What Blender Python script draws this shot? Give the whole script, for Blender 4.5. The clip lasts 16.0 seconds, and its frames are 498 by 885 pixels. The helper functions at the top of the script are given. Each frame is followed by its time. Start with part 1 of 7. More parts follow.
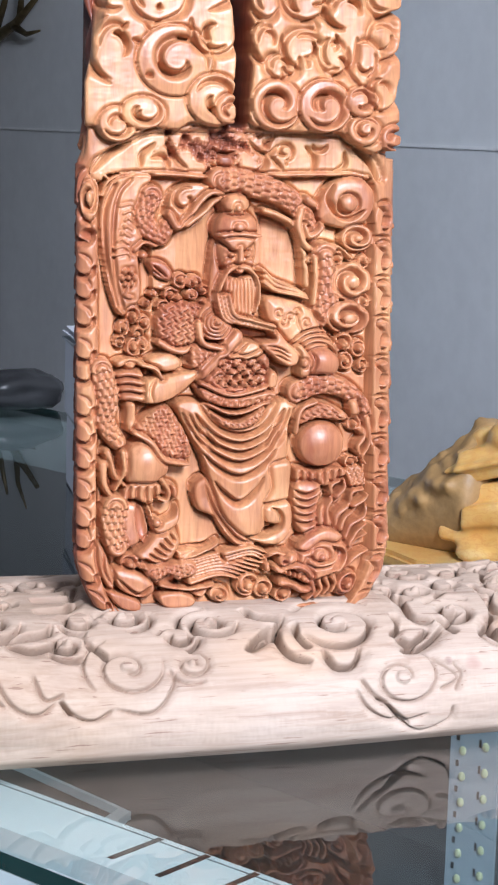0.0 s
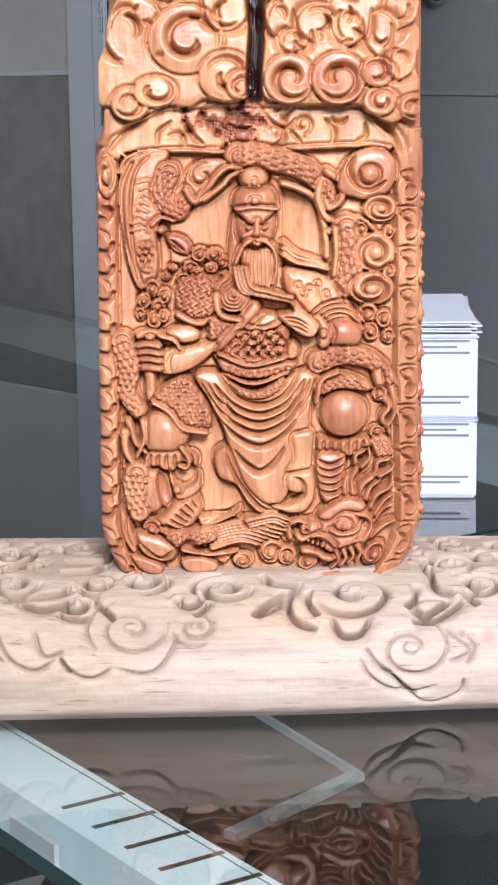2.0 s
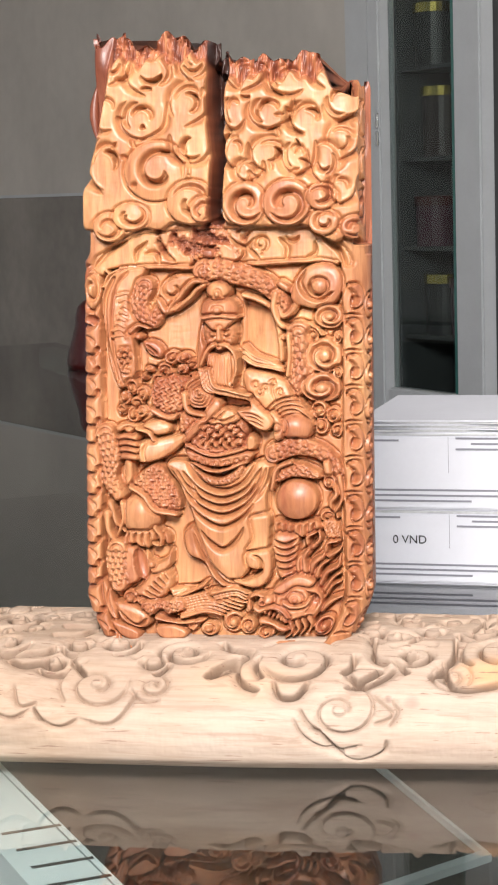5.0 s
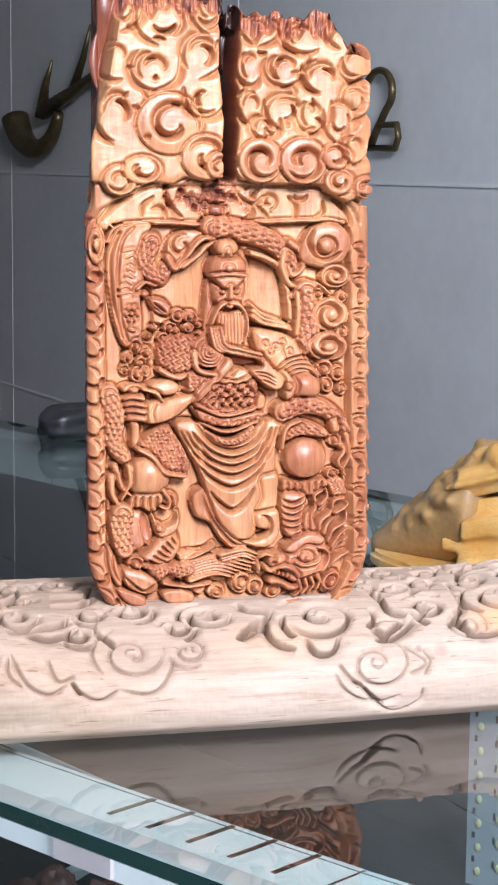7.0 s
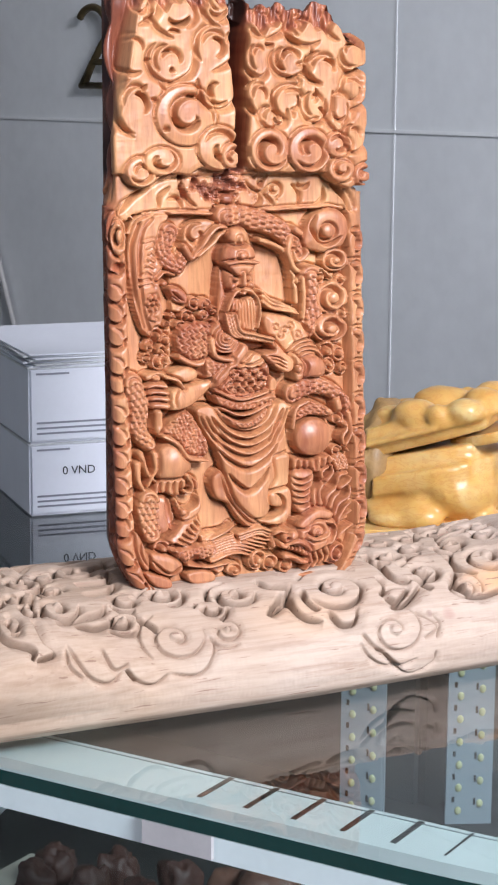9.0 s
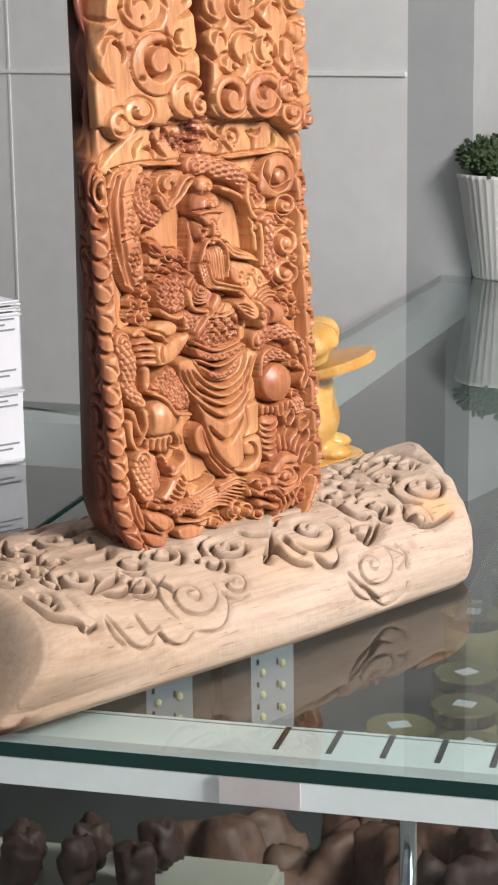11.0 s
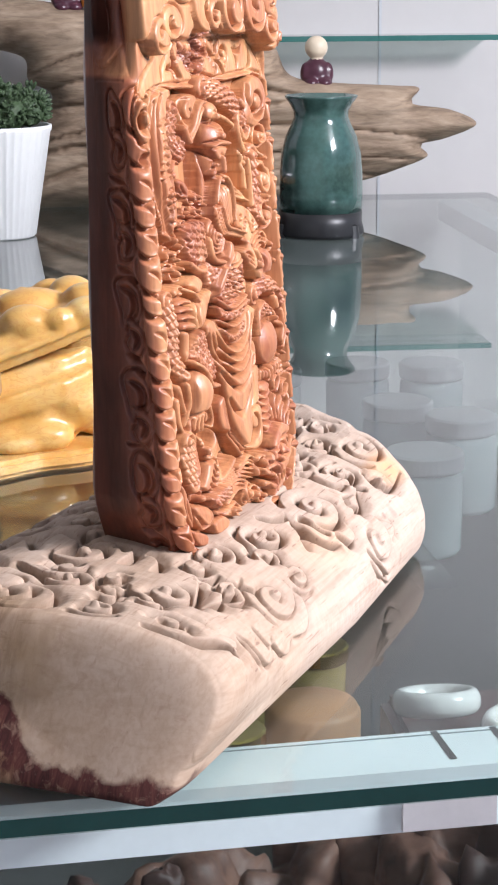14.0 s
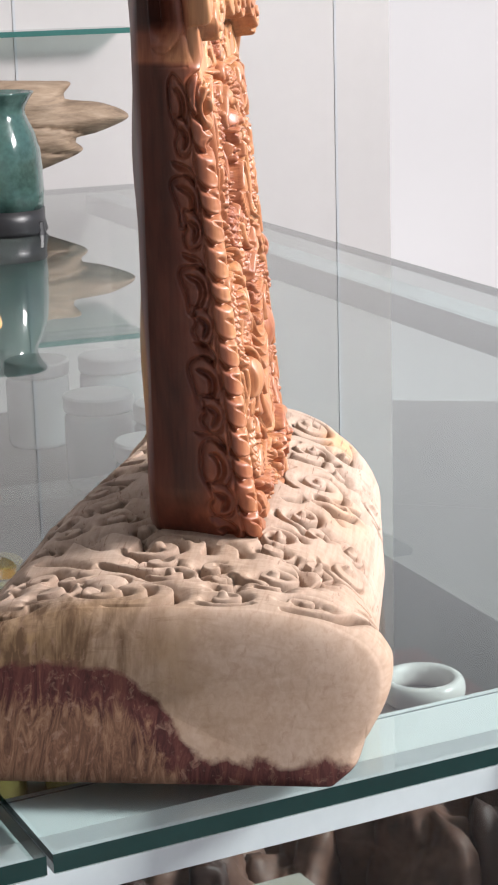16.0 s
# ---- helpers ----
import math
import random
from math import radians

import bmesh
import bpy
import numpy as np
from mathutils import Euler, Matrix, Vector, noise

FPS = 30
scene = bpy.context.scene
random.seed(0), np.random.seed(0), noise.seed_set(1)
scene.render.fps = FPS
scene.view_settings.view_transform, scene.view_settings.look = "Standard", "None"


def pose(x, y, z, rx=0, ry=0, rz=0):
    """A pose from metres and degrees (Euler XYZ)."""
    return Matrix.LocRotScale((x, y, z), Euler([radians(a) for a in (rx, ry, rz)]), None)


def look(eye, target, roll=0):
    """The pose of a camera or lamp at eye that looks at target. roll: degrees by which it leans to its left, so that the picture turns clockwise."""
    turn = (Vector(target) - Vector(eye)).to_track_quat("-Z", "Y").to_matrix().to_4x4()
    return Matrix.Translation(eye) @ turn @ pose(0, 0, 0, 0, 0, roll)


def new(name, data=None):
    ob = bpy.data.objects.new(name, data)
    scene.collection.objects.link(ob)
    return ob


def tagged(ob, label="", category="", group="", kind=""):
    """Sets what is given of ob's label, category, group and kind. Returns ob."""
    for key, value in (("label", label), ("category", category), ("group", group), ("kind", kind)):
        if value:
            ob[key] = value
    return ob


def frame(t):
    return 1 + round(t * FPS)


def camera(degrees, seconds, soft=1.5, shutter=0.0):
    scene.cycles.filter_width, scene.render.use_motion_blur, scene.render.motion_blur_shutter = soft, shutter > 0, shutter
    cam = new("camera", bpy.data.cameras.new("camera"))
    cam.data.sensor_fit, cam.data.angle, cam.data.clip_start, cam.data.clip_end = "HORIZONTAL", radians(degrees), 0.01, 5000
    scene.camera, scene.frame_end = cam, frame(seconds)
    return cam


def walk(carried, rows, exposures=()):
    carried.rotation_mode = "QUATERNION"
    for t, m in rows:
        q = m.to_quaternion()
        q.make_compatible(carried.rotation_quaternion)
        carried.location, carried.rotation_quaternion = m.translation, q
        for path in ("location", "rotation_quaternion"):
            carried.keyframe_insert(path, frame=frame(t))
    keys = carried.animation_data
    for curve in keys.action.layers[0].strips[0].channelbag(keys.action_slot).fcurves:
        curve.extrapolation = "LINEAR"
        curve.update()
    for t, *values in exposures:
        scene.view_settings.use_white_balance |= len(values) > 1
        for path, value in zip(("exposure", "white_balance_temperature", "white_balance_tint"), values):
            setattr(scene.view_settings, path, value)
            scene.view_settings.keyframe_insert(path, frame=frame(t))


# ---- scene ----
U = 0.115  # one plan unit in metres

# camera: seconds, place in plan units, heading to the left of +y, tilt, roll
ROWS = [
    (0, -0.830, -6.945, 2.270, -7.444, -9.512, 1.65),
    (0.5, -0.386, -6.927, 2.216, -4.252, -9.575, 1.31),
    (1, 0.037, -6.913, 2.214, 0.886, -9.852, 0.59),
    (1.5, 0.469, -7.001, 2.266, 4.335, -10.286, 0.07),
    (2, 1.011, -7.065, 2.337, 8.010, -10.778, -0.60),
    (2.5, 1.482, -7.092, 2.236, 11.904, -10.862, -0.67),
    (3, 2.056, -7.034, 2.253, 16.176, -10.904, -1.11),
    (3.5, 2.212, -7.112, 2.303, 17.394, -9.995, -1.09),
    (4, 2.646, -7.177, 2.346, 19.462, -8.996, -1.38),
    (4.5, 2.922, -7.352, 2.382, 20.475, -8.044, -1.41),
    (4.7, 2.967, -7.431, 2.387, 20.514, -7.697, -1.55),
    (6.8, 0.015, -8.056, 2.264, -1.248, -7.569, 0.20),
    (7, -0.496, -7.959, 2.334, -4.404, -8.378, 0.62),
    (7.5, -0.884, -7.984, 2.509, 349.849, -10.256, 0.89),
    (8, -1.362, -7.995, 2.514, 346.675, -11.038, 0.70),
    (8.5, -1.936, -8.004, 2.650, -14.498, -10.712, 0.14),
    (8.7, -2.064, -7.950, 2.633, 344.771, -10.669, 0.26),
    (10.8, -4.166, -6.986, 2.699, 329.346, -12.806, -0.51),
    (11, -4.346, -6.832, 2.696, 326.690, -12.738, -0.74),
    (11.5, -4.746, -6.407, 2.649, -37.922, -12.556, -0.72),
    (12, -4.786, -5.870, 2.586, -40.350, -12.813, -0.42),
    (12.5, -5.037, -5.191, 2.536, -44.663, -13.107, -0.80),
    (13, -5.379, -4.619, 2.562, 311.428, -14.100, -0.05),
    (13.5, -5.614, -4.192, 2.455, -53.834, -13.952, -0.49),
    (14, -5.872, -3.576, 2.458, -58.843, -13.836, -0.35),
    (14.5, -6.003, -3.103, 2.475, -61.797, -13.851, -0.48),
    (15, -6.156, -2.694, 2.389, 294.455, -14.166, -1.07),
    (15.5, -6.439, -2.186, 2.445, 289.731, -14.278, -1.91),
    (16, -6.680, -1.772, 2.437, -74.384, -14.103, -1.56),
]


def view(x, y, z, yaw, pitch, roll):
    a, b = radians(yaw), radians(pitch)
    ahead = Vector((-math.sin(a) * math.cos(b), math.cos(a) * math.cos(b), math.sin(b)))
    eye = Vector((x, y, z)) * U
    return look(eye, eye + ahead, roll)


cam = camera(14.9, 16.0, soft=2.1)
walk(cam, [(r[0], view(*r[1:])) for r in ROWS],
     exposures=[(0, -0.2, 5500, 11), (1, -0.08, 5620, 11), (2, -0.2, 5680, 11), (4.0, -0.15, 6600, 12), (4.6, -0.15, 6800, 11), (6.8, -0.1, 5700, 12), (7.2, -0.16, 5700, 12), (8, -0.3, 5800, 12), (8.7, -0.3, 5800, 12), (10.8, -0.38, 6800, 11), (11.1, -0.36, 6650, 11), (11.5, -0.2, 6000, 12), (11.9, -0.15, 5900, 13), (13, 0.02, 5950, 14), (14.5, 0.03, 6050, 15), (16, 0.04, 6450, 14)])

# world and light
world = bpy.data.worlds.new("sky")
scene.world = world
world.use_nodes = True
wn = world.node_tree.nodes
sky = wn.new("ShaderNodeTexSky")
sky.sky_type, sky.sun_disc = "NISHITA", False
sky.sun_elevation, sky.sun_rotation = radians(48), radians(120)
world.node_tree.links.new(sky.outputs["Color"], wn["Background"].inputs["Color"])
wn["Background"].inputs["Strength"].default_value = 0.085


def area_lamp(name, eye, target, sx, sy, watts, colour):
    data = bpy.data.lights.new(name, "AREA")
    data.shape, data.size, data.size_y, data.energy, data.color = "RECTANGLE", sx * U, sy * U, watts, colour
    ob = new(name, data)
    ob.matrix_world = look(Vector(eye) * U, Vector(target) * U)
    return ob


# daylight through the open shop front
area_lamp("storefront_daylight", (4.8, -16, 11), (1.6, 4, 1.2), 6.4, 4.6, 106, (1.0, 0.975, 0.95))

# ---------------------------------------------------------------- materials


def material(name):
    m = bpy.data.materials.new(name)
    m.use_nodes = True
    nt = m.node_tree
    return m, nt, nt.nodes["Principled BSDF"]


def node(nt, kind, **inputs):
    n = nt.nodes.new(kind)
    for key, value in inputs.items():
        n.inputs[key.replace("_", " ")].default_value = value
    return n


def ramp(nt, fac, stops):
    n = nt.nodes.new("ShaderNodeValToRGB")
    e = n.color_ramp.elements
    while len(e) < len(stops):
        e.new(0.5)
    for el, (pos, col) in zip(e, stops):
        el.position, el.color = pos, (*col, 1)
    nt.links.new(fac, n.inputs["Fac"])
    return n.outputs["Color"]


def coords(nt, scale=(1, 1, 1), source="Object"):
    tc = nt.nodes.new("ShaderNodeTexCoord")
    mp = nt.nodes.new("ShaderNodeMapping")
    mp.inputs["Scale"].default_value = scale
    nt.links.new(tc.outputs[source], mp.inputs["Vector"])
    return mp.outputs["Vector"]


def noise_fac(nt, vec, scale, detail=4, rough=0.55, distort=0.0):
    n = node(nt, "ShaderNodeTexNoise", Scale=scale, Detail=detail, Roughness=rough, Distortion=distort)
    nt.links.new(vec, n.inputs["Vector"])
    return n.outputs["Fac"]


def bump(nt, bsdf, fac, strength=0.2, dist=0.0005):
    b = node(nt, "ShaderNodeBump", Strength=strength, Distance=dist)
    nt.links.new(fac, b.inputs["Height"])
    nt.links.new(b.outputs["Normal"], bsdf.inputs["Normal"])


def mixed(nt, fac, a, b, blend="MIX"):
    n = nt.nodes.new("ShaderNodeMix")
    n.data_type, n.blend_type = "RGBA", blend
    for sock, v in ((n.inputs["Factor"], fac), (n.inputs["A"], a), (n.inputs["B"], b)):
        if hasattr(v, "links"):
            nt.links.new(v, sock)
        elif isinstance(v, (int, float)):
            sock.default_value = v
        else:
            sock.default_value = (*v, 1)
    return n.outputs["Result"]


def plain(name, colour, rough=0.5, metal=0.0, vary=0.12, scale=40, bumpy=0.08, dist=0.0003, coat=0.0):
    """A surface of one colour with uneven tone at two scales and fine relief."""
    m, nt, b = material(name)
    v = coords(nt)
    f1, f2 = noise_fac(nt, v, scale), noise_fac(nt, v, scale * 9, 3)
    dark = tuple(c * (1 - vary) for c in colour)
    light = tuple(min(1, c * (1 + vary * 0.6)) for c in colour)
    c1 = ramp(nt, f1, [(0.3, dark), (0.7, light)])
    nt.links.new(mixed(nt, 0.25, c1, ramp(nt, f2, [(0.35, dark), (0.65, light)])), b.inputs["Base Color"])
    r = nt.nodes.new("ShaderNodeMapRange")
    r.inputs["To Min"].default_value, r.inputs["To Max"].default_value = rough * 0.85, min(1, rough * 1.2)
    nt.links.new(f1, r.inputs["Value"])
    nt.links.new(r.outputs["Result"], b.inputs["Roughness"])
    b.inputs["Metallic"].default_value = metal
    b.inputs["Coat Weight"].default_value = coat
    if bumpy:
        bump(nt, b, f2, bumpy, dist)
    return m


def wood(name, stops, grain=(60, 60, 6), rough=0.45, distort=1.5, knots=None, bumpy=0.15, coat=0.0):
    m, nt, b = material(name)
    v = coords(nt, grain)
    f1 = noise_fac(nt, v, 1.0, 5, 0.6, distort)
    f2 = noise_fac(nt, coords(nt, tuple(g * 6 for g in grain)), 1.0, 3, 0.6, 0.4)
    f3 = noise_fac(nt, coords(nt), 9, 3)
    c = ramp(nt, f1, stops)
    c = mixed(nt, 0.35, c, ramp(nt, f2, [(0.3, stops[0][1]), (0.7, stops[-1][1])]))
    c = mixed(nt, 0.3, c, ramp(nt, f3, [(0.35, stops[0][1]), (0.65, stops[-1][1])]))
    nt.links.new(c, b.inputs["Base Color"])
    b.inputs["Roughness"].default_value = rough
    b.inputs["Coat Weight"].default_value = coat
    b.inputs["Coat Roughness"].default_value = 0.25
    bump(nt, b, f2, bumpy, 0.0004)
    return m


def carved_wood():
    """Oiled wood from pale yellow outer wood to red heartwood, by the stored tone, with grain up the log. The tone also
    carries painted shade.
    """
    m, nt, b = material("oiled_red_wood")
    at = nt.nodes.new("ShaderNodeAttribute")
    at.attribute_name = "tone_shade"
    f1 = noise_fac(nt, coords(nt, (42, 42, 7)), 1.0, 5, 0.6, 1.4)
    f2 = noise_fac(nt, coords(nt, (380, 380, 40)), 1.0, 3, 0.6, 0.4)
    f3 = noise_fac(nt, coords(nt, (1, 1, 0.6)), 22, 3, 0.6)
    add = nt.nodes.new("ShaderNodeMath")
    add.operation = "MULTIPLY_ADD"
    add.inputs[1].default_value = 1.0
    nt.links.new(f1, add.inputs[0])
    nt.links.new(at.outputs["Fac"], add.inputs[2])
    sub = nt.nodes.new("ShaderNodeMath")
    sub.operation = "MULTIPLY_ADD"
    sub.inputs[1].default_value, sub.inputs[2].default_value = 0.46, -0.185
    nt.links.new(add.outputs["Value"], sub.inputs[0])
    c = ramp(nt, sub.outputs["Value"], [(0.05, (0.70, 0.40, 0.18)), (0.2, (0.60, 0.285, 0.13)), (0.36, (0.45, 0.165, 0.082)), (0.56, (0.22, 0.07, 0.04)), (0.76, (0.045, 0.018, 0.013))])
    c = mixed(nt, 0.6, c, ramp(nt, f2, [(0.3, (0.50, 0.36, 0.32)), (0.6, (1.0, 1.0, 1.0))]), "MULTIPLY")
    c = mixed(nt, 0.7, c, ramp(nt, f3, [(0.36, (0.66, 0.46, 0.42)), (0.62, (1.0, 1.0, 1.0))]), "MULTIPLY")
    nt.links.new(c, b.inputs["Base Color"])
    b.inputs["Roughness"].default_value = 0.40
    b.inputs["Specular IOR Level"].default_value = 0.5
    b.inputs["Coat Weight"].default_value = 0.12
    b.inputs["Coat Roughness"].default_value = 0.3
    bump(nt, b, f2, 0.12, 0.0003)
    return m


CARVED = carved_wood()


def heartwood():
    """Pale sapwood with fine streaks; dark red heartwood shows low on the sawn end and in a band at the far end."""
    m, nt, b = material("raw_pale_wood_with_heartwood")
    f1 = noise_fac(nt, coords(nt, (9, 70, 70)), 1.0, 5, 0.6, 0.8)
    f2 = noise_fac(nt, coords(nt, (30, 420, 420)), 1.0, 3, 0.6, 0.4)
    f3 = noise_fac(nt, coords(nt), 10, 3)
    c = ramp(nt, f1, [(0.25, (0.28, 0.175, 0.125)), (0.5, (0.455, 0.335, 0.255)), (0.8, (0.54, 0.43, 0.355))])
    c = mixed(nt, 0.35, c, ramp(nt, f2, [(0.3, (0.22, 0.14, 0.10)), (0.6, (0.53, 0.42, 0.35))]))
    c = mixed(nt, 0.4, c, ramp(nt, f3, [(0.35, (0.45, 0.305, 0.20)), (0.65, (0.55, 0.44, 0.365))]))
    sep = nt.nodes.new("ShaderNodeSeparateXYZ")
    tc = nt.nodes.new("ShaderNodeTexCoord")
    nt.links.new(tc.outputs["Object"], sep.inputs["Vector"])
    edge = noise_fac(nt, coords(nt, (6, 6, 6)), 3.6, 3, 0.5, 0.6)

    def math_node(op, a, bb):
        n = nt.nodes.new("ShaderNodeMath")
        n.operation = op
        for k, v in enumerate((a, bb)):
            if isinstance(v, (int, float)):
                n.inputs[k].default_value = v
            else:
                nt.links.new(v, n.inputs[k])
        return n.outputs["Value"]
    # the heartwood's border stands high at the back of the sawn end and drops towards the front
    step = nt.nodes.new("ShaderNodeMapRange")
    step.interpolation_type = "SMOOTHSTEP"
    step.inputs["From Min"].default_value, step.inputs["From Max"].default_value = 0.004, 0.046
    step.inputs["To Min"].default_value, step.inputs["To Max"].default_value = 0.008, 0.036
    nt.links.new(sep.outputs["Y"], step.inputs["Value"])
    fine = noise_fac(nt, coords(nt, (30, 30, 30)), 3.0, 4, 0.6, 0.5)
    wavy = math_node("ADD", math_node("MULTIPLY", math_node("SUBTRACT", edge, 0.5), 0.016), math_node("MULTIPLY", math_node("SUBTRACT", fine, 0.5), 0.010))
    low = math_node("SUBTRACT", math_node("ADD", step.outputs["Result"], wavy), sep.outputs["Z"])
    left = math_node("SUBTRACT", -1.31 * U, math_node("SUBTRACT", sep.outputs["X"], math_node("MULTIPLY", sep.outputs["Z"], 0.55)))
    end = math_node("MULTIPLY", low, 420.0)
    end.node.use_clamp = True
    left_on = math_node("MULTIPLY", left, 60.0)
    left_on.node.use_clamp = True
    mask = math_node("MULTIPLY", end, left_on)
    grain = noise_fac(nt, coords(nt, (20, 60, 14)), 3.0, 5, 0.7, 2.0)
    dark = ramp(nt, grain, [(0.3, (0.035, 0.011, 0.011)), (0.5, (0.085, 0.026, 0.022)), (0.72, (0.15, 0.055, 0.04))])
    core = ramp(nt, grain, [(0.3, (0.05, 0.022, 0.015)), (0.48, (0.15, 0.075, 0.045)), (0.7, (0.30, 0.175, 0.105))])
    inside = math_node("MULTIPLY", math_node("SUBTRACT", math_node("ADD", low, math_node("MULTIPLY", math_node("SUBTRACT", grain, 0.5), 0.03)), 0.011), 160.0)
    inside.node.use_clamp = True
    dark = mixed(nt, inside, dark, core)
    # grey-brown weathering across the upper part of the sawn end
    smoke = math_node("MULTIPLY", left_on, math_node("MULTIPLY", math_node("SUBTRACT", edge, 0.33), 3.0))
    smoke.node.use_clamp = True
    rearward = math_node("MULTIPLY", math_node("ADD", sep.outputs["Y"], 0.012), 20.0)
    rearward.node.use_clamp = True
    rearward = math_node("MAXIMUM", rearward, 0.2)
    smoke = math_node("MULTIPLY", smoke, rearward)
    c = mixed(nt, smoke, c, (0.34, 0.215, 0.11))
    blot = noise_fac(nt, coords(nt, (5, 12, 40)), 2.2, 5, 0.65, 1.6)
    streak = math_node("MULTIPLY", left_on, math_node("MULTIPLY", math_node("SUBTRACT", blot, 0.52), 5.0))
    streak.node.use_clamp = True
    streak = math_node("MULTIPLY", streak, rearward)
    c = mixed(nt, streak, c, (0.20, 0.115, 0.06))
    drip = noise_fac(nt, coords(nt, (30, 90, 12)), 2.0, 4, 0.6, 0.4)
    aged = math_node("MULTIPLY", math_node("MULTIPLY", left_on, math_node("MULTIPLY", math_node("SUBTRACT", sep.outputs["Y"], 0.012), 22.0)), math_node("MULTIPLY", math_node("SUBTRACT", drip, 0.36), 4.0))
    aged.node.use_clamp = True
    c = mixed(nt, aged, c, (0.13, 0.075, 0.04))
    # a red knot and a warm oval patch near the far end, and dark pores

    def spot(x, y, z, sx, sy, sz, colour, strength, base):
        mp = nt.nodes.new("ShaderNodeMapping")
        mp.vector_type = "POINT"
        mp.inputs["Location"].default_value = (-x * U / sx, -y * U / sy, -z * U / sz)
        mp.inputs["Scale"].default_value = (1 / sx, 1 / sy, 1 / sz)
        nt.links.new(tc.outputs["Object"], mp.inputs["Vector"])
        ln = nt.nodes.new("ShaderNodeVectorMath")
        ln.operation = "LENGTH"
        nt.links.new(mp.outputs["Vector"], ln.inputs[0])
        wob = math_node("ADD", ln.outputs["Value"], math_node("MULTIPLY", math_node("SUBTRACT", f1, 0.5), 1.6))
        k = math_node("MULTIPLY", math_node("SUBTRACT", 1.0, wob), strength)
        k.node.use_clamp = True
        return mixed(nt, k, base, colour)

    c = spot(0.90, -0.42, 0.30, 0.006, 0.02, 0.004, (0.30, 0.10, 0.09), 1.0, c)
    c = spot(0.80, -0.42, 0.30, 0.003, 0.02, 0.003, (0.14, 0.05, 0.05), 1.4, c)
    c = spot(1.22, -0.15, 0.38, 0.020, 0.03, 0.009, (0.62, 0.36, 0.20), 1.2, c)
    c = spot(0.20, -0.30, 0.36, 0.035, 0.03, 0.012, (0.58, 0.38, 0.25), 0.7, c)
    c = mixed(nt, mask, c, dark)
    # gouges browner than the sanded faces: some stain, some recess shade painted in
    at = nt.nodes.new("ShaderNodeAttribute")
    at.attribute_name = "tone_shade"
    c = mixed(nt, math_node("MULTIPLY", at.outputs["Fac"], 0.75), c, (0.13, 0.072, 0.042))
    pores = noise_fac(nt, coords(nt, (38, 620, 620)), 1.0, 2, 0.5, 0.0)
    c = mixed(nt, math_node("MULTIPLY", ramp(nt, pores, [(0.66, (0, 0, 0)), (0.71, (0.75, 0.75, 0.75))]), math_node("SUBTRACT", 1.0, left_on)), c, (0.24, 0.14, 0.10))
    lines = noise_fac(nt, coords(nt, (16, 260, 260)), 1.0, 4, 0.65, 0.6)
    c = mixed(nt, ramp(nt, lines, [(0.56, (0, 0, 0)), (0.7, (0.55, 0.55, 0.55))]), c, (0.33, 0.21, 0.15))
    nt.links.new(c, b.inputs["Base Color"])
    b.inputs["Roughness"].default_value = 0.72
    b.inputs["Specular IOR Level"].default_value = 0.25
    bump(nt, b, f2, 0.15, 0.0004)
    return m


PLINTH = heartwood()
DRIFT = wood("grey_driftwood", [(0.3, (0.085, 0.052, 0.03)), (0.5, (0.27, 0.18, 0.115)), (0.72, (0.52, 0.40, 0.29))], (9, 9, 46), 0.75, 2.5, bumpy=0.6)
def calcite():
    """Waxy yellow stone with paler clouds and fine reddish veins."""
    m, nt, b = material("yellow_calcite")
    f1 = noise_fac(nt, coords(nt), 28, 5, 0.6, 0.8)
    f2 = noise_fac(nt, coords(nt, (1, 1, 2.2)), 55, 4, 0.6, 2.5)
    c = ramp(nt, f1, [(0.3, (0.58, 0.29, 0.06)), (0.5, (0.64, 0.38, 0.115)), (0.7, (0.68, 0.49, 0.21))])
    c = mixed(nt, ramp(nt, f2, [(0.40, (0, 0, 0)), (0.47, (0.4, 0.4, 0.4)), (0.5, (0, 0, 0))]), c, (0.50, 0.20, 0.05))
    nt.links.new(c, b.inputs["Base Color"])
    b.inputs["Roughness"].default_value = 0.28
    b.inputs["Subsurface Weight"].default_value = 0.3
    b.inputs["Subsurface Radius"].default_value = (0.008, 0.005, 0.002)
    bump(nt, b, noise_fac(nt, coords(nt), 120, 3), 0.25, 0.0006)
    return m


STONE = calcite()
SKIN = plain("raw_brown_stone_skin", (0.34, 0.20, 0.075), 0.5, vary=0.45, scale=26, bumpy=0.4, dist=0.001)
WALL = plain("grey_wall_panel", (0.86, 0.87, 0.885), 0.3, vary=0.09, scale=4)
WHITE = plain("white_wall_paint", (0.54, 0.525, 0.515), 0.6, vary=0.04, scale=4)
JOINT = plain("pale_joint_filler", (0.92, 0.925, 0.935), 0.5, vary=0.06, scale=20)
ALU = plain("white_aluminium", (0.84, 0.88, 0.91), 0.35, vary=0.06, scale=20)
GREYALU = plain("grey_aluminium", (0.50, 0.52, 0.54), 0.4, vary=0.06, scale=20)
FLOOR = plain("floor_tile", (0.45, 0.43, 0.40), 0.35, vary=0.1, scale=6)
CEIL = plain("ceiling_paint", (0.75, 0.75, 0.75), 0.8, vary=0.03, scale=4)
POT = plain("white_glazed_pot", (0.80, 0.80, 0.79), 0.3, vary=0.03, scale=20)
LEAF = plain("dark_green_leaf", (0.05, 0.085, 0.035), 0.6, vary=0.4, scale=120, bumpy=0.4)
SOIL = plain("dark_soil", (0.05, 0.04, 0.03), 0.9, vary=0.3, scale=150)
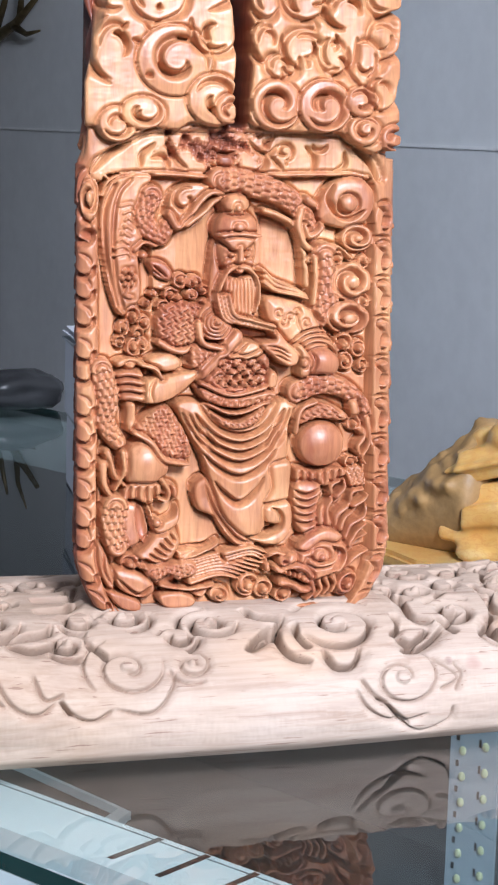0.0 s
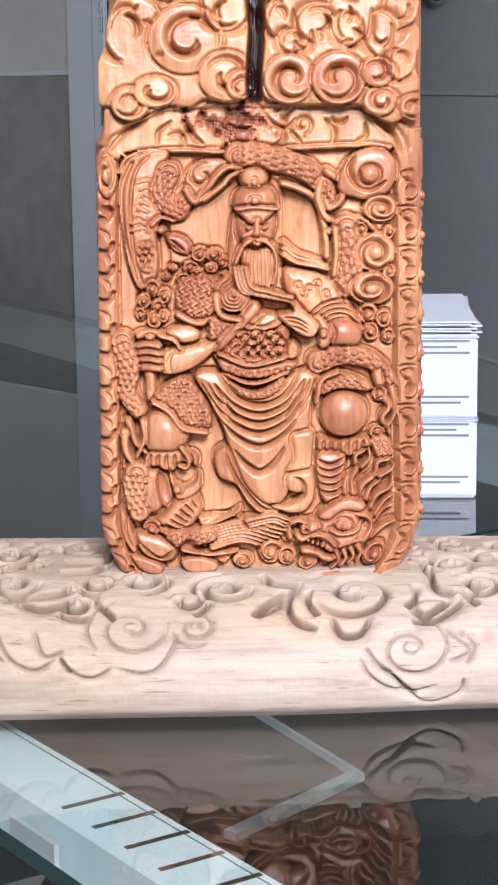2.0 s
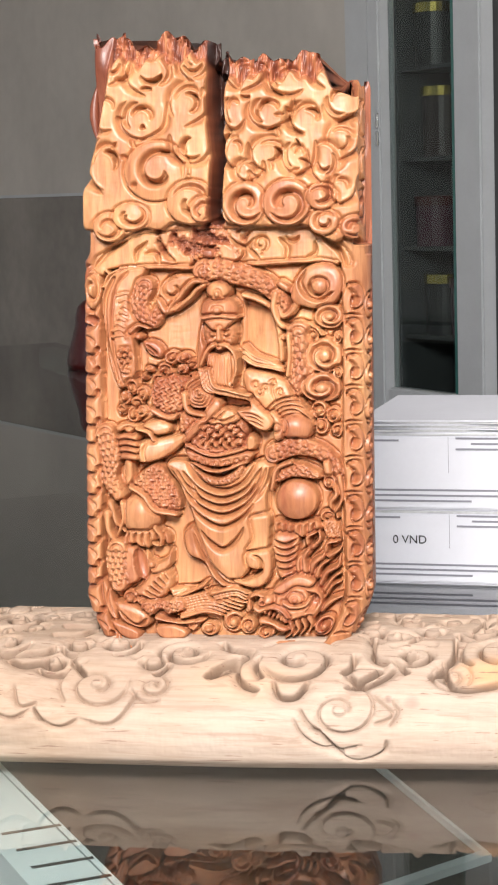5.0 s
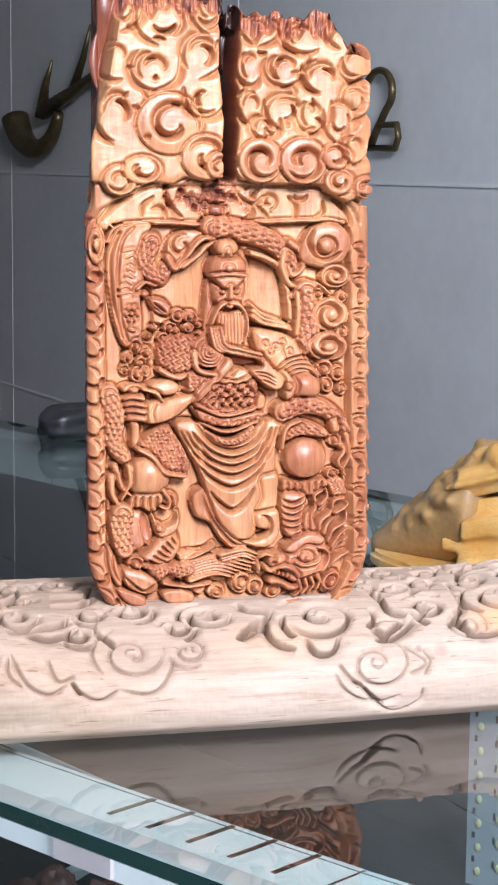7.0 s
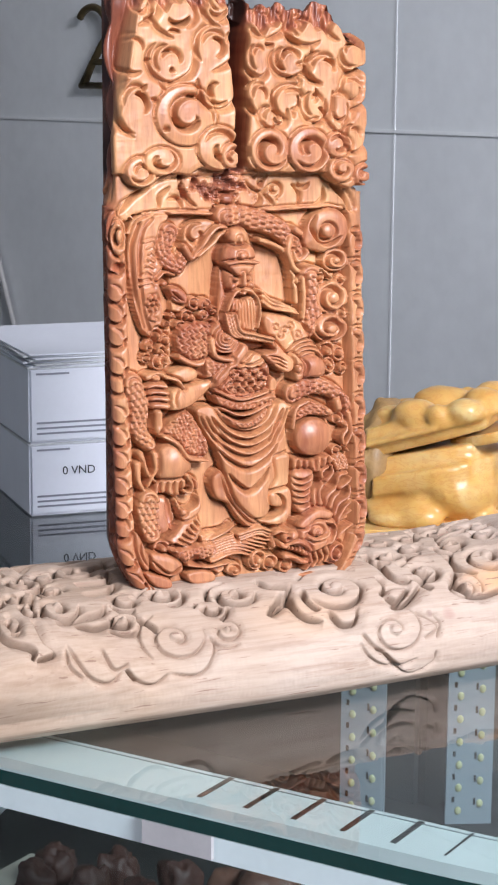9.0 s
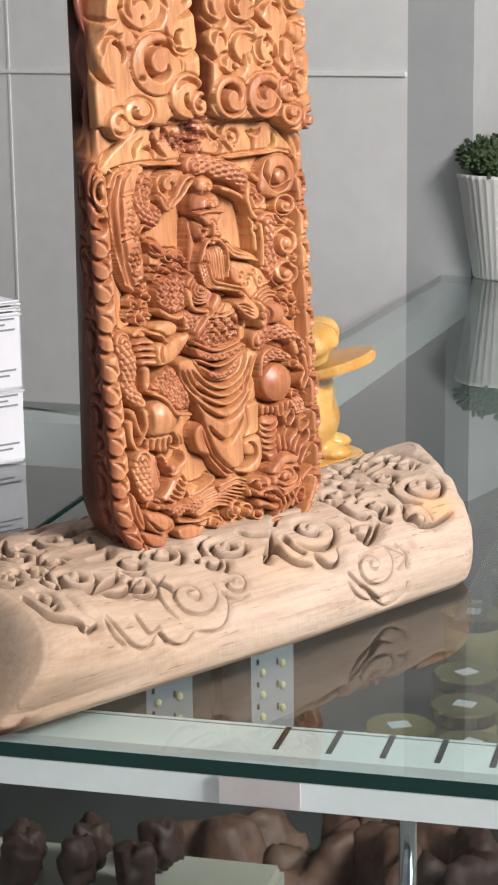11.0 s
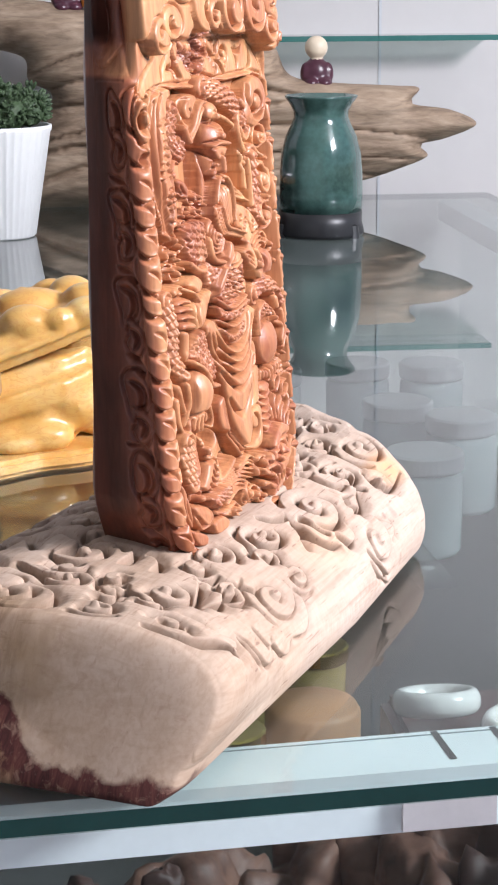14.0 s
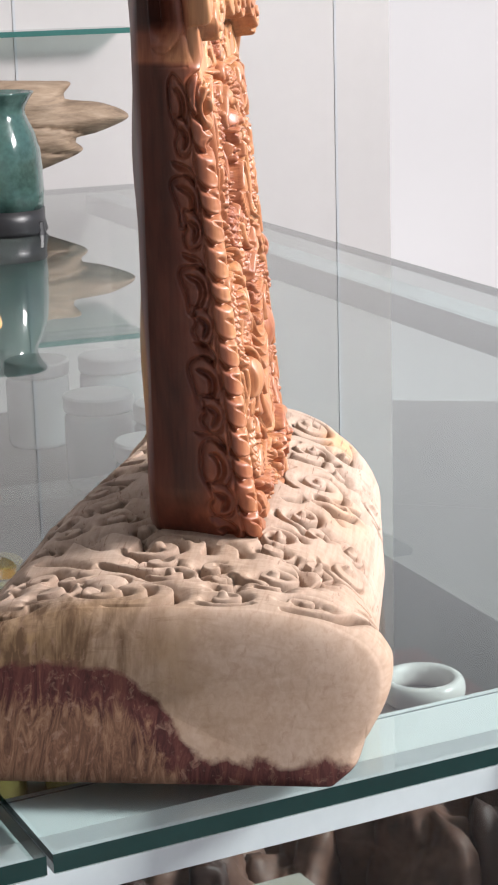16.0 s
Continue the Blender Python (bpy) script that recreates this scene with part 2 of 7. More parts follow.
PAPER = plain("white_paper", (0.66, 0.67, 0.73), 0.7, vary=0.04, scale=30)
PAPEREDGE = plain("paper_edges", (0.55, 0.56, 0.58), 0.8, vary=0.2, scale=200)
INK = plain("grey_print_ink", (0.22, 0.22, 0.26), 0.7, vary=0.1, scale=200, bumpy=0)
GREYINK = plain("grey_scratch", (0.20, 0.24, 0.26), 0.5, vary=0.3, scale=60, bumpy=0)
BLACKINK = plain("black_print_ink", (0.03, 0.03, 0.035), 0.6, vary=0.1, scale=200, bumpy=0)
DARKBOX = plain("dark_brown_lacquer", (0.035, 0.02, 0.02), 0.3, vary=0.2, scale=40)
BRONZE = plain("dark_bronze", (0.16, 0.12, 0.06), 0.35, 0.7, vary=0.3, scale=60)
GOLD = plain("gold_lid", (0.55, 0.42, 0.12), 0.18, 1.0, vary=0.1, scale=60)
JADE = plain("white_jade", (0.78, 0.74, 0.72), 0.15, vary=0.06, scale=40)
BLACK = plain("black_plastic", (0.02, 0.02, 0.022), 0.35, vary=0.2, scale=60)
RED = plain("red_lacquer", (0.06, 0.008, 0.008), 0.3, vary=0.2, scale=60)
CHROME = plain("chrome", (0.75, 0.76, 0.78), 0.12, 1.0, vary=0.05, scale=40, bumpy=0)
BARKCHUNK = wood("raw_red_wood", [(0.25, (0.03, 0.012, 0.009)), (0.5, (0.11, 0.046, 0.033)), (0.8, (0.30, 0.16, 0.11))], (40, 14, 40), 0.6, 3.0, bumpy=0.3)
TEAL = plain("teal_glass_edge", (0.05, 0.16, 0.145), 0.1, vary=0.1, scale=30, bumpy=0)
DARKWOOD = wood("dark_carved_wood", [(0.25, (0.022, 0.009, 0.007)), (0.5, (0.05, 0.02, 0.016)), (0.8, (0.09, 0.04, 0.03))], (40, 40, 20), 0.6, 2.0, bumpy=0.3)
SMOKE = plain("smoky_glass_panel", (0.25, 0.225, 0.20), 0.22, vary=0.3, scale=3, bumpy=0)
SMOKELIGHT = plain("pale_smoky_panel", (0.50, 0.465, 0.425), 0.35, vary=0.15, scale=3, bumpy=0)
DARKPANEL = plain("dark_case_panel", (0.06, 0.063, 0.066), 0.5, vary=0.15, scale=10)
SHELFCLOTH = plain("grey_shelf_lining", (0.05, 0.05, 0.05), 0.7, vary=0.15, scale=15, bumpy=0.0)


def pane_material(name, tint, gloss=1.0, rough=0.0):
    m, nt, b = material(name)
    nt.nodes.remove(b)
    out = nt.nodes["Material Output"]
    lw = node(nt, "ShaderNodeLayerWeight", Blend=0.5)
    pw = nt.nodes.new("ShaderNodeMath")
    pw.operation, pw.inputs[1].default_value = "POWER", 5.0
    nt.links.new(lw.outputs["Facing"], pw.inputs[0])
    fr = nt.nodes.new("ShaderNodeMath")
    fr.operation, fr.inputs[1].default_value, fr.inputs[2].default_value = "MULTIPLY_ADD", 0.96 * gloss, 0.04 * gloss
    nt.links.new(pw.outputs["Value"], fr.inputs[0])
    tr = node(nt, "ShaderNodeBsdfTransparent", Color=(*tint, 1))
    gl = node(nt, "ShaderNodeBsdfGlossy", Roughness=rough)
    mx = nt.nodes.new("ShaderNodeMixShader")
    nt.links.new(fr.outputs["Value"], mx.inputs["Fac"])
    nt.links.new(tr.outputs["BSDF"], mx.inputs[1])
    nt.links.new(gl.outputs["BSDF"], mx.inputs[2])
    nt.links.new(mx.outputs["Shader"], out.inputs["Surface"])
    return m


GLASS = pane_material("clear_glass", (0.76, 0.83, 0.815), 1.4)
UNDER = pane_material("glass_underside", (0.94, 0.965, 0.96), 0.4)
CLEARSTRIP = pane_material("clear_strip", (0.80, 0.83, 0.83), 0.8, 0.25)
DOORGLASS = pane_material("cabinet_glass", (0.80, 0.84, 0.83))
BACKDROP, _nt, _b = material("bright_street_daylight")
_v = coords(_nt, (0.5, 0.5, 0.5))
_c = ramp(_nt, noise_fac(_nt, _v, 1.2, 2), [(0.35, (0.80, 0.76, 0.74)), (0.6, (1.0, 0.97, 0.96))])
_nt.links.new(_c, _b.inputs["Emission Color"])
_b.inputs["Emission Strength"].default_value = 0.64
_b.inputs["Base Color"].default_value = (0.5, 0.5, 0.5, 1)
GREEN = plain("dark_green_glaze", (0.055, 0.115, 0.10), 0.14, vary=0.6, scale=18, bumpy=0.02, coat=0.5)
ORANGE = plain("orange_glaze", (0.75, 0.27, 0.03), 0.3, vary=0.2, scale=40)
CREAM = plain("cream_ceramic", (0.72, 0.60, 0.45), 0.4, vary=0.1, scale=40)
PLUM = plain("dark_plum_ceramic", (0.07, 0.02, 0.035), 0.3, vary=0.2, scale=40)
TAN = plain("tan_leather", (0.42, 0.20, 0.08), 0.5, vary=0.15, scale=60)
SILVER = plain("brushed_silver", (0.72, 0.72, 0.74), 0.3, 0.8, vary=0.06, scale=40)
LEDBOARD = plain("white_led_board", (0.42, 0.47, 0.55), 0.4, vary=0.05, scale=40)
LEDLENS = plain("yellowish_led_lens", (0.80, 0.76, 0.45), 0.15, vary=0.1, scale=90, bumpy=0)
JARGLASS = plain("honey_jar_glass", (0.30, 0.24, 0.08), 0.1, vary=0.3, scale=40, bumpy=0)
PALEGLASS = plain("pale_jar_glass", (0.34, 0.38, 0.38), 0.08, vary=0.2, scale=20, bumpy=0)
CREAMTRAY = plain("cream_tray", (0.42, 0.40, 0.35), 0.6, vary=0.08, scale=30)
PINKLABEL = plain("pinkish_tape", (0.62, 0.55, 0.57), 0.5, vary=0.08, scale=40)
EDGE = plain("green_glass_edge", (0.006, 0.035, 0.032), 0.08, vary=0.2, scale=20, bumpy=0)

# ---------------------------------------------------------------- builders


def part(name, bm, mat, parent=None, label="", smooth=False):
    """Links a bmesh in plan units as one mesh object."""
    for v in bm.verts:
        v.co *= U
    me = bpy.data.meshes.new(name)
    bm.to_mesh(me)
    bm.free()
    if smooth:
        me.polygons.foreach_set("use_smooth", [True] * len(me.polygons))
    for mm in mat if isinstance(mat, (list, tuple)) else [mat]:
        me.materials.append(mm)
    ob = new(name, me)
    if parent is not None:
        ob.parent = parent
    if label:
        ob["label"] = label
    return ob


def thing(name, x=0, y=0, z=0, turn=0, label="", category="", group="", kind=""):
    ob = new(name)
    ob.matrix_world = pose(x * U, y * U, z * U, 0, 0, turn)
    bpy.context.view_layer.update()
    return tagged(ob, label, category, group, kind)


def box(bm, x0, y0, z0, x1, y1, z1, bevel=0.0, mat=0):
    m = Matrix.Translation(((x0 + x1) / 2, (y0 + y1) / 2, (z0 + z1) / 2)) @ Matrix.Diagonal((x1 - x0, y1 - y0, z1 - z0, 1))
    r = bmesh.ops.create_cube(bm, size=1, matrix=m)
    es = list({e for v in r["verts"] for e in v.link_edges})
    if bevel:
        r2 = bmesh.ops.bevel(bm, geom=es, offset=bevel, segments=2, affect="EDGES", clamp_overlap=True)
        for f in r2["faces"]:
            f.material_index = mat
    return bm


def boxed(*a, **k):
    return box(bmesh.new(), *a, **k)


def turned(profile, steps=40, flute=0, depth=0.0):
    """A lathe form from (radius, height) pairs, optionally fluted."""
    bm = bmesh.new()
    rings = []
    for r, z in profile:
        ring = []
        for i in range(steps):
            a = 2 * math.pi * i / steps
            rr = r
            if flute and r > 0.01:
                rr = r * (1 - depth * (0.5 + 0.5 * math.cos(flute * a)))
            ring.append(bm.verts.new((rr * math.cos(a), rr * math.sin(a), z)))
        rings.append(ring)
    for a, b in zip(rings, rings[1:]):
        for i in range(steps):
            bm.faces.new((a[i], a[(i + 1) % steps], b[(i + 1) % steps], b[i]))
    for ring in (rings[0], rings[-1]):
        bm.faces.new(ring if ring is rings[-1] else ring[::-1])
    bmesh.ops.recalc_face_normals(bm, faces=bm.faces)
    return bm


def prism(points, z0, z1):
    bm = bmesh.new()
    lo = [bm.verts.new((x, y, z0)) for x, y in points]
    hi = [bm.verts.new((x, y, z1)) for x, y in points]
    n = len(points)
    bm.faces.new(lo[::-1])
    bm.faces.new(hi)
    for i in range(n):
        bm.faces.new((lo[i], lo[(i + 1) % n], hi[(i + 1) % n], hi[i]))
    bmesh.ops.recalc_face_normals(bm, faces=bm.faces)
    return bm


def tube(path, radius, steps=10, taper=1.0):
    bm = bmesh.new()
    pts = [Vector(p) for p in path]
    rings = []
    for i, p in enumerate(pts):
        d = (pts[min(i + 1, len(pts) - 1)] - pts[max(i - 1, 0)]).normalized()
        side = d.orthogonal().normalized() if not rings else (last - d * last.dot(d)).normalized()
        last = side
        up = d.cross(side)
        r = radius * (1 + (taper - 1) * i / max(1, len(pts) - 1))
        rings.append([bm.verts.new(p + r * (math.cos(2 * math.pi * k / steps) * side + math.sin(2 * math.pi * k / steps) * up)) for k in range(steps)])
    for a, b in zip(rings, rings[1:]):
        for k in range(steps):
            bm.faces.new((a[k], a[(k + 1) % steps], b[(k + 1) % steps], b[k]))
    bm.faces.new(rings[0][::-1])
    bm.faces.new(rings[-1])
    bmesh.ops.recalc_face_normals(bm, faces=bm.faces)
    return bm


def grid_mesh(co, wrap=False):
    """A mesh from an array of points [rows, columns, 3]; wrap joins the last column to the first."""
    h, w, _ = co.shape
    idx = np.arange(h * w).reshape(h, w)
    right = np.roll(idx, -1, 1) if wrap else idx[:, 1:]
    left = idx if wrap else idx[:, :-1]
    quads = np.stack([left[:-1], right[:-1], right[1:], left[1:]], -1).reshape(-1, 4)
    return co.reshape(-1, 3), quads


def mesh_object(name, verts, quads, mat, caps=()):
    me = bpy.data.meshes.new(name)
    me.from_pydata((verts * U).tolist(), [], quads.tolist() + [list(c) for c in caps])
    me.polygons.foreach_set("use_smooth", [True] * len(me.polygons))
    for mm in mat if isinstance(mat, (list, tuple)) else [mat]:
        me.materials.append(mm)
    me.update()
    return new(name, me)

# ---------------------------------------------------------------- room
D1, D2 = Vector((0.79, 0.61)), Vector((-0.64, 0.77))  # along the two legs of the counter


def strip(x0, y0, x1, y1, z0, z1, thick, name, mat, label, category):
    """An upright wall between two plan points, its thickness to the left of the way."""
    d = Vector((x1 - x0, y1 - y0))
    n = Vector((-d.y, d.x)).normalized() * thick
    ob = part(name, prism([(x0, y0), (x1, y1), (x1 + n.x, y1 + n.y), (x0 + n.x, y0 + n.y)], z0, z1), mat)
    return tagged(ob, label, category, kind="structure")


FZ, CZ = -8.3, 14.0
tagged(part("floor", boxed(-45, -30, FZ - 0.5, 30, 80, FZ), FLOOR), "grey tiled shop floor", "floor", kind="structure")
tagged(part("ceiling", boxed(-45, -14, CZ, 30, 80, CZ + 0.5), CEIL), "white shop ceiling", "ceiling", kind="structure")


def wall_x(y):
    return 11.8 - 0.42 * y


strip(wall_x(8.95), 8.95, wall_x(60), 60, FZ, CZ, -0.8, "wall_back", WALL, "grey panelled wall behind the counter", "wall")
strip(-30, -30, -30, 60, FZ, CZ, 0.8, "wall_left", WALL, "grey shop wall", "wall")
for zz in (2.05, 6.6, -2.6):
    strip(wall_x(8.95) - 0.03, 8.95, wall_x(60) - 0.03, 60, zz - 0.022, zz + 0.022, -0.02, "trim", JOINT, "thin grey joint strip on the wall", "trim")
for yy in (13.9, 24.0, 34.0):
    strip(wall_x(yy) - 0.012, yy, wall_x(yy + 0.03) - 0.012, yy + 0.03, FZ, CZ, -0.01, "trim", WALL, "thin grey joint strip on the wall", "trim")
# end post of the wall
strip(wall_x(8.25), 8.25, wall_x(8.95), 8.95, FZ, CZ, -1.0, "door_frame", GREYALU, "pale aluminium door post at the end of the wall", "door frame")
# white wall beyond the end of the counter, then the open shop front
tagged(part("wall_end", prism([(16.66, 2.84), (8.4, 14.4), (9.1, 15.0), (17.36, 3.34)], FZ, CZ), WHITE), "white shop wall beyond the counter", "wall", kind="structure")
for k in range(5):
    x, y = 16.25 - 1.145 * k, 3.41 + 1.603 * k
    tagged(part("trim", prism([(x, y), (x - 0.017, y + 0.024), (x - 0.025, y + 0.018), (x - 0.008, y - 0.006)], FZ, CZ), GREYALU), "thin joint strip on the white wall", "trim", kind="structure")
tagged(part("backdrop", prism([(38, 20), (44, -40), (44.5, -40), (38.5, 20)], FZ, 30), BACKDROP), "bright hazy street outside the shop front", "backdrop", kind="structure")
tagged(part("pavement", boxed(30.1, -60, FZ - 0.6, 60.0, 30, FZ - 0.02), FLOOR), "pale pavement outside the shop", "pavement", kind="structure")
strip(-32, 58, 14, 58, FZ, CZ, 0.8, "wall_far", WALL, "grey far wall of the shop", "wall")

# smoky glazed partition beside the cabinet, with a paler upper light
ca, sa = math.cos(radians(-38.5)), math.sin(radians(-38.5))


def beside(x, y):
    return (-4.85 + x * ca - y * sa, 20.9 + x * sa + y * ca)


for z0, z1, mat, tone in ((FZ, 2.44, SMOKE, "dark"), (2.5, CZ, SMOKELIGHT, "pale")):
    tagged(part("partition", prism([beside(-26, 0), beside(-0.97, 0), beside(-0.97, 0.3), beside(-26, 0.3)], z0, z1), mat), f"{tone} smoky glass partition beside the cabinet", "partition", kind="structure")
tagged(part("trim", prism([beside(-26, -0.02), beside(-0.97, -0.02), beside(-0.97, 0.3), beside(-26, 0.3)], 2.44, 2.5), GREYALU), "thin grey transom across the partition", "trim", kind="structure")

# ---------------------------------------------------------------- carved relief


class Relief:
    """A height sheet on which flush forms and cuts are carved, later ones over earlier ones; all in sheet steps."""

    def __init__(self, a0, a1, b0, b1, step):
        self.a, self.b = np.arange(a0, a1 + 1e-6, step), np.arange(b0, b1 + 1e-6, step)
        self.h = np.zeros((len(self.b), len(self.a)))
        self.tone = np.full(self.h.shape, 0.3)
        self.last = None

    def window(self, a0, a1, b0, b1):
        i0, i1 = np.searchsorted(self.a, (a0, a1))
        j0, j1 = np.searchsorted(self.b, (b0, b1))
        s = np.s_[j0:j1, i0:i1]
        return s, self.a[None, i0:i1], self.b[j0:j1, None]

    def lay(self, s, top, depth_in, tone, moat):
        """Lays a form where depth_in > 0 and cuts a narrow moat round it."""
        on = depth_in > 0
        if moat:
            self.h[s] -= np.where(on, 0, 1.25 * moat * np.exp(-(depth_in / 3.6) ** 2))
        self.h[s] = np.where(on, top, self.h[s])
        if tone is not None:
            self.tone[s] = np.where(on, tone, self.tone[s])
        self.last = (s, on)

    def curve(self, pts, closed=False):
        p = np.array(pts, float)
        if len(p) < 3:
            return p[0] + (p[1] - p[0]) * np.linspace(0, 1, 12)[:, None]
        q = np.vstack([p[-1], p, p[0], p[1]]) if closed else np.vstack([2 * p[0] - p[1], p, 2 * p[-1] - p[-2]])
        out = []
        for i in range(len(p) if closed else len(p) - 1):
            p0, p1, p2, p3 = q[i:i + 4]
            for t in np.linspace(0, 1, 8, endpoint=False):
                out.append(0.5 * (2 * p1 + (p2 - p0) * t + (2 * p0 - 5 * p1 + 4 * p2 - p3) * t * t + (3 * p1 - p0 - 3 * p2 + p3) * t ** 3))
        return np.array(out + [p[0] if closed else p[-1]])

    def near(self, p, reach):
        """Distance to a line, the share of its length passed, and the side on which a place lies."""
        s, x, y = self.window(p[:, 0].min() - reach, p[:, 0].max() + reach, p[:, 1].min() - reach, p[:, 1].max() + reach)
        best = np.full(self.h[s].shape, 1e9)
        along, side = np.zeros(best.shape), np.ones(best.shape)
        for i in range(len(p) - 1):
            d = p[i + 1] - p[i]
            t = np.clip(((x - p[i, 0]) * d[0] + (y - p[i, 1]) * d[1]) / (d @ d + 1e-9), 0, 1)
            r2 = (x - p[i, 0] - t * d[0]) ** 2 + (y - p[i, 1] - t * d[1]) ** 2
            m = r2 < best
            along = np.where(m, (i + t) / (len(p) - 1), along)
            side = np.where(m, np.sign(d[0] * (y - p[i, 1]) - d[1] * (x - p[i, 0])), side)
            best = np.minimum(best, r2)
        return s, np.sqrt(best), along, side

    def plate(self, pts, level, bulge=6, edge=10, tone=None, moat=8):
        """A closed form with a rounded rim."""
        p = self.curve(pts, True)
        s, d, _, _ = self.near(p, 8)
        _, x, y = self.window(p[:, 0].min() - 8, p[:, 0].max() + 8, p[:, 1].min() - 8, p[:, 1].max() + 8)
        inside = np.zeros(d.shape, bool)
        for (x0, y0), (x1, y1) in zip(p[:-1], p[1:]):
            if y0 != y1:
                inside ^= ((y0 > y) != (y1 > y)) & (x < (x1 - x0) * (y - y0) / (y1 - y0) + x0)
        top = level + bulge * np.sqrt(1 - (1 - np.clip(d / edge, 0, 1)) ** 2)
        self.lay(s, top, np.where(inside, d, -d), tone, moat)

    def dome(self, a, b, ra, rb, h, level=0.0, turn=0, tone=None, moat=8):
        r = max(ra, rb) + 6
        s, x, y = self.window(a - r, a + r, b - r, b + r)
        c, n = math.cos(radians(turn)), math.sin(radians(turn))
        rho = np.sqrt((((x - a) * c + (y - b) * n) / ra) ** 2 + (((y - b) * c - (x - a) * n) / rb) ** 2)
        self.lay(s, level + h * np.sqrt(np.clip(1 - rho ** 2, 0, 1)), (1 - rho) * min(ra, rb), tone, moat)

    def ridge(self, pts, r0, h, level=0.0, r1=None, scales=0, tone=None, moat=7):
        p = self.curve(pts)
        s, d, al, side = self.near(p, max(r0, r1 or r0) + 6)
        r = r0 + ((r1 if r1 is not None else r0) - r0) * al
        top = level + h * np.sqrt(np.clip(1 - (d / r) ** 2, 0, 1))
        if scales:
            u = al * np.linalg.norm(np.diff(p, axis=0), axis=1).sum() / scales
            v = side * d / scales
            v = v + 0.5 * (np.floor(u + 0.9 * (np.abs(v % 1.0 - 0.5)) ** 2 * 0) % 2)
            f = (u - 1.9 * (v % 1.0 - 0.5) ** 2) % 1.0
            top = top + 6.0 * f ** 1.6 - 4.0 * np.exp(-(np.minimum(v % 1.0, 1 - v % 1.0) / 0.12) ** 2)
        self.lay(s, top, r - d, tone, moat)

    def groove(self, pts, r, depth, lean=0.0, taper=True):
        """A tool cut; lean makes one flank a long slope and keeps the other steep."""
        p = self.curve(pts)
        s, d, al, side = self.near(p, r * (2.2 + 3.5 * abs(lean)))
        w = np.sqrt(np.clip(4.2 * al * (1 - al), 0.02, 1)) if taper else 1.0
        rr = r * w * np.where(side * lean > 0, 1 + 1.3 * abs(lean), 0.85)
        self.h[s] -= 1.8 * depth * w * np.exp(-(d / rr) ** 2)

    def tier(self, pts, depth, run, hand, wall=3.2):
        """A gouge: a narrow round-bottomed cut, from which the ground slopes up again on the outside of the bend."""
        p = self.curve(pts)
        s, d, al, side = self.near(p, 2.4 * run + wall)
        w = np.clip(9.0 * al * (1 - al), 0.0, 1) ** 0.6
        out = side * hand < 0
        # the cut is also toned brown, deepening its shade by colour
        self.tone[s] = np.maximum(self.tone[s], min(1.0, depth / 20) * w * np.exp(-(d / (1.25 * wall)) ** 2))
        self.h[s] -= depth * w * np.maximum(np.exp(-np.abs(d / (wall * (0.45 + 0.55 * w))) ** 3), np.where(out, 0.42 * np.exp(-(d / run) ** 2), 0))

    def arc(self, a, b, r, start, sweep, width, depth, lean=0.0, flat=1.0):
        t = np.radians(np.linspace(start, start + sweep, 6))
        self.groove(list(zip(a + r * np.cos(t), b + r * flat * np.sin(t))), width, depth, lean)

    def swirl(self, a, b, r, turn, hand=1, turns=1.5, width=3.0, depth=10, flat=1.0, lean=0.8):
        """A spiral cut that winds in to a small knob."""
        n = 14
        t = np.linspace(0, 1, n)
        rr = r * (1 - 0.74 * t ** 0.85)
        th = radians(turn) + hand * 2 * math.pi * turns * t
        self.groove(list(zip(a + rr * np.cos(th), b + rr * flat * np.sin(th))), width, depth, -hand * lean)

    def cloud(self, a, b, ra, rb, turn, hand=1, level=0.0, bulge=10, tone=None, knob=0.28, depth=11, width=3.0):
        """A flush cloud lobe: a low dome with a spiral cut round a raised knob."""
        self.dome(a, b, ra, rb, bulge, level, 0, tone)
        self.swirl(a, b, ra * 0.86, turn, hand, 1.25, width, depth, rb / ra)
        self.dome(a, b, ra * knob, rb * knob, bulge * 0.5, level + bulge * 0.55, 0, tone, 5)

    def mail(self, pitch, depth=5.0, turn=0):
        """Wavy mail over the form laid last."""
        s, on = self.last
        x, y = np.meshgrid(self.a[s[1]], self.b[s[0]])
        c, n = math.cos(radians(turn)), math.sin(radians(turn))
        u, v = (x * c + y * n) / pitch, (y * c - x * n) / pitch
        w = 0.5 + 0.5 * np.sin(2 * math.pi * (u + 0.28 * np.sin(2 * math.pi * v))) * np.cos(math.pi * v * 1.02 + 0.6 * np.sin(2 * math.pi * u * 0.5))
        self.h[s] -= np.where(on, 1.7 * depth * w ** 1.5, 0)

    def strands(self, p0, p1, p2, spread0, spread1, count, r, h, level, tone=None):
        """Locks of hair or fringe side by side."""
        for k in range(count):
            t = k / (count - 1) - 0.5
            q = [(p0[0] + spread0[0] * t, p0[1] + spread0[1] * t),
                 (p1[0] + 0.5 * (spread0[0] + spread1[0]) * t, p1[1] + 0.5 * (spread0[1] + spread1[1]) * t),
                 (p2[0] + spread1[0] * t, p2[1] + spread1[1] * t)]
            self.ridge(q, r, h, level, r * 0.45, tone=tone, moat=6)

    def grain(self, size, amount, seed):
        rng = np.random.default_rng(seed)
        n = rng.standard_normal(self.h.shape)
        k = max(1, int(size))
        for axis in (0, 1):
            n = np.cumsum(n, axis)
            n = n - np.roll(n, k, axis)
        n = n / (n[20:-20, 20:-20].std() + 1e-9)
        n[:20], n[-20:], n[:, :20], n[:, -20:] = 0, 0, 0, 0
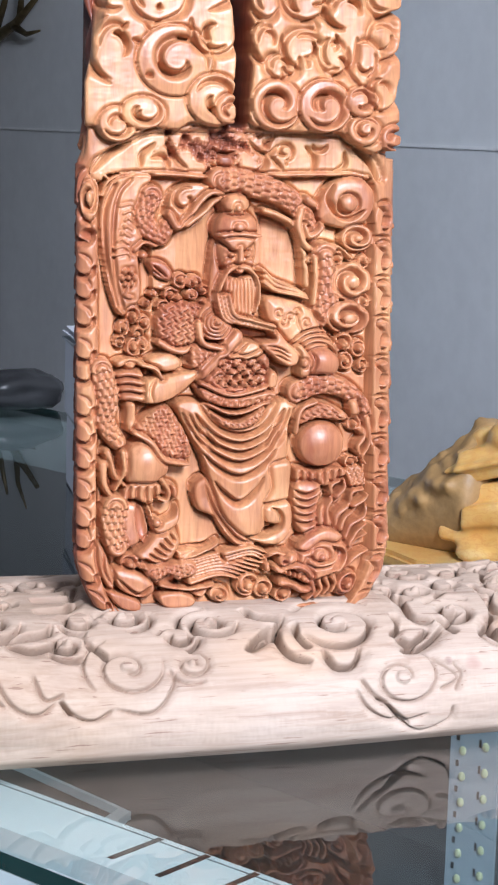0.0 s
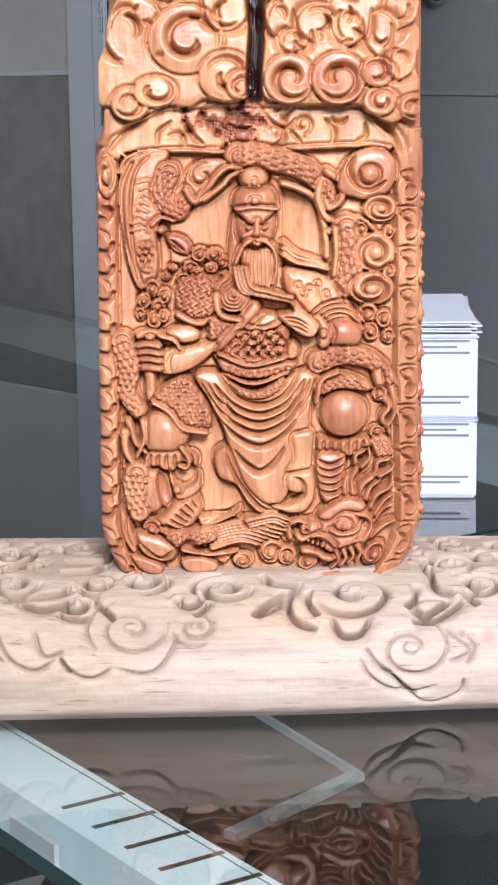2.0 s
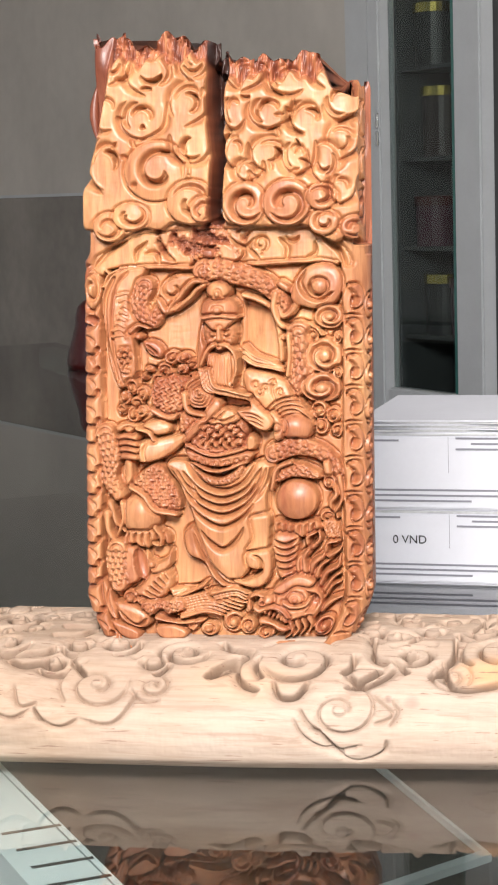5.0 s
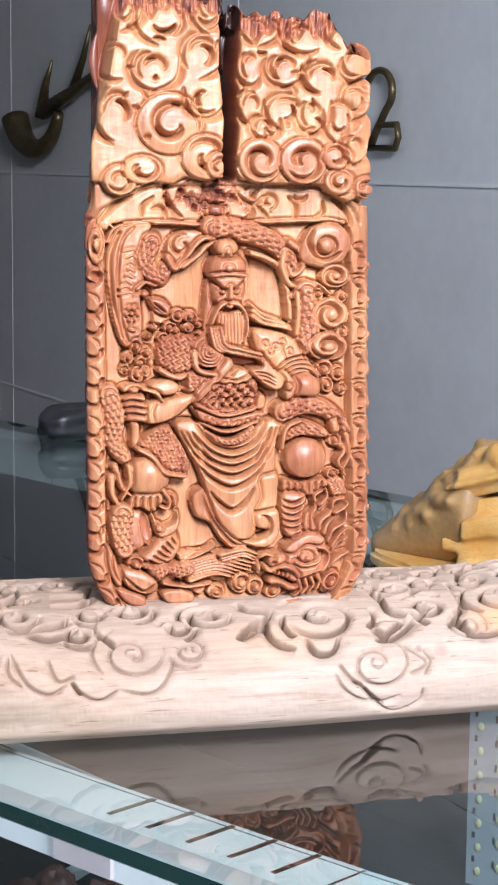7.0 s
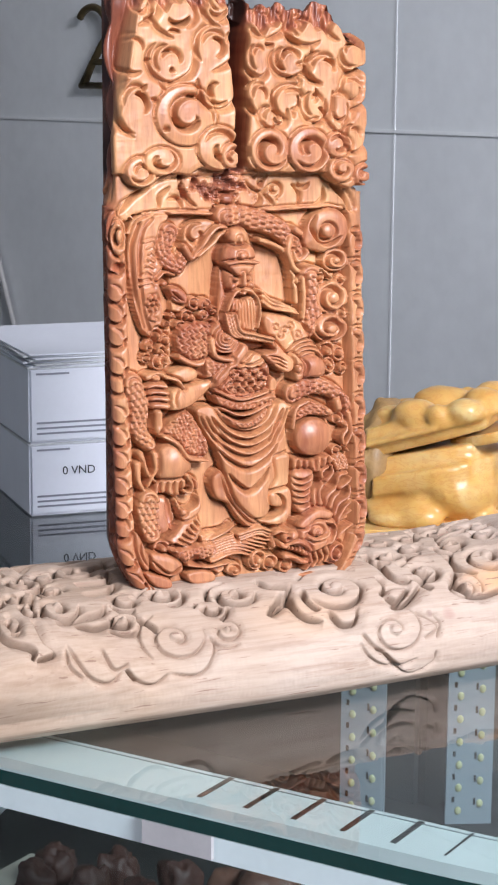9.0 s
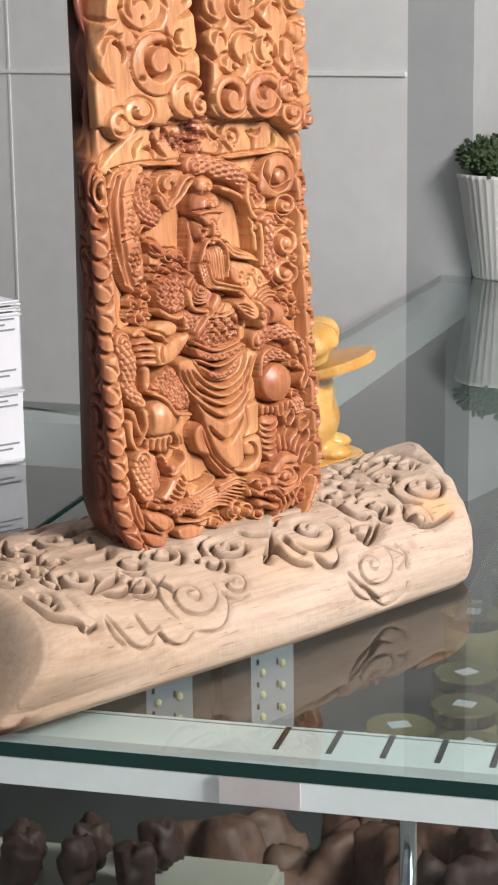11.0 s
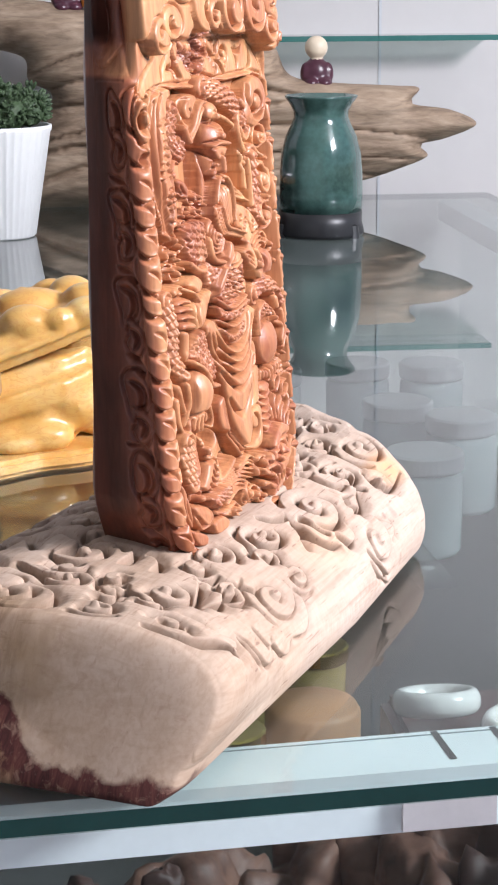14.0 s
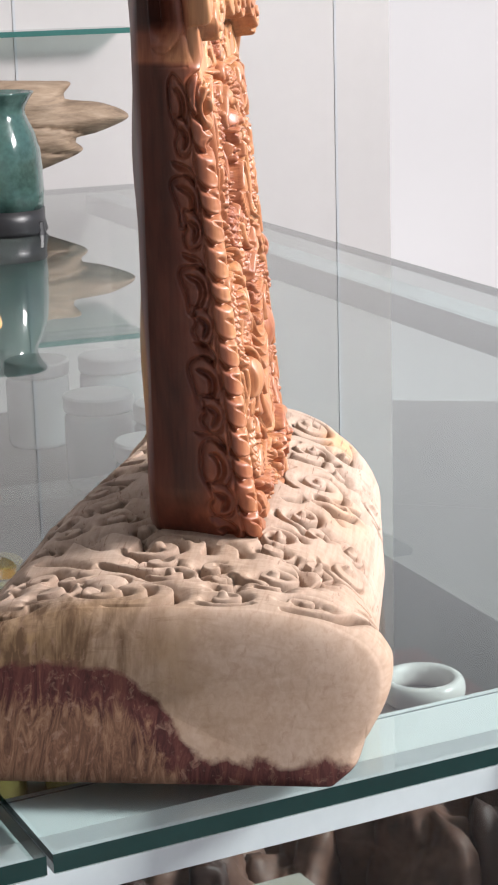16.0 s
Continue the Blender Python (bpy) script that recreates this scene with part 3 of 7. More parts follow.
        self.h += amount * n


def mean_over(h, k):
    """The mean of a height sheet over a window of 2k + 1 steps."""
    for axis in (0, 1):
        pad = [(k + 1, k) if a == axis else (0, 0) for a in (0, 1)]
        c = np.cumsum(np.pad(h, pad, mode="edge"), axis)
        n = h.shape[axis]
        h = (np.take(c, range(2 * k + 1, 2 * k + 1 + n), axis) - np.take(c, range(0, n), axis)) / (2 * k + 1)
    return h


# the standing slab: front and sides unrolled on one sheet
sheet = Relief(28, 888, -225, 1046, 1.75)
R = sheet
A, B = np.meshgrid(R.a, R.b)
# recessed panel between two scalloped borders
R.plate([(207, 300), (222, 272), (262, 262), (640, 258), (690, 262), (701, 300), (702, 640), (702, 1000), (600, 1020), (300, 1020), (208, 1000), (207, 640)], -33, 3, 6, 0.1, 0)
# near border: a rounded band cut into joints, each with a hooked notch, and leaves that lap round the side
R.ridge([(178, 282), (177, 500), (178, 760), (182, 1010)], 26, 9, -6, 24, tone=0.36, moat=5)
rng = np.random.default_rng(12)
for k in range(15):
    b = 306 + 49 * k + 5 * (k % 3) + rng.uniform(-5, 5)
    R.groove([(152, b + 2), (166, b + 18), (186, b + 21), (203, b + 6)], 3.0, 8, 1.0)
    # the notch hollow is toned darker than its band, shade in the colour
    R.dome(197, b + 13, 6, 9, -13, -5, 20, 0.5, 0)
    R.groove([(170, b - 16), (186, b - 8), (192, b + 4)], 2.2, 4, -0.8)
    R.groove([(207, b - 24), (208, b), (207, b + 24)], 2.4, 6, 0.0, False)
    w, u = rng.uniform(-8, 8), rng.uniform(-6, 6)
    if k % 3 == 0:
        R.plate([(100 + w, b - 30), (122, b - 42 + u), (144, b - 26), (150, b + 2), (138, b + 32), (116 + w, b + 38), (106, b + 12)], -8, 9, 12, 0.45, 5)
        R.groove([(112 + w, b - 26), (132, b - 12), (134, b + 10), (120, b + 28)], 4.5, 8, -1.0)
    elif k % 3 == 1:
        R.plate([(116, b - 34), (138, b - 28), (149, b - 8), (142, b + 20), (122 + w, b + 26), (112, b + 6), (120, b - 10)], -8, 8, 9, 0.5, 5)
        R.groove([(120, b - 18), (136, b - 4), (128, b + 16)], 3.8, 7, -0.9)
    else:
        R.groove([(104 + w, b - 24), (132, b - 18 + u), (144, b + 4), (130, b + 26)], 5.0, 8, 1.0)
        R.groove([(118, b + 2), (130, b + 8), (124, b + 22)], 3.6, 7, -0.9)
for k in range(10):
    b = 330 + 71 * k
    R.groove([(702, b + 36), (722, b + 33), (746, b + 38)], 2.4, 7)
    R.plate([(712, b - 24), (734, b - 27), (747, b - 8), (744, b + 14), (728, b + 22), (722, b + 10), (730, b - 6)], -2, 7, 7, 0.5, 9)
    # hollow with its shade toned in
    R.dome(727, b + 6, 9, 11, -13, -4, 0, 0.6, 0)
    R.groove([(708, b - 16), (716, b - 24), (730, b - 27)], 2.4, 8)
    R.cloud(778, b + 18, 22, 26, 90 + 40 * k, -1, -6, 9, 0.45, 0.3, 8, 2.4)
    R.plate([(804, b - 26), (826, b - 20), (830, b + 6), (812, b + 18), (798, b + 2)], -8, 8, 8, 0.5, 6)
R.cloud(188, 304, 19, 40, 200, 1, -4, 14, 0.2, 0.3, 10)
# a hollow under the curl, its shade painted by a darker tone
R.dome(188, 368, 15, 12, -22, 0, 0, 0.6, 0)
# ledge under the overhang, with loose incised sprays
R.plate([(184, 262), (200, 236), (258, 208), (330, 190), (640, 190), (690, 214), (722, 250), (716, 268), (640, 258), (262, 260), (210, 276)], -13, 6, 9, 0.12, 5)
R.groove([(190, 262), (222, 226), (262, 206)], 3.5, 9, 0.8)
R.groove([(278, 252), (279, 228), (304, 208)], 2.8, 9, 0.9)
R.groove([(296, 236), (318, 234), (328, 254)], 2.8, 9, -0.9)
R.groove([(322, 204), (342, 234), (362, 252)], 3.2, 8, 0.9)
R.groove([(470, 200), (486, 216), (506, 222), (524, 206)], 2.6, 8, 0.8)
R.groove([(502, 222), (498, 244), (478, 258)], 2.8, 9, -0.9)
R.groove([(506, 224), (524, 238), (534, 252)], 2.4, 7, 0.8)
R.swirl(536, 218, 17, 90, -1, 1.1, 2.4, 8)
R.groove([(572, 208), (588, 228), (586, 256)], 3.2, 10, -0.9)
R.arc(600, 202, 15, 10, 160, 2.8, 9, 0.8)
R.groove([(628, 250), (648, 240), (646, 214)], 2.8, 9, -0.8)
R.groove([(660, 210), (694, 238), (712, 270)], 4.5, 13, -0.8)
# charred, cracked knot on the ledge
s, x, y = R.window(300, 540, 170, 268)
rough = np.random.default_rng(31).standard_normal(R.h[s].shape)
rough = mean_over(rough, 2) * 4 + mean_over(rough, 5) * 8
char = np.clip(1.3 - np.hypot((x - 408) / 66, (y - 206) / 34) + 0.28 * rough, 0, 1)
R.tone[s] += 0.9 * char
R.h[s] -= char * (6 + 5 * rough)
R.dome(428, 236, 13, 11, 7, -10, 20, 0.9, 6)
R.groove([(404, 214), (424, 224), (446, 220)], 2.6, 8, 0.5)
R.groove([(398, 238), (412, 250), (436, 252)], 2.6, 8, -0.5)
# rim of the panel
R.ridge([(212, 300), (224, 276), (262, 264), (330, 262), (420, 266), (520, 260), (640, 256), (688, 262)], 4.5, 9, -12, tone=0.3, moat=5)
# blade with its floral inlay
R.plate([(207, 340), (216, 296), (240, 270), (296, 264), (285, 298), (277, 335), (286, 372), (276, 408), (279, 470), (264, 500), (240, 502), (220, 440)], -12, 9, 4, 0.35, 10)
R.groove([(262, 272), (240, 300), (231, 360), (236, 440), (250, 496)], 2.2, 5, 0.9, False)
R.groove([(232, 282), (214, 330), (218, 410), (238, 490)], 3.0, 7, -0.5, False)
for k in range(8):
    t = 0.7 * k
    R.ridge([(240 + 10 * math.sin(t), 318 + 12 * k), (252 + 9 * math.cos(t), 314 + 12 * k), (262 + 6 * math.sin(t + 1), 322 + 12 * k)], 2.2, 2.5, -3, 1.2, tone=0.5, moat=2)
for k in range(6):
    R.dome(256 + 10 * math.cos(k * 1.047), 440 + 12 * math.sin(k * 1.047), 5, 6, 5, -3, 0, 0.55, 3)
R.dome(256, 440, 5, 5, 5, -3, 0, 0.55, 3)
R.ridge([(256, 456), (250, 470), (262, 474)], 2.6, 4, -3, tone=0.55, moat=3)
# round niche behind the head
R.plate([(300, 398), (318, 366), (366, 346), (404, 322), (450, 300), (506, 326), (548, 352), (572, 396), (580, 446), (566, 470), (500, 480), (400, 462), (336, 446), (306, 424)], -34, -7, 26, 0.2, 0)
s, x, y = R.window(300, 404, 330, 462)
R.h[s] += 17 * np.clip((404 - x) / 60, 0, 1) * (R.h[s] < -28)
s, x, y = R.window(500, 590, 330, 480)
R.h[s] -= 8 * np.clip((540 - x) / 40, 0, 1) * (R.h[s] < -28)
# dragon wound over the arch and down both sides
R.ridge([(298, 300), (286, 340), (312, 372), (330, 346)], 20, 12, -14, 13, 11, 0.7)
R.ridge([(420, 272), (470, 276), (530, 292), (568, 322), (582, 352)], 25, 18, -16, 17, 13, 0.65)
R.plate([(326, 336), (330, 300), (352, 280), (384, 276), (402, 286), (384, 306), (372, 330), (352, 348)], -12, 12, 12, 0.2)
R.swirl(356, 306, 24, 300, -1, 1.0, 2.8, 9)
R.ridge([(328, 330), (344, 352), (366, 330), (384, 306), (404, 292), (428, 298)], 7, 11, -4, 5, tone=0.4)
R.ridge([(360, 348), (390, 326), (410, 306), (440, 300)], 6, 10, -8, 5, tone=0.3)
R.ridge([(500, 322), (530, 332), (560, 352), (574, 400), (578, 452)], 6, 10, -14, 6, tone=0.2)
R.ridge([(576, 300), (604, 322), (602, 352), (580, 366), (570, 346)], 8, 11, -8, 5, tone=0.35)
R.ridge([(566, 320), (562, 350), (578, 384), (612, 392), (650, 392)], 8, 10, -10, 4, tone=0.3)
R.ridge([(584, 408), (610, 388), (636, 386), (660, 404)], 7, 10, -9, 4, tone=0.35)
R.ridge([(612, 402), (622, 446), (614, 490), (592, 520)], 27, 15, -15, 24, 15, 0.65)
R.ridge([(592, 404), (594, 446), (590, 484)], 6, 9, -8, 5, tone=0.25)
# clouds at the panel's far side
R.plate([(596, 332), (606, 292), (634, 264), (678, 262), (703, 288), (698, 324), (668, 352), (626, 348)], -14, 15, 20, 0.5, 11)
R.groove([(628, 270), (614, 300), (632, 328), (658, 334), (684, 318)], 3.2, 13, -0.9)
R.dome(654, 306, 17, 16, 12, -8, 0, 0.65, 10)
R.arc(652, 308, 18, 60, 150, 3, 10, 0.6)
R.cloud(674, 368, 32, 24, 20, 1, -16, 13, 0.35)
R.cloud(664, 446, 38, 36, 40, 1, -15, 17, 0.4, 0.34, 13, 3.6)
R.cloud(658, 510, 42, 30, 200, -1, -15, 17, 0.5, 0.34, 13, 3.6)
for k, (a, b, r) in enumerate(((652, 556, 18), (680, 566, 15), (656, 588, 15), (688, 596, 13), (640, 404, 12), (690, 410, 11), (690, 480, 12))):
    R.cloud(a, b, r, r * 1.1, 70 * k, (-1) ** k, -17, 11, 0.35, 0.36, 9, 2.4)
# beast and sprays beside the niche
R.dome(284, 402, 9, 8, 9, -12, 0, 0.6)
R.ridge([(268, 392), (284, 380), (306, 386)], 5, 9, -10, 3, tone=0.4)
R.plate([(292, 412), (318, 412), (336, 430), (332, 446), (306, 438)], -14, 12, 9, 0.75)
R.groove([(300, 418), (326, 440)], 2.4, 8)
R.groove([(298, 426), (318, 440)], 2.0, 6)
for k, (a, b, r) in enumerate(((336, 470, 15), (352, 446, 16), (376, 448, 15), (392, 462, 12), (322, 490, 13), (346, 478, 12), (372, 470, 12), (304, 470, 9), (292, 486, 9), (396, 486, 12))):
    R.cloud(a, b, r, r * 0.85, 80 * k, (-1) ** k, -13, 13, 0.6, 0.35, 9, 2.2)
# ornament of the shaft
for k, (a, b, r) in enumerate(((268, 506, 14), (288, 520, 12), (252, 528, 12), (276, 540, 13), (246, 552, 10), (270, 562, 14), (286, 556, 10))):
    R.cloud(a, b, r, r * 1.2, 75 * k, (-1) ** k, -15, 13, 0.45, 0.35, 9, 2.2)
R.plate([(236, 584), (262, 578), (290, 586), (286, 598), (262, 592), (240, 596)], -12, 10, 6, 0.3)
R.ridge([(262, 596), (261, 640), (264, 700)], 10, 12, -14, tone=0.3)
# shoulder, chest and arms
R.plate([(308, 506), (328, 486), (366, 482), (398, 496), (394, 530), (376, 560), (340, 566), (312, 548)], -14, 18, 24, 0.85)
R.mail(13, 6, 8)
R.ridge([(312, 552), (344, 568), (378, 560)], 6, 8, -4, tone=0.7)
R.plate([(368, 566), (408, 552), (418, 580), (396, 610), (366, 600)], -14, 13, 14, 0.75)
R.mail(11, 6, 30)
R.plate([(372, 556), (430, 552), (480, 552), (508, 566), (512, 610), (508, 646), (480, 664), (420, 666), (392, 652), (372, 616)], -12, 17, 34, 0.8)
R.mail(13, 3, 20)
R.plate([(424, 552), (470, 548), (500, 560), (482, 578), (440, 580), (420, 572)], -2, 8, 10, 0.35)
R.groove([(430, 566), (462, 572), (492, 560)], 2.2, 5, 0.6)
R.groove([(470, 548), (456, 562), (436, 576)], 2.0, 5)
R.ridge([(446, 540), (416, 576), (380, 612)], 13, 10, 0, 9, tone=0.6)
R.groove([(438, 538), (408, 574), (378, 606)], 1.8, 5)
R.groove([(450, 550), (422, 584), (390, 614)], 1.8, 5)
R.dome(410, 516, 33, 34, 16, -6, 0, 0.6)
for k in range(4):
    R.arc(411, 517, 27 - 7 * k, 0, 345, 1.9, 6, 0.4)
R.ridge([(380, 520), (388, 552), (420, 562)], 7, 9, -2, 5, tone=0.45)
for k in range(9):
    a = 424 + 9 * k
    R.cloud(a, 588 + 9 * (k % 3), 8, 8, 60 * k, (-1) ** k, 2, 4, 0.65, 0.4, 3, 1.6)
    R.cloud(a - 4, 616 + 7 * (k % 2), 8, 7, 90 * k, (-1) ** k, 2, 4, 0.6, 0.4, 3, 1.6)
R.ridge([(384, 622), (440, 644), (512, 628)], 4, 6, 2, tone=0.6)
R.plate([(386, 632), (440, 650), (514, 636), (512, 654), (448, 668), (394, 654)], 0, 6, 6, 0.7, 6)
for k in range(6):
    R.dome(408 + 20 * k, 652 + 8 * math.sin(0.6 * k), 5, 5, 4, 4, 0, 0.75, 4)
R.ridge([(392, 660), (446, 676), (508, 658)], 4, 6, 2, tone=0.6)
# near forearm and the fist on the shaft
R.plate([(290, 584), (322, 570), (350, 580), (348, 598), (318, 604)], -14, 14, 14, 0.4)
R.plate([(272, 622), (304, 612), (340, 606), (380, 602), (372, 624), (340, 648), (304, 660), (272, 652)], -13, 13, 16, 0.3)
R.groove([(306, 614), (296, 634), (300, 656)], 2.4, 6, 0.6)
R.dome(276, 606, 9, 9, 9, -11, 0, 0.35)
R.ridge([(280, 590), (304, 598), (316, 612)], 4, 8, -8, tone=0.4)
for k in range(4):
    R.ridge([(238, 610 + 13 * k), (256, 606 + 13 * k), (278, 609 + 13 * k)], 7, 13, -12, 6.5, tone=0.7, moat=9)
# far arm
R.plate([(500, 474), (544, 476), (586, 494), (618, 534), (642, 580), (630, 612), (590, 606), (556, 574), (536, 546), (508, 520)], -13, 16, 24, 0.45)
for k in range(4):
    R.arc(598, 588, 36 + 8.5 * k, 185, 150, 2.2, 7, 0.7)
R.groove([(586, 494), (604, 520), (612, 540)], 2.2, 7, 0.5)
R.groove([(568, 482), (560, 510), (570, 540)], 2.0, 4, 0.5)
for k, (a, b) in enumerate(((526, 500), (546, 508), (560, 500), (536, 516), (576, 516))):
    R.swirl(a, b, 8, 90 * k, (-1) ** k, 1.2, 1.6, 4)
R.dome(606, 590, 34, 28, 23, -10, 12, 0.75, 10)
R.ridge([(560, 566), (572, 582), (572, 606)], 11, 10, 2, 10, tone=0.5)
R.dome(570, 588, 7, 7, 6, 10, 0, 0.8, 5)
R.groove([(584, 566), (592, 584), (586, 608)], 2.2, 8)
R.plate([(488, 553), (516, 546), (508, 530), (516, 524), (538, 548), (560, 570), (558, 590), (540, 594), (516, 580)], 0, 11, 9, 0.65)
R.groove([(496, 556), (522, 560), (544, 572)], 1.8, 6)
R.groove([(504, 562), (526, 568), (544, 580)], 1.8, 6)
R.groove([(514, 572), (530, 578), (544, 586)], 1.8, 6)
R.plate([(516, 600), (528, 612), (524, 632), (508, 634), (506, 612)], -14, 10, 8, 0.35)
# head, hat and beard
R.plate([(414, 372), (404, 420), (402, 470), (412, 506), (430, 490), (426, 440), (428, 400)], -24, 14, 10, 0.45)
R.dome(451, 392, 36, 50, 38, -28, 0, 0.5)
R.dome(450, 354, 40, 34, 36, -20, 0, 0.75)
R.plate([(418, 364), (450, 360), (486, 364), (466, 388), (450, 392), (436, 388)], 2, 9, 8, 0.6, 6)
R.ridge([(418, 366), (450, 362), (488, 366)], 4, 6, 8, tone=0.7, moat=5)
R.dome(450, 350, 9, 7, 5, 15, 0, 0.75, 5)
R.dome(448, 312, 27, 21, 26, -18, 0, 0.5)
R.arc(434, 312, 13, 60, 200, 2, 6, 0.5)
R.arc(463, 312, 13, 120, -200, 2, 6, -0.5)
R.dome(449, 318, 6, 7, 5, 8, 0, 0.6, 4)
R.groove([(432, 390), (442, 394), (450, 392)], 2.2, 7)
R.groove([(474, 390), (464, 394), (456, 392)], 2.2, 7)
R.dome(439, 399, 6, 3.4, 3, 6, 8, 0.4, 4)
R.dome(467, 399, 6, 3.4, 3, 6, -8, 0.4, 4)
R.ridge([(453, 388), (453, 411)], 5, 9, 7, 7, tone=0.55, moat=4)
R.dome(434, 414, 9, 9, 6, 0, 0, 0.5, 3)
R.dome(472, 414, 9, 9, 6, 0, 0, 0.5, 3)
R.plate([(426, 436), (452, 440), (482, 432), (488, 470), (478, 516), (448, 522), (430, 498), (424, 462)], -6, 15, 16, 0.35)
for k in range(8):
    R.groove([(434 + 6.2 * k, 442), (431 + 7 * k, 478), (440 + 5 * k, 516)], 1.7, 5, taper=False)
R.ridge([(452, 421), (436, 424), (424, 440), (414, 470), (420, 500)], 5, 8, 4, 4, tone=0.3, moat=6)
R.ridge([(454, 421), (470, 424), (484, 440), (488, 470), (480, 498)], 5, 8, 4, 3, tone=0.3, moat=6)
R.groove([(442, 431), (453, 434), (464, 430)], 2.2, 7)
R.dome(453, 428, 7, 3.5, 4, 6, 0, 0.65, 3)
for k in range(4):
    R.ridge([(414 + 6 * k, 470), (424 + 6 * k, 508 - 2 * k), (458 + 4 * k, 520 - 3 * k), (516, 532 - 3 * k)], 4, 9, 3 + k, 2.5, tone=0.4, moat=6)
for k in range(3):
    R.ridge([(500, 428 + 10 * k), (522, 446 + 8 * k), (560, 460 + 5 * k), (580, 470 + 3 * k)], 5, 9, -10, 3, tone=0.3, moat=6)
# robe with hanging folds
R.plate([(340, 662), (372, 652), (404, 668), (452, 702), (500, 668), (544, 652), (566, 662), (548, 716), (544, 780), (520, 826), (512, 868), (486, 902), (452, 896), (424, 856), (404, 806), (392, 760), (366, 708)], -12, 15, 26, 0.3, 11)
R.plate([(404, 672), (450, 690), (500, 664), (488, 692), (452, 704), (420, 694)], 0, 6, 8, 0.7, 6)
R.mail(10, 4)
for k, (b, w0) in enumerate(((712, 74), (728, 80), (744, 80), (762, 76), (786, 66), (832, 44))):
    R.groove([(455 - w0, b - 58 + 4 * k), (455 - 0.55 * w0, b - 16), (457, b), (457 + 0.6 * w0, b - 18), (457 + w0, b - 64 + 4 * k)], 3.0, 10, 1.0)
for k in range(3):
    R.groove([(352 + 12 * k, 672 + 2 * k), (372 + 14 * k, 706 + 4 * k), (396 + 12 * k, 738)], 2.6, 7, 0.9)
    R.groove([(556 - 9 * k, 668), (545 - 12 * k, 704), (520 - 10 * k, 738)], 2.6, 7, -0.9)
R.plate([(374, 806), (392, 788), (404, 800), (426, 856), (460, 892), (494, 906), (470, 922), (436, 896), (414, 862), (384, 846)], -14, 12, 12, 0.45, 9)
R.groove([(396, 800), (418, 852), (456, 898), (488, 910)], 2.6, 9, 0.8)
R.plate([(512, 772), (532, 762), (552, 766), (552, 800), (546, 836), (520, 840), (504, 836), (518, 812)], -12, 12, 12, 0.25)
R.plate([(502, 846), (522, 838), (552, 838), (556, 880), (540, 908), (514, 914), (492, 908), (476, 898), (508, 896), (534, 880), (508, 872)], -12, 13, 12, 0.3)
R.arc(516, 868, 22, -90, 200, 2.6, 9, 0.8)
# thighs, knees and boots
R.dome(288, 764, 43, 45, 23, -12, 10, 0.5, 6)
R.dome(608, 734, 44, 42, 20, -14, -8, 0.45, 6)
R.plate([(266, 704), (300, 668), (326, 660), (350, 690), (372, 736), (360, 762), (322, 752), (292, 722)], -12, 14, 14, 0.7)
R.mail(13, 6, 35)
R.ridge([(268, 708), (296, 724), (320, 754), (362, 764)], 5, 7, 0, tone=0.5)
R.plate([(566, 700), (572, 668), (600, 656), (640, 670), (664, 690), (640, 694), (600, 690)], -12, 12, 10, 0.6)
R.mail(11, 5, -20)
R.ridge([(558, 712), (568, 672), (596, 658)], 5, 9, -4, tone=0.4)
R.plate([(254, 800), (290, 796), (340, 800), (346, 826), (318, 820), (298, 836), (270, 826), (250, 834)], -14, 12, 8, 0.45)
for k in range(6):
    R.groove([(264 + 14 * k, 800), (260 + 15 * k, 816), (264 + 14 * k, 832)], 2.4, 7, 0.5)
R.plate([(562, 776), (600, 782), (650, 776), (656, 800), (620, 812), (590, 804), (564, 808)], -14, 12, 8, 0.45)
for k in range(6):
    R.groove([(574 + 14 * k, 778), (572 + 14 * k, 792), (576 + 13 * k, 808)], 2.4, 7, 0.5)
R.ridge([(318, 792), (330, 812), (326, 828), (312, 824)], 5, 9, -6, 3, tone=0.3)
R.plate([(560, 806), (592, 802), (612, 812), (606, 850), (612, 884), (574, 896), (560, 850)], -18, 16, 16, 0.5)
for k in range(5):
    R.groove([(560, 816 + 14 * k), (584, 824 + 13 * k), (610, 812 + 14 * k)], 2.6, 8, 0.6)
R.ridge([(212, 600), (224, 650), (220, 690), (240, 724)], 21, 14, -15, 16, 12, 0.45)
R.ridge([(222, 742), (234, 780), (252, 800)], 8, 11, -14, 4, tone=0.3)
R.ridge([(214, 764), (218, 800), (238, 830)], 9, 11, -14, 4, tone=0.3)
R.ridge([(248, 742), (250, 776), (236, 810)], 7, 11, -14, 3, tone=0.35)
R.plate([(212, 838), (262, 830), (286, 846), (284, 888), (272, 908), (234, 908), (216, 880)], -16, 13, 16, 0.5)
R.ridge([(236, 838), (234, 872), (240, 906)], 22, 8, -6, 20, 12, 0.4, 0)
# sunken gap beside the boot, toned a little darker as shade
R.dome(285, 870, 12, 36, -14, -18, -12, 0.6, 0)
# clouds and tail at the far knee
R.ridge([(562, 640), (604, 628), (650, 636), (684, 664), (694, 700)], 21, 15, -15, 12, 13, 0.75)
R.ridge([(668, 664), (676, 700), (690, 720), (676, 742), (690, 770)], 9, 12, -12, 4, tone=0.35)
R.ridge([(694, 690), (700, 730), (684, 760)], 7, 11, -13, 4, tone=0.35)
R.cloud(672, 700, 13, 14, 40, 1, -14, 10, 0.4, 0.36, 8, 2.2)
R.cloud(668, 770, 15, 13, 140, -1, -14, 10, 0.35, 0.36, 8, 2.2)
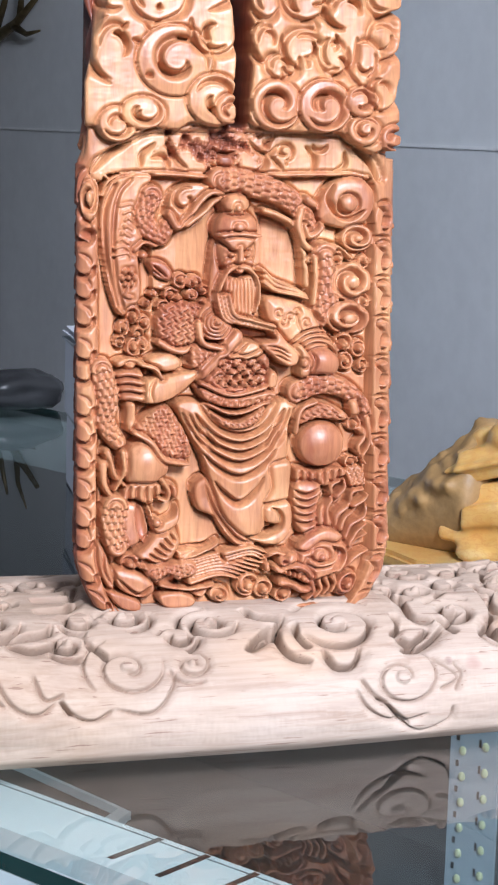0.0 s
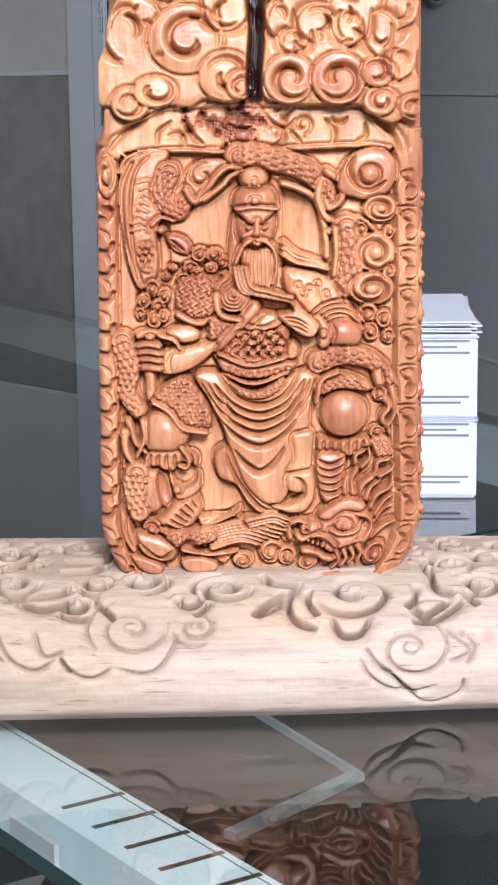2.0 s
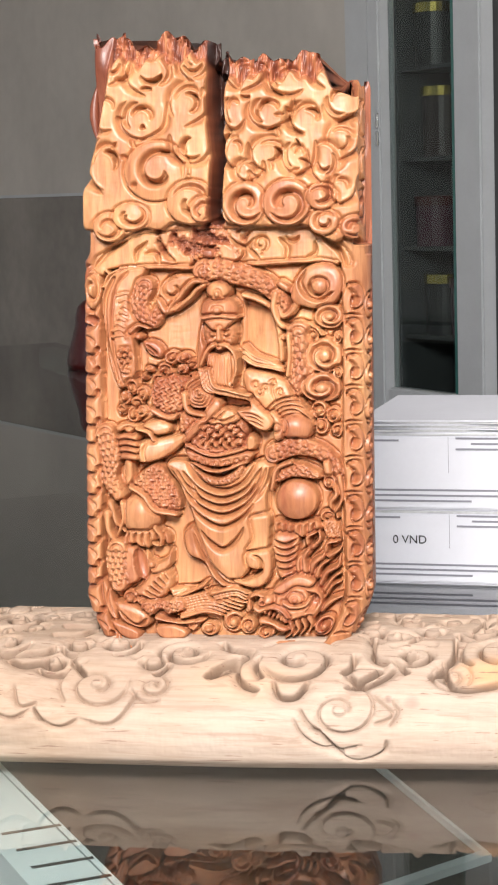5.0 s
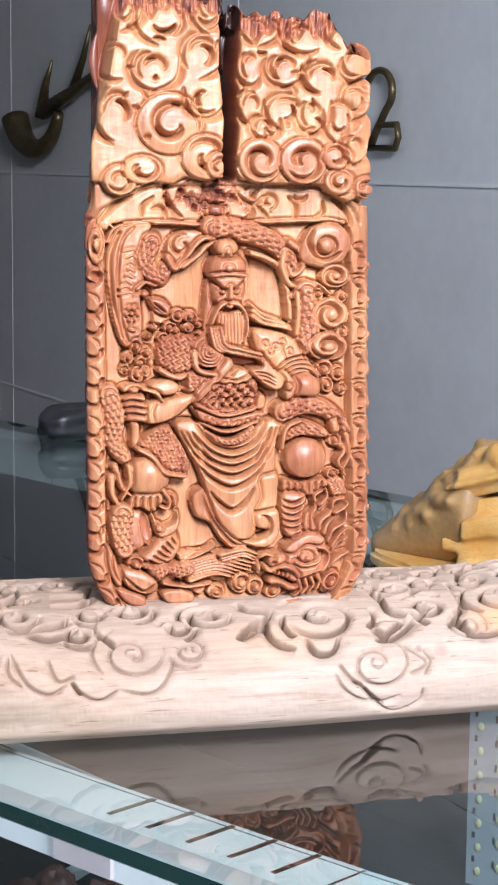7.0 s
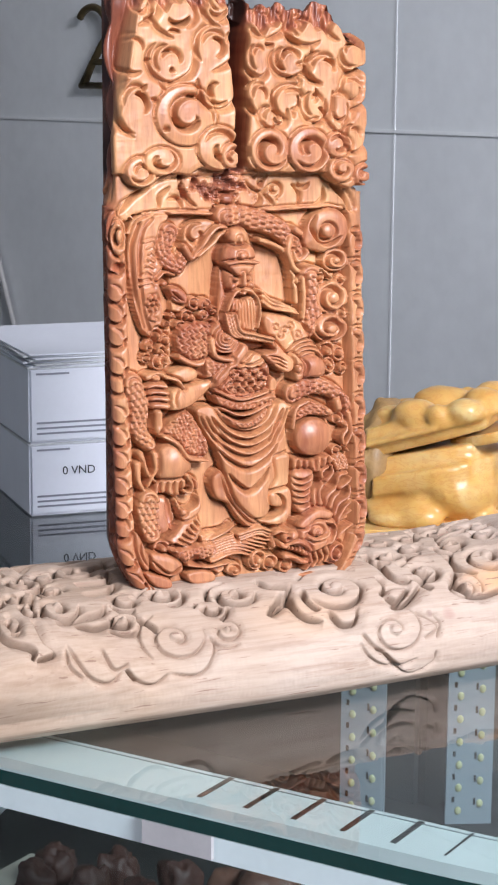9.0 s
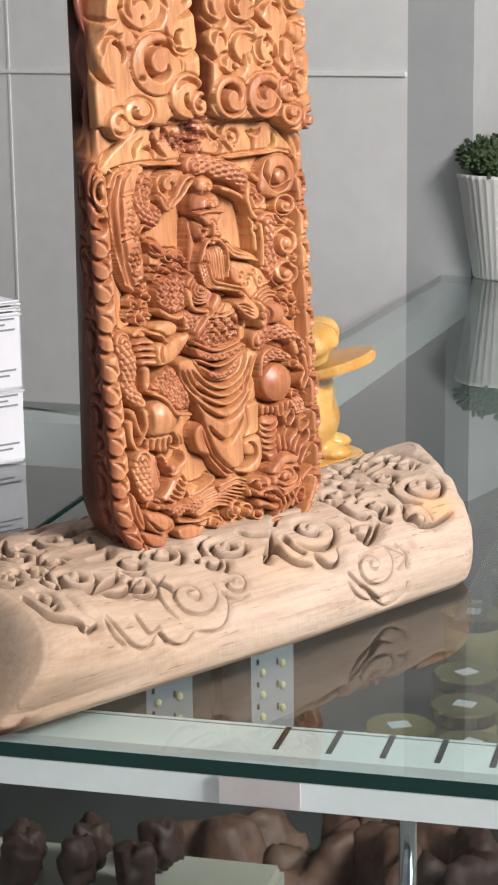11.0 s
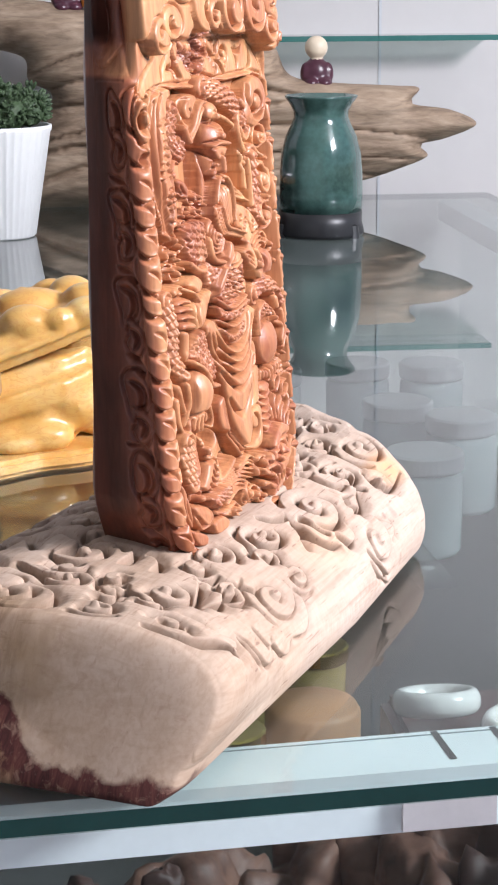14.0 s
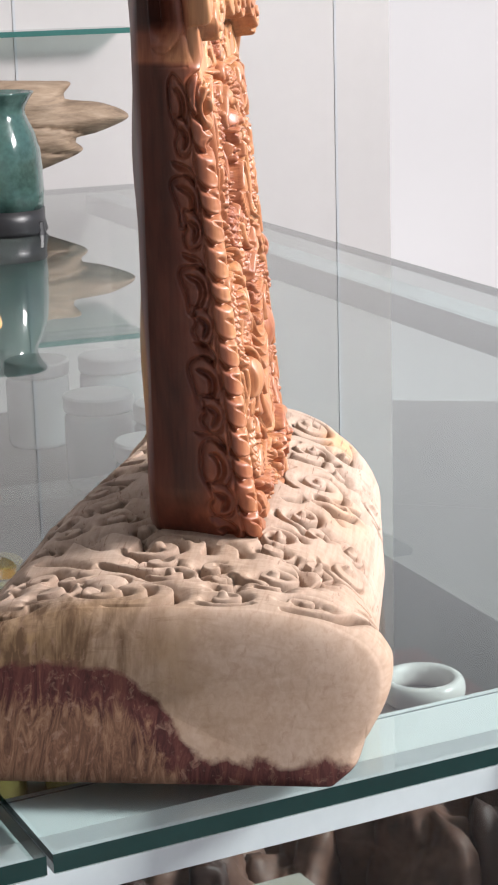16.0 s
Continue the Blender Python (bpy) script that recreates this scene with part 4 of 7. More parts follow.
R.plate([(660, 776), (690, 780), (698, 816), (680, 826), (662, 806)], -17, 8, 10, 0.3)
R.mail(9, 4)
# flames and mane that rise behind the beast
for k, (p, r0) in enumerate((([(618, 900), (612, 862), (632, 836), (628, 812), (648, 800)], 10), ([(636, 900), (640, 866), (664, 846), (668, 824), (690, 818)], 10), ([(652, 916), (664, 884), (690, 868), (696, 846)], 9),
                             ([(656, 934), (676, 908), (698, 898)], 8), ([(660, 956), (682, 936), (702, 928)], 8), ([(624, 880), (622, 850), (640, 826)], 7), ([(646, 890), (656, 868), (678, 852)], 7), ([(658, 922), (680, 892), (698, 880)], 6),
                             ([(640, 830), (654, 814), (652, 798)], 6), ([(672, 848), (690, 838), (700, 828)], 6))):
    R.ridge(p, r0, 15, -18, 2.5, tone=0.45 + 0.1 * (k % 3), moat=9)
# beast's head at the foot: brow, eye, open jaws, curled beard
R.plate([(528, 950), (552, 928), (572, 904), (606, 890), (644, 902), (662, 934), (652, 972), (618, 988), (584, 984), (566, 966)], -12, 20, 22, 0.55)
R.plate([(560, 916), (582, 896), (616, 884), (646, 896), (636, 908), (606, 906), (580, 922)], 2, 10, 9, 0.6, 7)
R.dome(606, 932, 15, 12, 10, 4, 12, 0.6, 7)
R.dome(607, 933, 6, 5.5, 4, 13, 0, 0.85, 4)
R.ridge([(584, 940), (602, 948), (628, 944), (640, 928)], 4.5, 8, 4, 3, tone=0.5, moat=6)
R.dome(546, 938, 18, 13, 14, 0, -20, 0.6, 8)
# nostril, and the mouth below: dark tone paints the shade inside them
R.dome(540, 942, 5, 4, -8, 8, 0, 0.9, 0)
R.ridge([(524, 952), (536, 958), (560, 950), (580, 956), (596, 970)], 6, 10, 0, 4, tone=0.6, moat=7)
R.dome(562, 968, 16, 8, -16, -6, 20, 1.0, 0)
for k in range(5):
    R.dome(546 + 9 * k, 962 + 3 * k, 3.5, 6, 8, -4, 0, 0.15, 4)
R.ridge([(540, 980), (562, 986), (590, 996), (612, 992)], 8, 13, -10, 6, tone=0.5)
for k in range(4):
    R.groove([(626 + 6 * k, 912 + 2 * k), (642 + 4 * k, 936), (632 + 4 * k, 962)], 2.2, 8, 0.6)
for k in range(4):
    R.ridge([(604 + 12 * k, 984 - 4 * k), (612 + 13 * k, 1002 - 5 * k), (600 + 16 * k, 1014 - 4 * k)], 6, 12, -12, 3, tone=0.4, moat=7)
R.cloud(678, 990, 22, 22, 160, -1, -14, 15, 0.65, 0.36, 12, 3.4)
R.ridge([(512, 956), (508, 936), (524, 926), (538, 930)], 6, 10, -8, 4, tone=0.6)
# scaled fish creature and waves
R.plate([(268, 942), (262, 926), (290, 906), (318, 872), (344, 876), (352, 908), (338, 930), (310, 948)], -14, 14, 14, 0.45)
for k in range(7):
    R.groove([(286 + 9 * k, 928 - 9 * k), (300 + 8 * k, 936 - 8 * k), (318 + 5 * k, 942 - 8 * k)], 2.4, 7, 0.6)
R.plate([(294, 832), (310, 862), (338, 856), (348, 836), (350, 866), (326, 884), (304, 880)], -12, 12, 8, 0.4)
R.dome(309, 866, 8, 8, 7, -2, 0, 0.5, 6)
R.cloud(262, 938, 18, 16, 20, 1, -11, 14, 0.5, 0.4, 9)
R.cloud(286, 944, 12, 10, 200, -1, -9, 13, 0.45, 0.4, 8)
R.strands((352, 930), (400, 918), (422, 912), (4, 16), (2, -18), 4, 5, 12, -13, 0.45)
R.strands((366, 958), (430, 944), (492, 958), (0, 34), (-30, 40), 7, 6, 13, -13, 0.45)
R.dome(332, 954, 40, 17, 13, -10, -6, 0.7)
R.ridge([(300, 956), (332, 953), (366, 948)], 16, 7, 1, 13, 9, 0.7, 0)
R.strands((318, 970), (350, 988), (400, 992), (-18, 14), (26, -20), 7, 5.5, 12, -13, 0.55)
R.strands((436, 930), (480, 922), (505, 932), (-6, -10), (6, -12), 3, 6, 12, -13, 0.4)
R.cloud(478, 984, 24, 22, 200, -1, -13, 15, 0.4, 0.36, 11)
R.cloud(510, 992, 19, 18, 340, 1, -13, 15, 0.45, 0.36, 11)
R.cloud(422, 1000, 20, 14, 90, 1, -13, 13, 0.35, 0.36, 9)
R.cloud(552, 1004, 20, 14, 90, -1, -13, 12, 0.4, 0.36, 9)
R.plate([(226, 950), (244, 944), (292, 962), (296, 988), (264, 1000), (232, 984)], -13, 16, 18, 0.4)
R.groove([(232, 960), (262, 990), (292, 976)], 2.6, 8, 0.8)
R.plate([(204, 900), (222, 920), (228, 960), (216, 990), (206, 960)], -14, 11, 9, 0.4)
R.plate([(206, 984), (232, 990), (262, 1006), (250, 1024), (216, 1016)], -12, 12, 10, 0.5)
R.plate([(300, 996), (340, 990), (372, 1004), (360, 1020), (310, 1020)], -14, 11, 9, 0.45)
R.groove([(226, 900), (214, 940), (220, 980)], 2.2, 6)

# cloud blocks over the panel, parted by a cleft; they overhang the ledge
LEFT = [(58, -260), (438, -260), (439, 0), (446, 60), (442, 110), (444, 150), (428, 174), (396, 178), (362, 172), (336, 186), (300, 182), (262, 196), (244, 206), (214, 204), (196, 184), (178, 184), (60, 196)]
RIGHT = [(460, -260), (860, -260), (860, 206), (745, 208), (712, 206), (690, 218), (664, 206), (640, 188), (600, 178), (556, 184), (500, 178), (470, 172), (462, 140), (466, 60), (462, 0)]
for pts_, lv in ((LEFT, 12), (RIGHT, 18)):
    R.plate(pts_, lv, 12, 16, 0.15, 0)
for k, (a, b, ra, rb, turn, hand, lv) in enumerate((
        (330, 68, 66, 60, 20, -1, 22), (228, 50, 42, 56, 250, -1, 16), (232, 178, 34, 30, 160, -1, 20), (276, 158, 38, 28, 300, 1, 18), (400, 132, 48, 44, 200, 1, 24),
        (424, 148, 24, 26, 90, -1, 28), (402, 20, 40, 36, 120, -1, 18), (300, -40, 48, 44, 80, 1, 18), (226, -60, 38, 46, 220, -1, 16), (396, -66, 40, 44, 140, 1, 18), (320, -130, 54, 44, 10, -1, 18),
        (240, -150, 36, 40, 200, 1, 14), (406, -160, 34, 46, 90, -1, 18), (510, 138, 44, 44, 30, 1, 26), (596, 138, 48, 46, 150, -1, 32), (562, 40, 40, 34, 300, -1, 24),
        (616, 44, 34, 40, 60, 1, 26), (492, 30, 26, 36, 240, -1, 22), (518, 70, 28, 24, 100, 1, 22), (668, 178, 30, 26, 330, -1, 28), (664, 128, 30, 26, 200, 1, 28), (670, 60, 30, 38, 30, -1, 24),
        (700, 110, 22, 34, 80, 1, 22), (720, 190, 22, 24, 150, -1, 22), (700, 20, 26, 36, 170, 1, 22), (640, -30, 42, 34, 250, -1, 24), (560, -46, 44, 38, 60, 1, 24), (490, -50, 26, 42, 180, -1, 22),
        (700, -60, 34, 40, 20, 1, 22), (600, -110, 46, 36, 200, -1, 24), (510, -120, 38, 34, 100, 1, 22), (680, -120, 34, 34, 300, -1, 22), (770, 150, 30, 34, 40, 1, 16), (780, 60, 32, 40, 200, -1, 16),
        (775, -30, 30, 42, 90, 1, 16), (820, 110, 24, 36, 300, -1, 14), (826, 10, 24, 44, 130, 1, 14))):
    big = ra > 39
    lobe = b > 120 or k == 0
    if lobe:
        R.dome(a, b, ra, rb, 9, lv + 3, 0, 0.18 + 0.1 * (k % 3) + (0.2 if a > 470 else 0), 6)
        R.swirl(a + 0.06 * ra, b, ra * 0.82, turn, hand, 1.05 if big else 0.75, 4.0 if big else 3.0, 12 if big else 9, rb / ra)
    else:
        # loose comma strokes that flow upwards
        for j in range(3 if big else 2):
            R.arc(a, b, ra * (0.98 - 0.3 * j), turn + 55 * j, hand * (150 - 25 * j), 3.8 - 0.6 * j, 8, -hand * 0.95, rb / ra)
        R.groove([(a - 0.2 * ra, b + 1.1 * rb), (a + hand * 0.9 * ra, b + 0.5 * rb), (a + hand * 1.1 * ra, b - 0.7 * rb)], 3.6, 8, hand * 0.95)
    R.arc(a, b, ra * 0.42, turn + 150, hand * 150, 3.2 if big else 2.4, 9 if big else 7, -hand * 0.8, rb / ra)
rng = np.random.default_rng(23)
for k in range(34):
    a, b = rng.uniform(200, 730), rng.uniform(-190, 110)
    if 425 < a < 470:
        continue
    R.arc(a, b, rng.uniform(10, 22), rng.uniform(0, 360), rng.choice((-1, 1)) * rng.uniform(60, 110), rng.uniform(2, 3.2), rng.uniform(5, 9), rng.choice((-0.9, 0.9)))
# the cleft and the broken, charred top edge
s, x, y = R.window(420, 480, -228, 182)
wide = 12.0 + 0.035 * np.clip(60 - y, 0, 200)
R.h[s] -= 105 * np.exp(-np.abs((x - 451 - 2.5 * np.sin(y / 30.0)) / wide) ** 6) * np.clip((178 - y) / 8, 0, 1)
# near-black tone inside the cleft stands in for the shade of a deep gap
R.tone[s] = np.where((np.abs(x - 451 - 2.5 * np.sin(y / 30.0)) < wide * 0.95) & (y < 178), 1.6, R.tone[s])
s, x, y = R.window(28, 888, -228, -120)
R.h[s] -= np.clip((-150 - y) / 30, 0, 1) * (16 + 12 * np.sin(x / 9.0) * np.sin(x / 23.0 + y / 15.0))
s, x, y = R.window(28, 888, -228, -70)
band = np.clip((np.where(x < 450, -146, -104) + 9 * np.sin(x / 11.0) + 6 * np.sin(x / 4.7 + 2) - y) / 10, 0, 1)
R.h[s] = R.h[s] * (1 - 0.55 * band) - band * (6 * np.abs(np.sin(x / 5.0 + 1.5 * np.sin(y / 21.0))) + 5 * np.abs(np.sin(x / 2.3 + y / 40.0)))
R.tone[s] += band * (0.75 + 0.45 * np.sin(x / 8.0 + y / 19.0) * np.sin(x / 3.1))
# the left shoulder of the blocks is cut back to the dark rear of the log
s, x, y = R.window(28, 300, -228, 300)
edge = 186 + 0.2 * np.clip(110 - y, 0, 330)
back = np.clip((edge - x) / 15, 0, 1)
back = back * np.clip((246 - y) / 70, 0, 1) ** 0.8
R.h[s] = R.h[s] * (1 - back) - (24 + 14 * np.sin(y / 34.0) * np.sin(x / 19.0)) * back
# dark rear wood, toned further down to hold this side's shade
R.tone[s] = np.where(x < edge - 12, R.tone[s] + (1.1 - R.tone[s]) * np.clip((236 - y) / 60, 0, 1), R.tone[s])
s, x, y = R.window(715, 888, -228, 226)
back = np.clip((x - 724) / 16, 0, 1)
R.h[s] = R.h[s] * (1 - back) + (0.6 * (R.h[s] - 24) - 16) * back
s, x, y = R.window(28, 160, 196, 246)
R.h[s] = np.minimum(R.h[s], -3)
s, x, y = R.window(756, 888, 196, 246)
R.h[s] = np.minimum(R.h[s], -3)
# the raised figure swells out from the ground of the panel
proud = np.clip((mean_over(R.h, 2) + 20) / 12, 0, 1)
swell = np.zeros(R.h.shape)
for x0, y0, w, t, k in ((462, 585, 90, 80, 12), (300, 640, 50, 50, 14), (288, 752, 56, 56, 15), (606, 730, 58, 56, 7), (455, 740, 90, 70, 10), (600, 560, 50, 50, 8), (245, 390, 34, 110, 8), (596, 940, 66, 44, 8), (440, 870, 60, 50, 6), (300, 930, 70, 60, 6)):
    swell = np.maximum(swell, k * np.exp(-((A - x0) / w) ** 2 - ((B - y0) / t) ** 2))
R.h += proud * swell * ((A > 207) & (A < 702) & (B > 262))
# the rear of both sides is left plain
A1 = np.clip((R.a - 66) / 26, 0, 1) * np.clip((872 - R.a) / 34, 0, 1)
R.h *= A1[None]
R.tone = np.where(R.tone < 0.9, 0.32 + 0.6 * (R.tone - 0.3), R.tone)
# sides get browner wood, with the shade of the unlit faces added in tone
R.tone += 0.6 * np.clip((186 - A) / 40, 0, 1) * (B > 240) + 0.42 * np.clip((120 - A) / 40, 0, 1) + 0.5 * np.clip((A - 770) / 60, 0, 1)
R.grain(9, 0.10, 3)
FACE = 0.6 * R.h + 0.4 * mean_over(R.h, 1) + 0.4 * np.clip(R.h - mean_over(R.h, 3), -9, 3)
TONE = mean_over(R.tone, 2)


DRAW_NEAR, DRAW_FAR, SLAB_DEEP = 35.0, 4.0, 0.37


def crest(x):
    """How far down the broken top edge lies along the sheet."""
    jag = 7 * np.sin(x / 6.3) + 9 * np.sin(x / 15.7 + 1) + 6 * np.sign(np.sin(x / 21.0))
    left = -196 + 0.02 * (x - 170)
    right = -150 + np.clip((x - 645) / 60, 0, 1) * 70
    return np.where(x < 450, left, right) + jag


def slab_points():
    """The sheet wrapped round the front and both sides: the far edge is rounder, and the sides draw in towards the rear."""
    across, down = 0.002148, 0.002126
    top_b = crest(R.a)
    co = np.zeros((len(R.b), len(R.a), 3))
    mid, run = 458.0, 124.0
    for i, a in enumerate(R.a):
        t = a - mid
        side = math.copysign(1, t)
        r, half = (28.0, 289.0) if side < 0 else (60.0, 294.0)
        t = abs(t)
        flat, arc = half - r, r * math.pi / 2
        if t < flat:
            u, d, nu, nd = t, 0.0, 0.0, 1.0
        elif t < flat + arc:
            k = (t - flat) / r
            u, d, nu, nd = flat + r * math.sin(k), r * (1 - math.cos(k)), math.sin(k), math.cos(k)
        else:
            u, d, nu, nd = half, r + t - flat - arc, 1.0, 0.0
        b = np.maximum(R.b, top_b[i])
        h = FACE[:, i]
        foot = np.clip((b - 925) / 110, 0, 1) ** 1.5
        uu = (u + nu * h) * (1 - 0.16 * foot)
        z = 2.6336 - b * down
        rise = 0.09 * (z - 0.47)
        thin = min(1.0, max(0.0, d - r) / run)
        draw = (DRAW_NEAR if side < 0 else DRAW_FAR) * thin ** 1.6
        shear = 0.0066 * (460 - b)
        co[:, i, 0] = -0.918 + (mid + shear + side * (uu - draw)) * across
        front = (d - nd * h) * across
        co[:, i, 1] = (r * across + (SLAB_DEEP - rise - r * across) * thin if thin > 0 else front) + rise
        co[:, i, 2] = z
    return co


def back_points(co, n=26):
    """Closes the slab behind with a gently bowed, weathered face."""
    first, last = co[:, -1], co[:, 0]
    out = []
    for k in range(1, n):
        t = k / n
        p = first * (1 - t) + last * t
        p[:, 1] += 0.10 * math.sin(math.pi * t) ** 0.6 + 0.008 * math.sin(17 * t) * np.sin(p[:, 2] * 9 + 5 * t)
        p[:, 2] = np.minimum(p[:, 2], 2.92 + 0.06 * math.sin(9 * t))
        out.append(p)
    return np.concatenate([co, np.stack(out, 1)], 1)


def toned(ob, values):
    """Stores a tone at each point: pale to red wood, with painted shade on top."""
    at = ob.data.attributes.new("tone_shade", "FLOAT", "POINT")
    at.data.foreach_set("value", values.astype(np.float32).ravel())


SLAB_TURN, SLAB_Y = 8.6, 0.0
pts = back_points(slab_points())
verts, quads = grid_mesh(pts[::-1], wrap=True)
rows_n, cols_n = pts.shape[:2]
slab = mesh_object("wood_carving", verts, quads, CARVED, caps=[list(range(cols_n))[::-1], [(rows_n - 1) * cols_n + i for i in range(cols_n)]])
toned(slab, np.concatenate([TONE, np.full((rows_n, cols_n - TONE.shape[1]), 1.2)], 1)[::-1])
slab.matrix_world = pose(0, SLAB_Y * U, 0, 0, 0, SLAB_TURN)
tagged(slab, "upright orange-brown wood slab carved in deep relief, on a plinth", "wood carving")

# ---------------------------------------------------------------- pale plinth
PLINTH_TURN = 9.3
P = Relief(0, 1470, 0, 930, 2.3)
P.tone[:] = 0


placed = []


def gouge(pts, width, depth):
    """A stroke whose floor slopes up towards the inside of its bend and ends in a steep wall outside."""
    p = np.array(pts, float)
    d = np.diff(p, axis=0)
    bend = sum(d[i, 0] * d[i + 1, 1] - d[i, 1] * d[i + 1, 0] for i in range(len(d) - 1)) if len(d) > 1 else 1.0
    hand = 1 if bend > 0 else -1
    size = np.linalg.norm(d, axis=1).sum()
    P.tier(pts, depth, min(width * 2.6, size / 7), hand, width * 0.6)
    placed.extend((x, y, 26) for x, y in pts)


# cloud curls as single gouge strokes: along the plinth, and round its section from the front foot
FRONT_CURLS = (
    ((451, 186), (471, 147), (504, 152), (520, 177), (515, 202), (504, 212), (494, 195)), ((534, 152), (554, 182), (557, 225)),
    ((584, 182), (573, 150), (554, 120), (524, 106), (471, 117)), ((471, 117), (435, 99), (402, 110), (375, 136)), ((375, 136), (336, 113), (294, 126), (267, 156), (241, 202)),
    ((844, 301), (846, 283), (849, 267)), ((872, 281), (869, 228), (892, 207)), ((876, 283), (911, 306), (950, 292), (952, 239), (931, 223), (895, 230), (915, 255), (943, 260)),
    ((1000, 288), (1000, 246), (980, 225)),
)
MIDDLE_CURLS = (
    ((782, 283), (777, 230), (793, 200), (826, 184)), ((816, 281), (812, 246), (830, 212)), ((849, 209), (865, 172), (899, 172), (920, 209)),
    ((954, 166), (936, 154), (945, 129), (966, 138)), ((998, 156), (1003, 126), (987, 103), (973, 99)), ((1037, 154), (1049, 133), (1028, 110)),
    ((1083, 163), (1095, 138), (1079, 108)), ((906, 145), (925, 115), (952, 97)), ((952, 97), (980, 57), (1019, 37), (1067, 57), (1074, 83)),
    ((504, 329), (515, 301), (543, 315), (557, 322), (540, 338), (524, 322)), ((577, 276), (635, 255), (713, 290), (787, 327)),
)
FAR_CURLS = (
    ((642, 329), (635, 290), (651, 253)), ((734, 336), (752, 308), (796, 297)), ((711, 214), (775, 278)),
    ((285, 258), (336, 237), (398, 255)), ((439, 253), (474, 214)), ((1088, 469), (1056, 379), (1079, 315), (1104, 350), (1099, 384)), ((991, 225), (1030, 202), (1090, 241)),
    ((1037, 361), (1040, 283), (1076, 262)), ((1357, 393), (1357, 304), (1279, 255), (1233, 290), (1267, 379), (1316, 396), (1306, 320)), ((1175, 264), (1203, 193), (1318, 200)),
    ((1389, 336), (1435, 248), (1389, 218)), ((1265, 513), (1368, 564), (1398, 363)),
)
END_CURLS = (
    ((1104, 304), (1076, 239), (1129, 223), (1157, 248)), ((1129, 274), (1097, 248), (1113, 225)), ((1194, 375), (1194, 274), (1150, 214)),
    ((1021, 320), (1065, 294), (1116, 363), (1118, 492)), ((1079, 396), (1072, 329)), ((1099, 589), (1175, 570)), ((1212, 570), (1249, 504), (1228, 419)),
    ((44, 308), (55, 239), (140, 202), (133, 172)), ((168, 278), (177, 218), (207, 186), (143, 172)), ((237, 195), (241, 154), (276, 126)), ((329, 184), (350, 138), (386, 147)),
    ((379, 136), (398, 110)), ((356, 554), (430, 550), (465, 492), (421, 439), (356, 462), (373, 531)),
)
NEAR_CURLS = (
    ((269, 407), (212, 352), (239, 306), (198, 278)), ((308, 375), (315, 320), (294, 283), (214, 276)), ((389, 306), (361, 283), (235, 262)), ((419, 251), (400, 230), (340, 228)),
    ((248, 522), (248, 439), (281, 409)), ((605, 313), (610, 269), (688, 274), (702, 315)), ((803, 304), (750, 239), (722, 235)), ((858, 322), (833, 237), (876, 179)),
    ((957, 327), (1000, 288), (934, 225), (860, 235), (888, 292), (938, 290)), ((1007, 244), (1056, 237), (989, 189)), ((1042, 177), (1086, 133), (1049, 113)),
    ((931, 110), (994, 53)),
)
REAR_CURLS = (
    ((288, 658), (241, 554), (230, 469), (237, 377), (315, 361)), ((195, 515), (115, 448), (14, 478), (14, 547)), ((90, 568), (179, 575), (214, 564), (140, 522), (74, 518)),
    ((99, 446), (189, 409), (147, 343), (44, 347), (7, 400)), ((74, 407), (136, 379), (113, 359)), ((373, 540), (469, 536), (435, 474), (361, 458), (384, 511)),
    ((448, 474), (446, 432), (366, 430)), ((455, 416), (423, 377), (359, 370)), ((320, 580), (255, 508), (274, 462)), ((734, 690), (754, 635), (702, 570)),
    ((467, 614), (504, 586), (465, 534), (382, 543)),
)
LAST_CURLS = (
    ((414, 658), (497, 649), (389, 584)), ((888, 683), (846, 614)), ((646, 637), (658, 600), (584, 545)), ((393, 688), (334, 626), (274, 582)), ((1053, 713), (1014, 639)),
)
# full curls: along, round, radius, start, hand
CURLS = ((501, 191, 65, 20, -1), (895, 271, 76, 200, 1), (984, 140, 78, 100, -1), (1295, 306, 76, 30, -1), (1118, 287, 46, 200, 1), (665, 292, 48, 0, -1), (406, 505, 60, 90, 1), (268, 318, 58, 0, -1), (515, 322, 44, 180, -1),
         (113, 543, 56, 0, 1), (85, 384, 46, 40, -1), (1078, 376, 46, 300, 1), (1274, 506, 58, 0, -1), (407, 248, 36, 0, 1), (612, 191, 36, 100, -1), (1244, 400, 40, 90, -1), (240, 470, 48, 60, 1), (1190, 220, 38, 120, 1))
for a, b, r, turn, hand in CURLS:
    t = np.linspace(0, 1, 15)
    rr = r * (1.05 - 0.85 * t ** 0.8)
    th = radians(turn) + hand * 2 * math.pi * 1.35 * t
    low = b < 230
    deep = 11 if low else 22
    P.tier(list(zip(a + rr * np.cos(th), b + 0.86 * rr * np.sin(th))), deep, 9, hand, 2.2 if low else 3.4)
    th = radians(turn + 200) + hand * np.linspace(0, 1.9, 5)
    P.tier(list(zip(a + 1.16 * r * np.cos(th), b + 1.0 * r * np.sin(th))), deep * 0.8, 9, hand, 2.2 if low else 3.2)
    P.dome(a, b, 0.17 * r, 0.15 * r, 5, float(P.h[int(b / 2.3), int(a / 2.3)]) + 4, 0, None, 0)
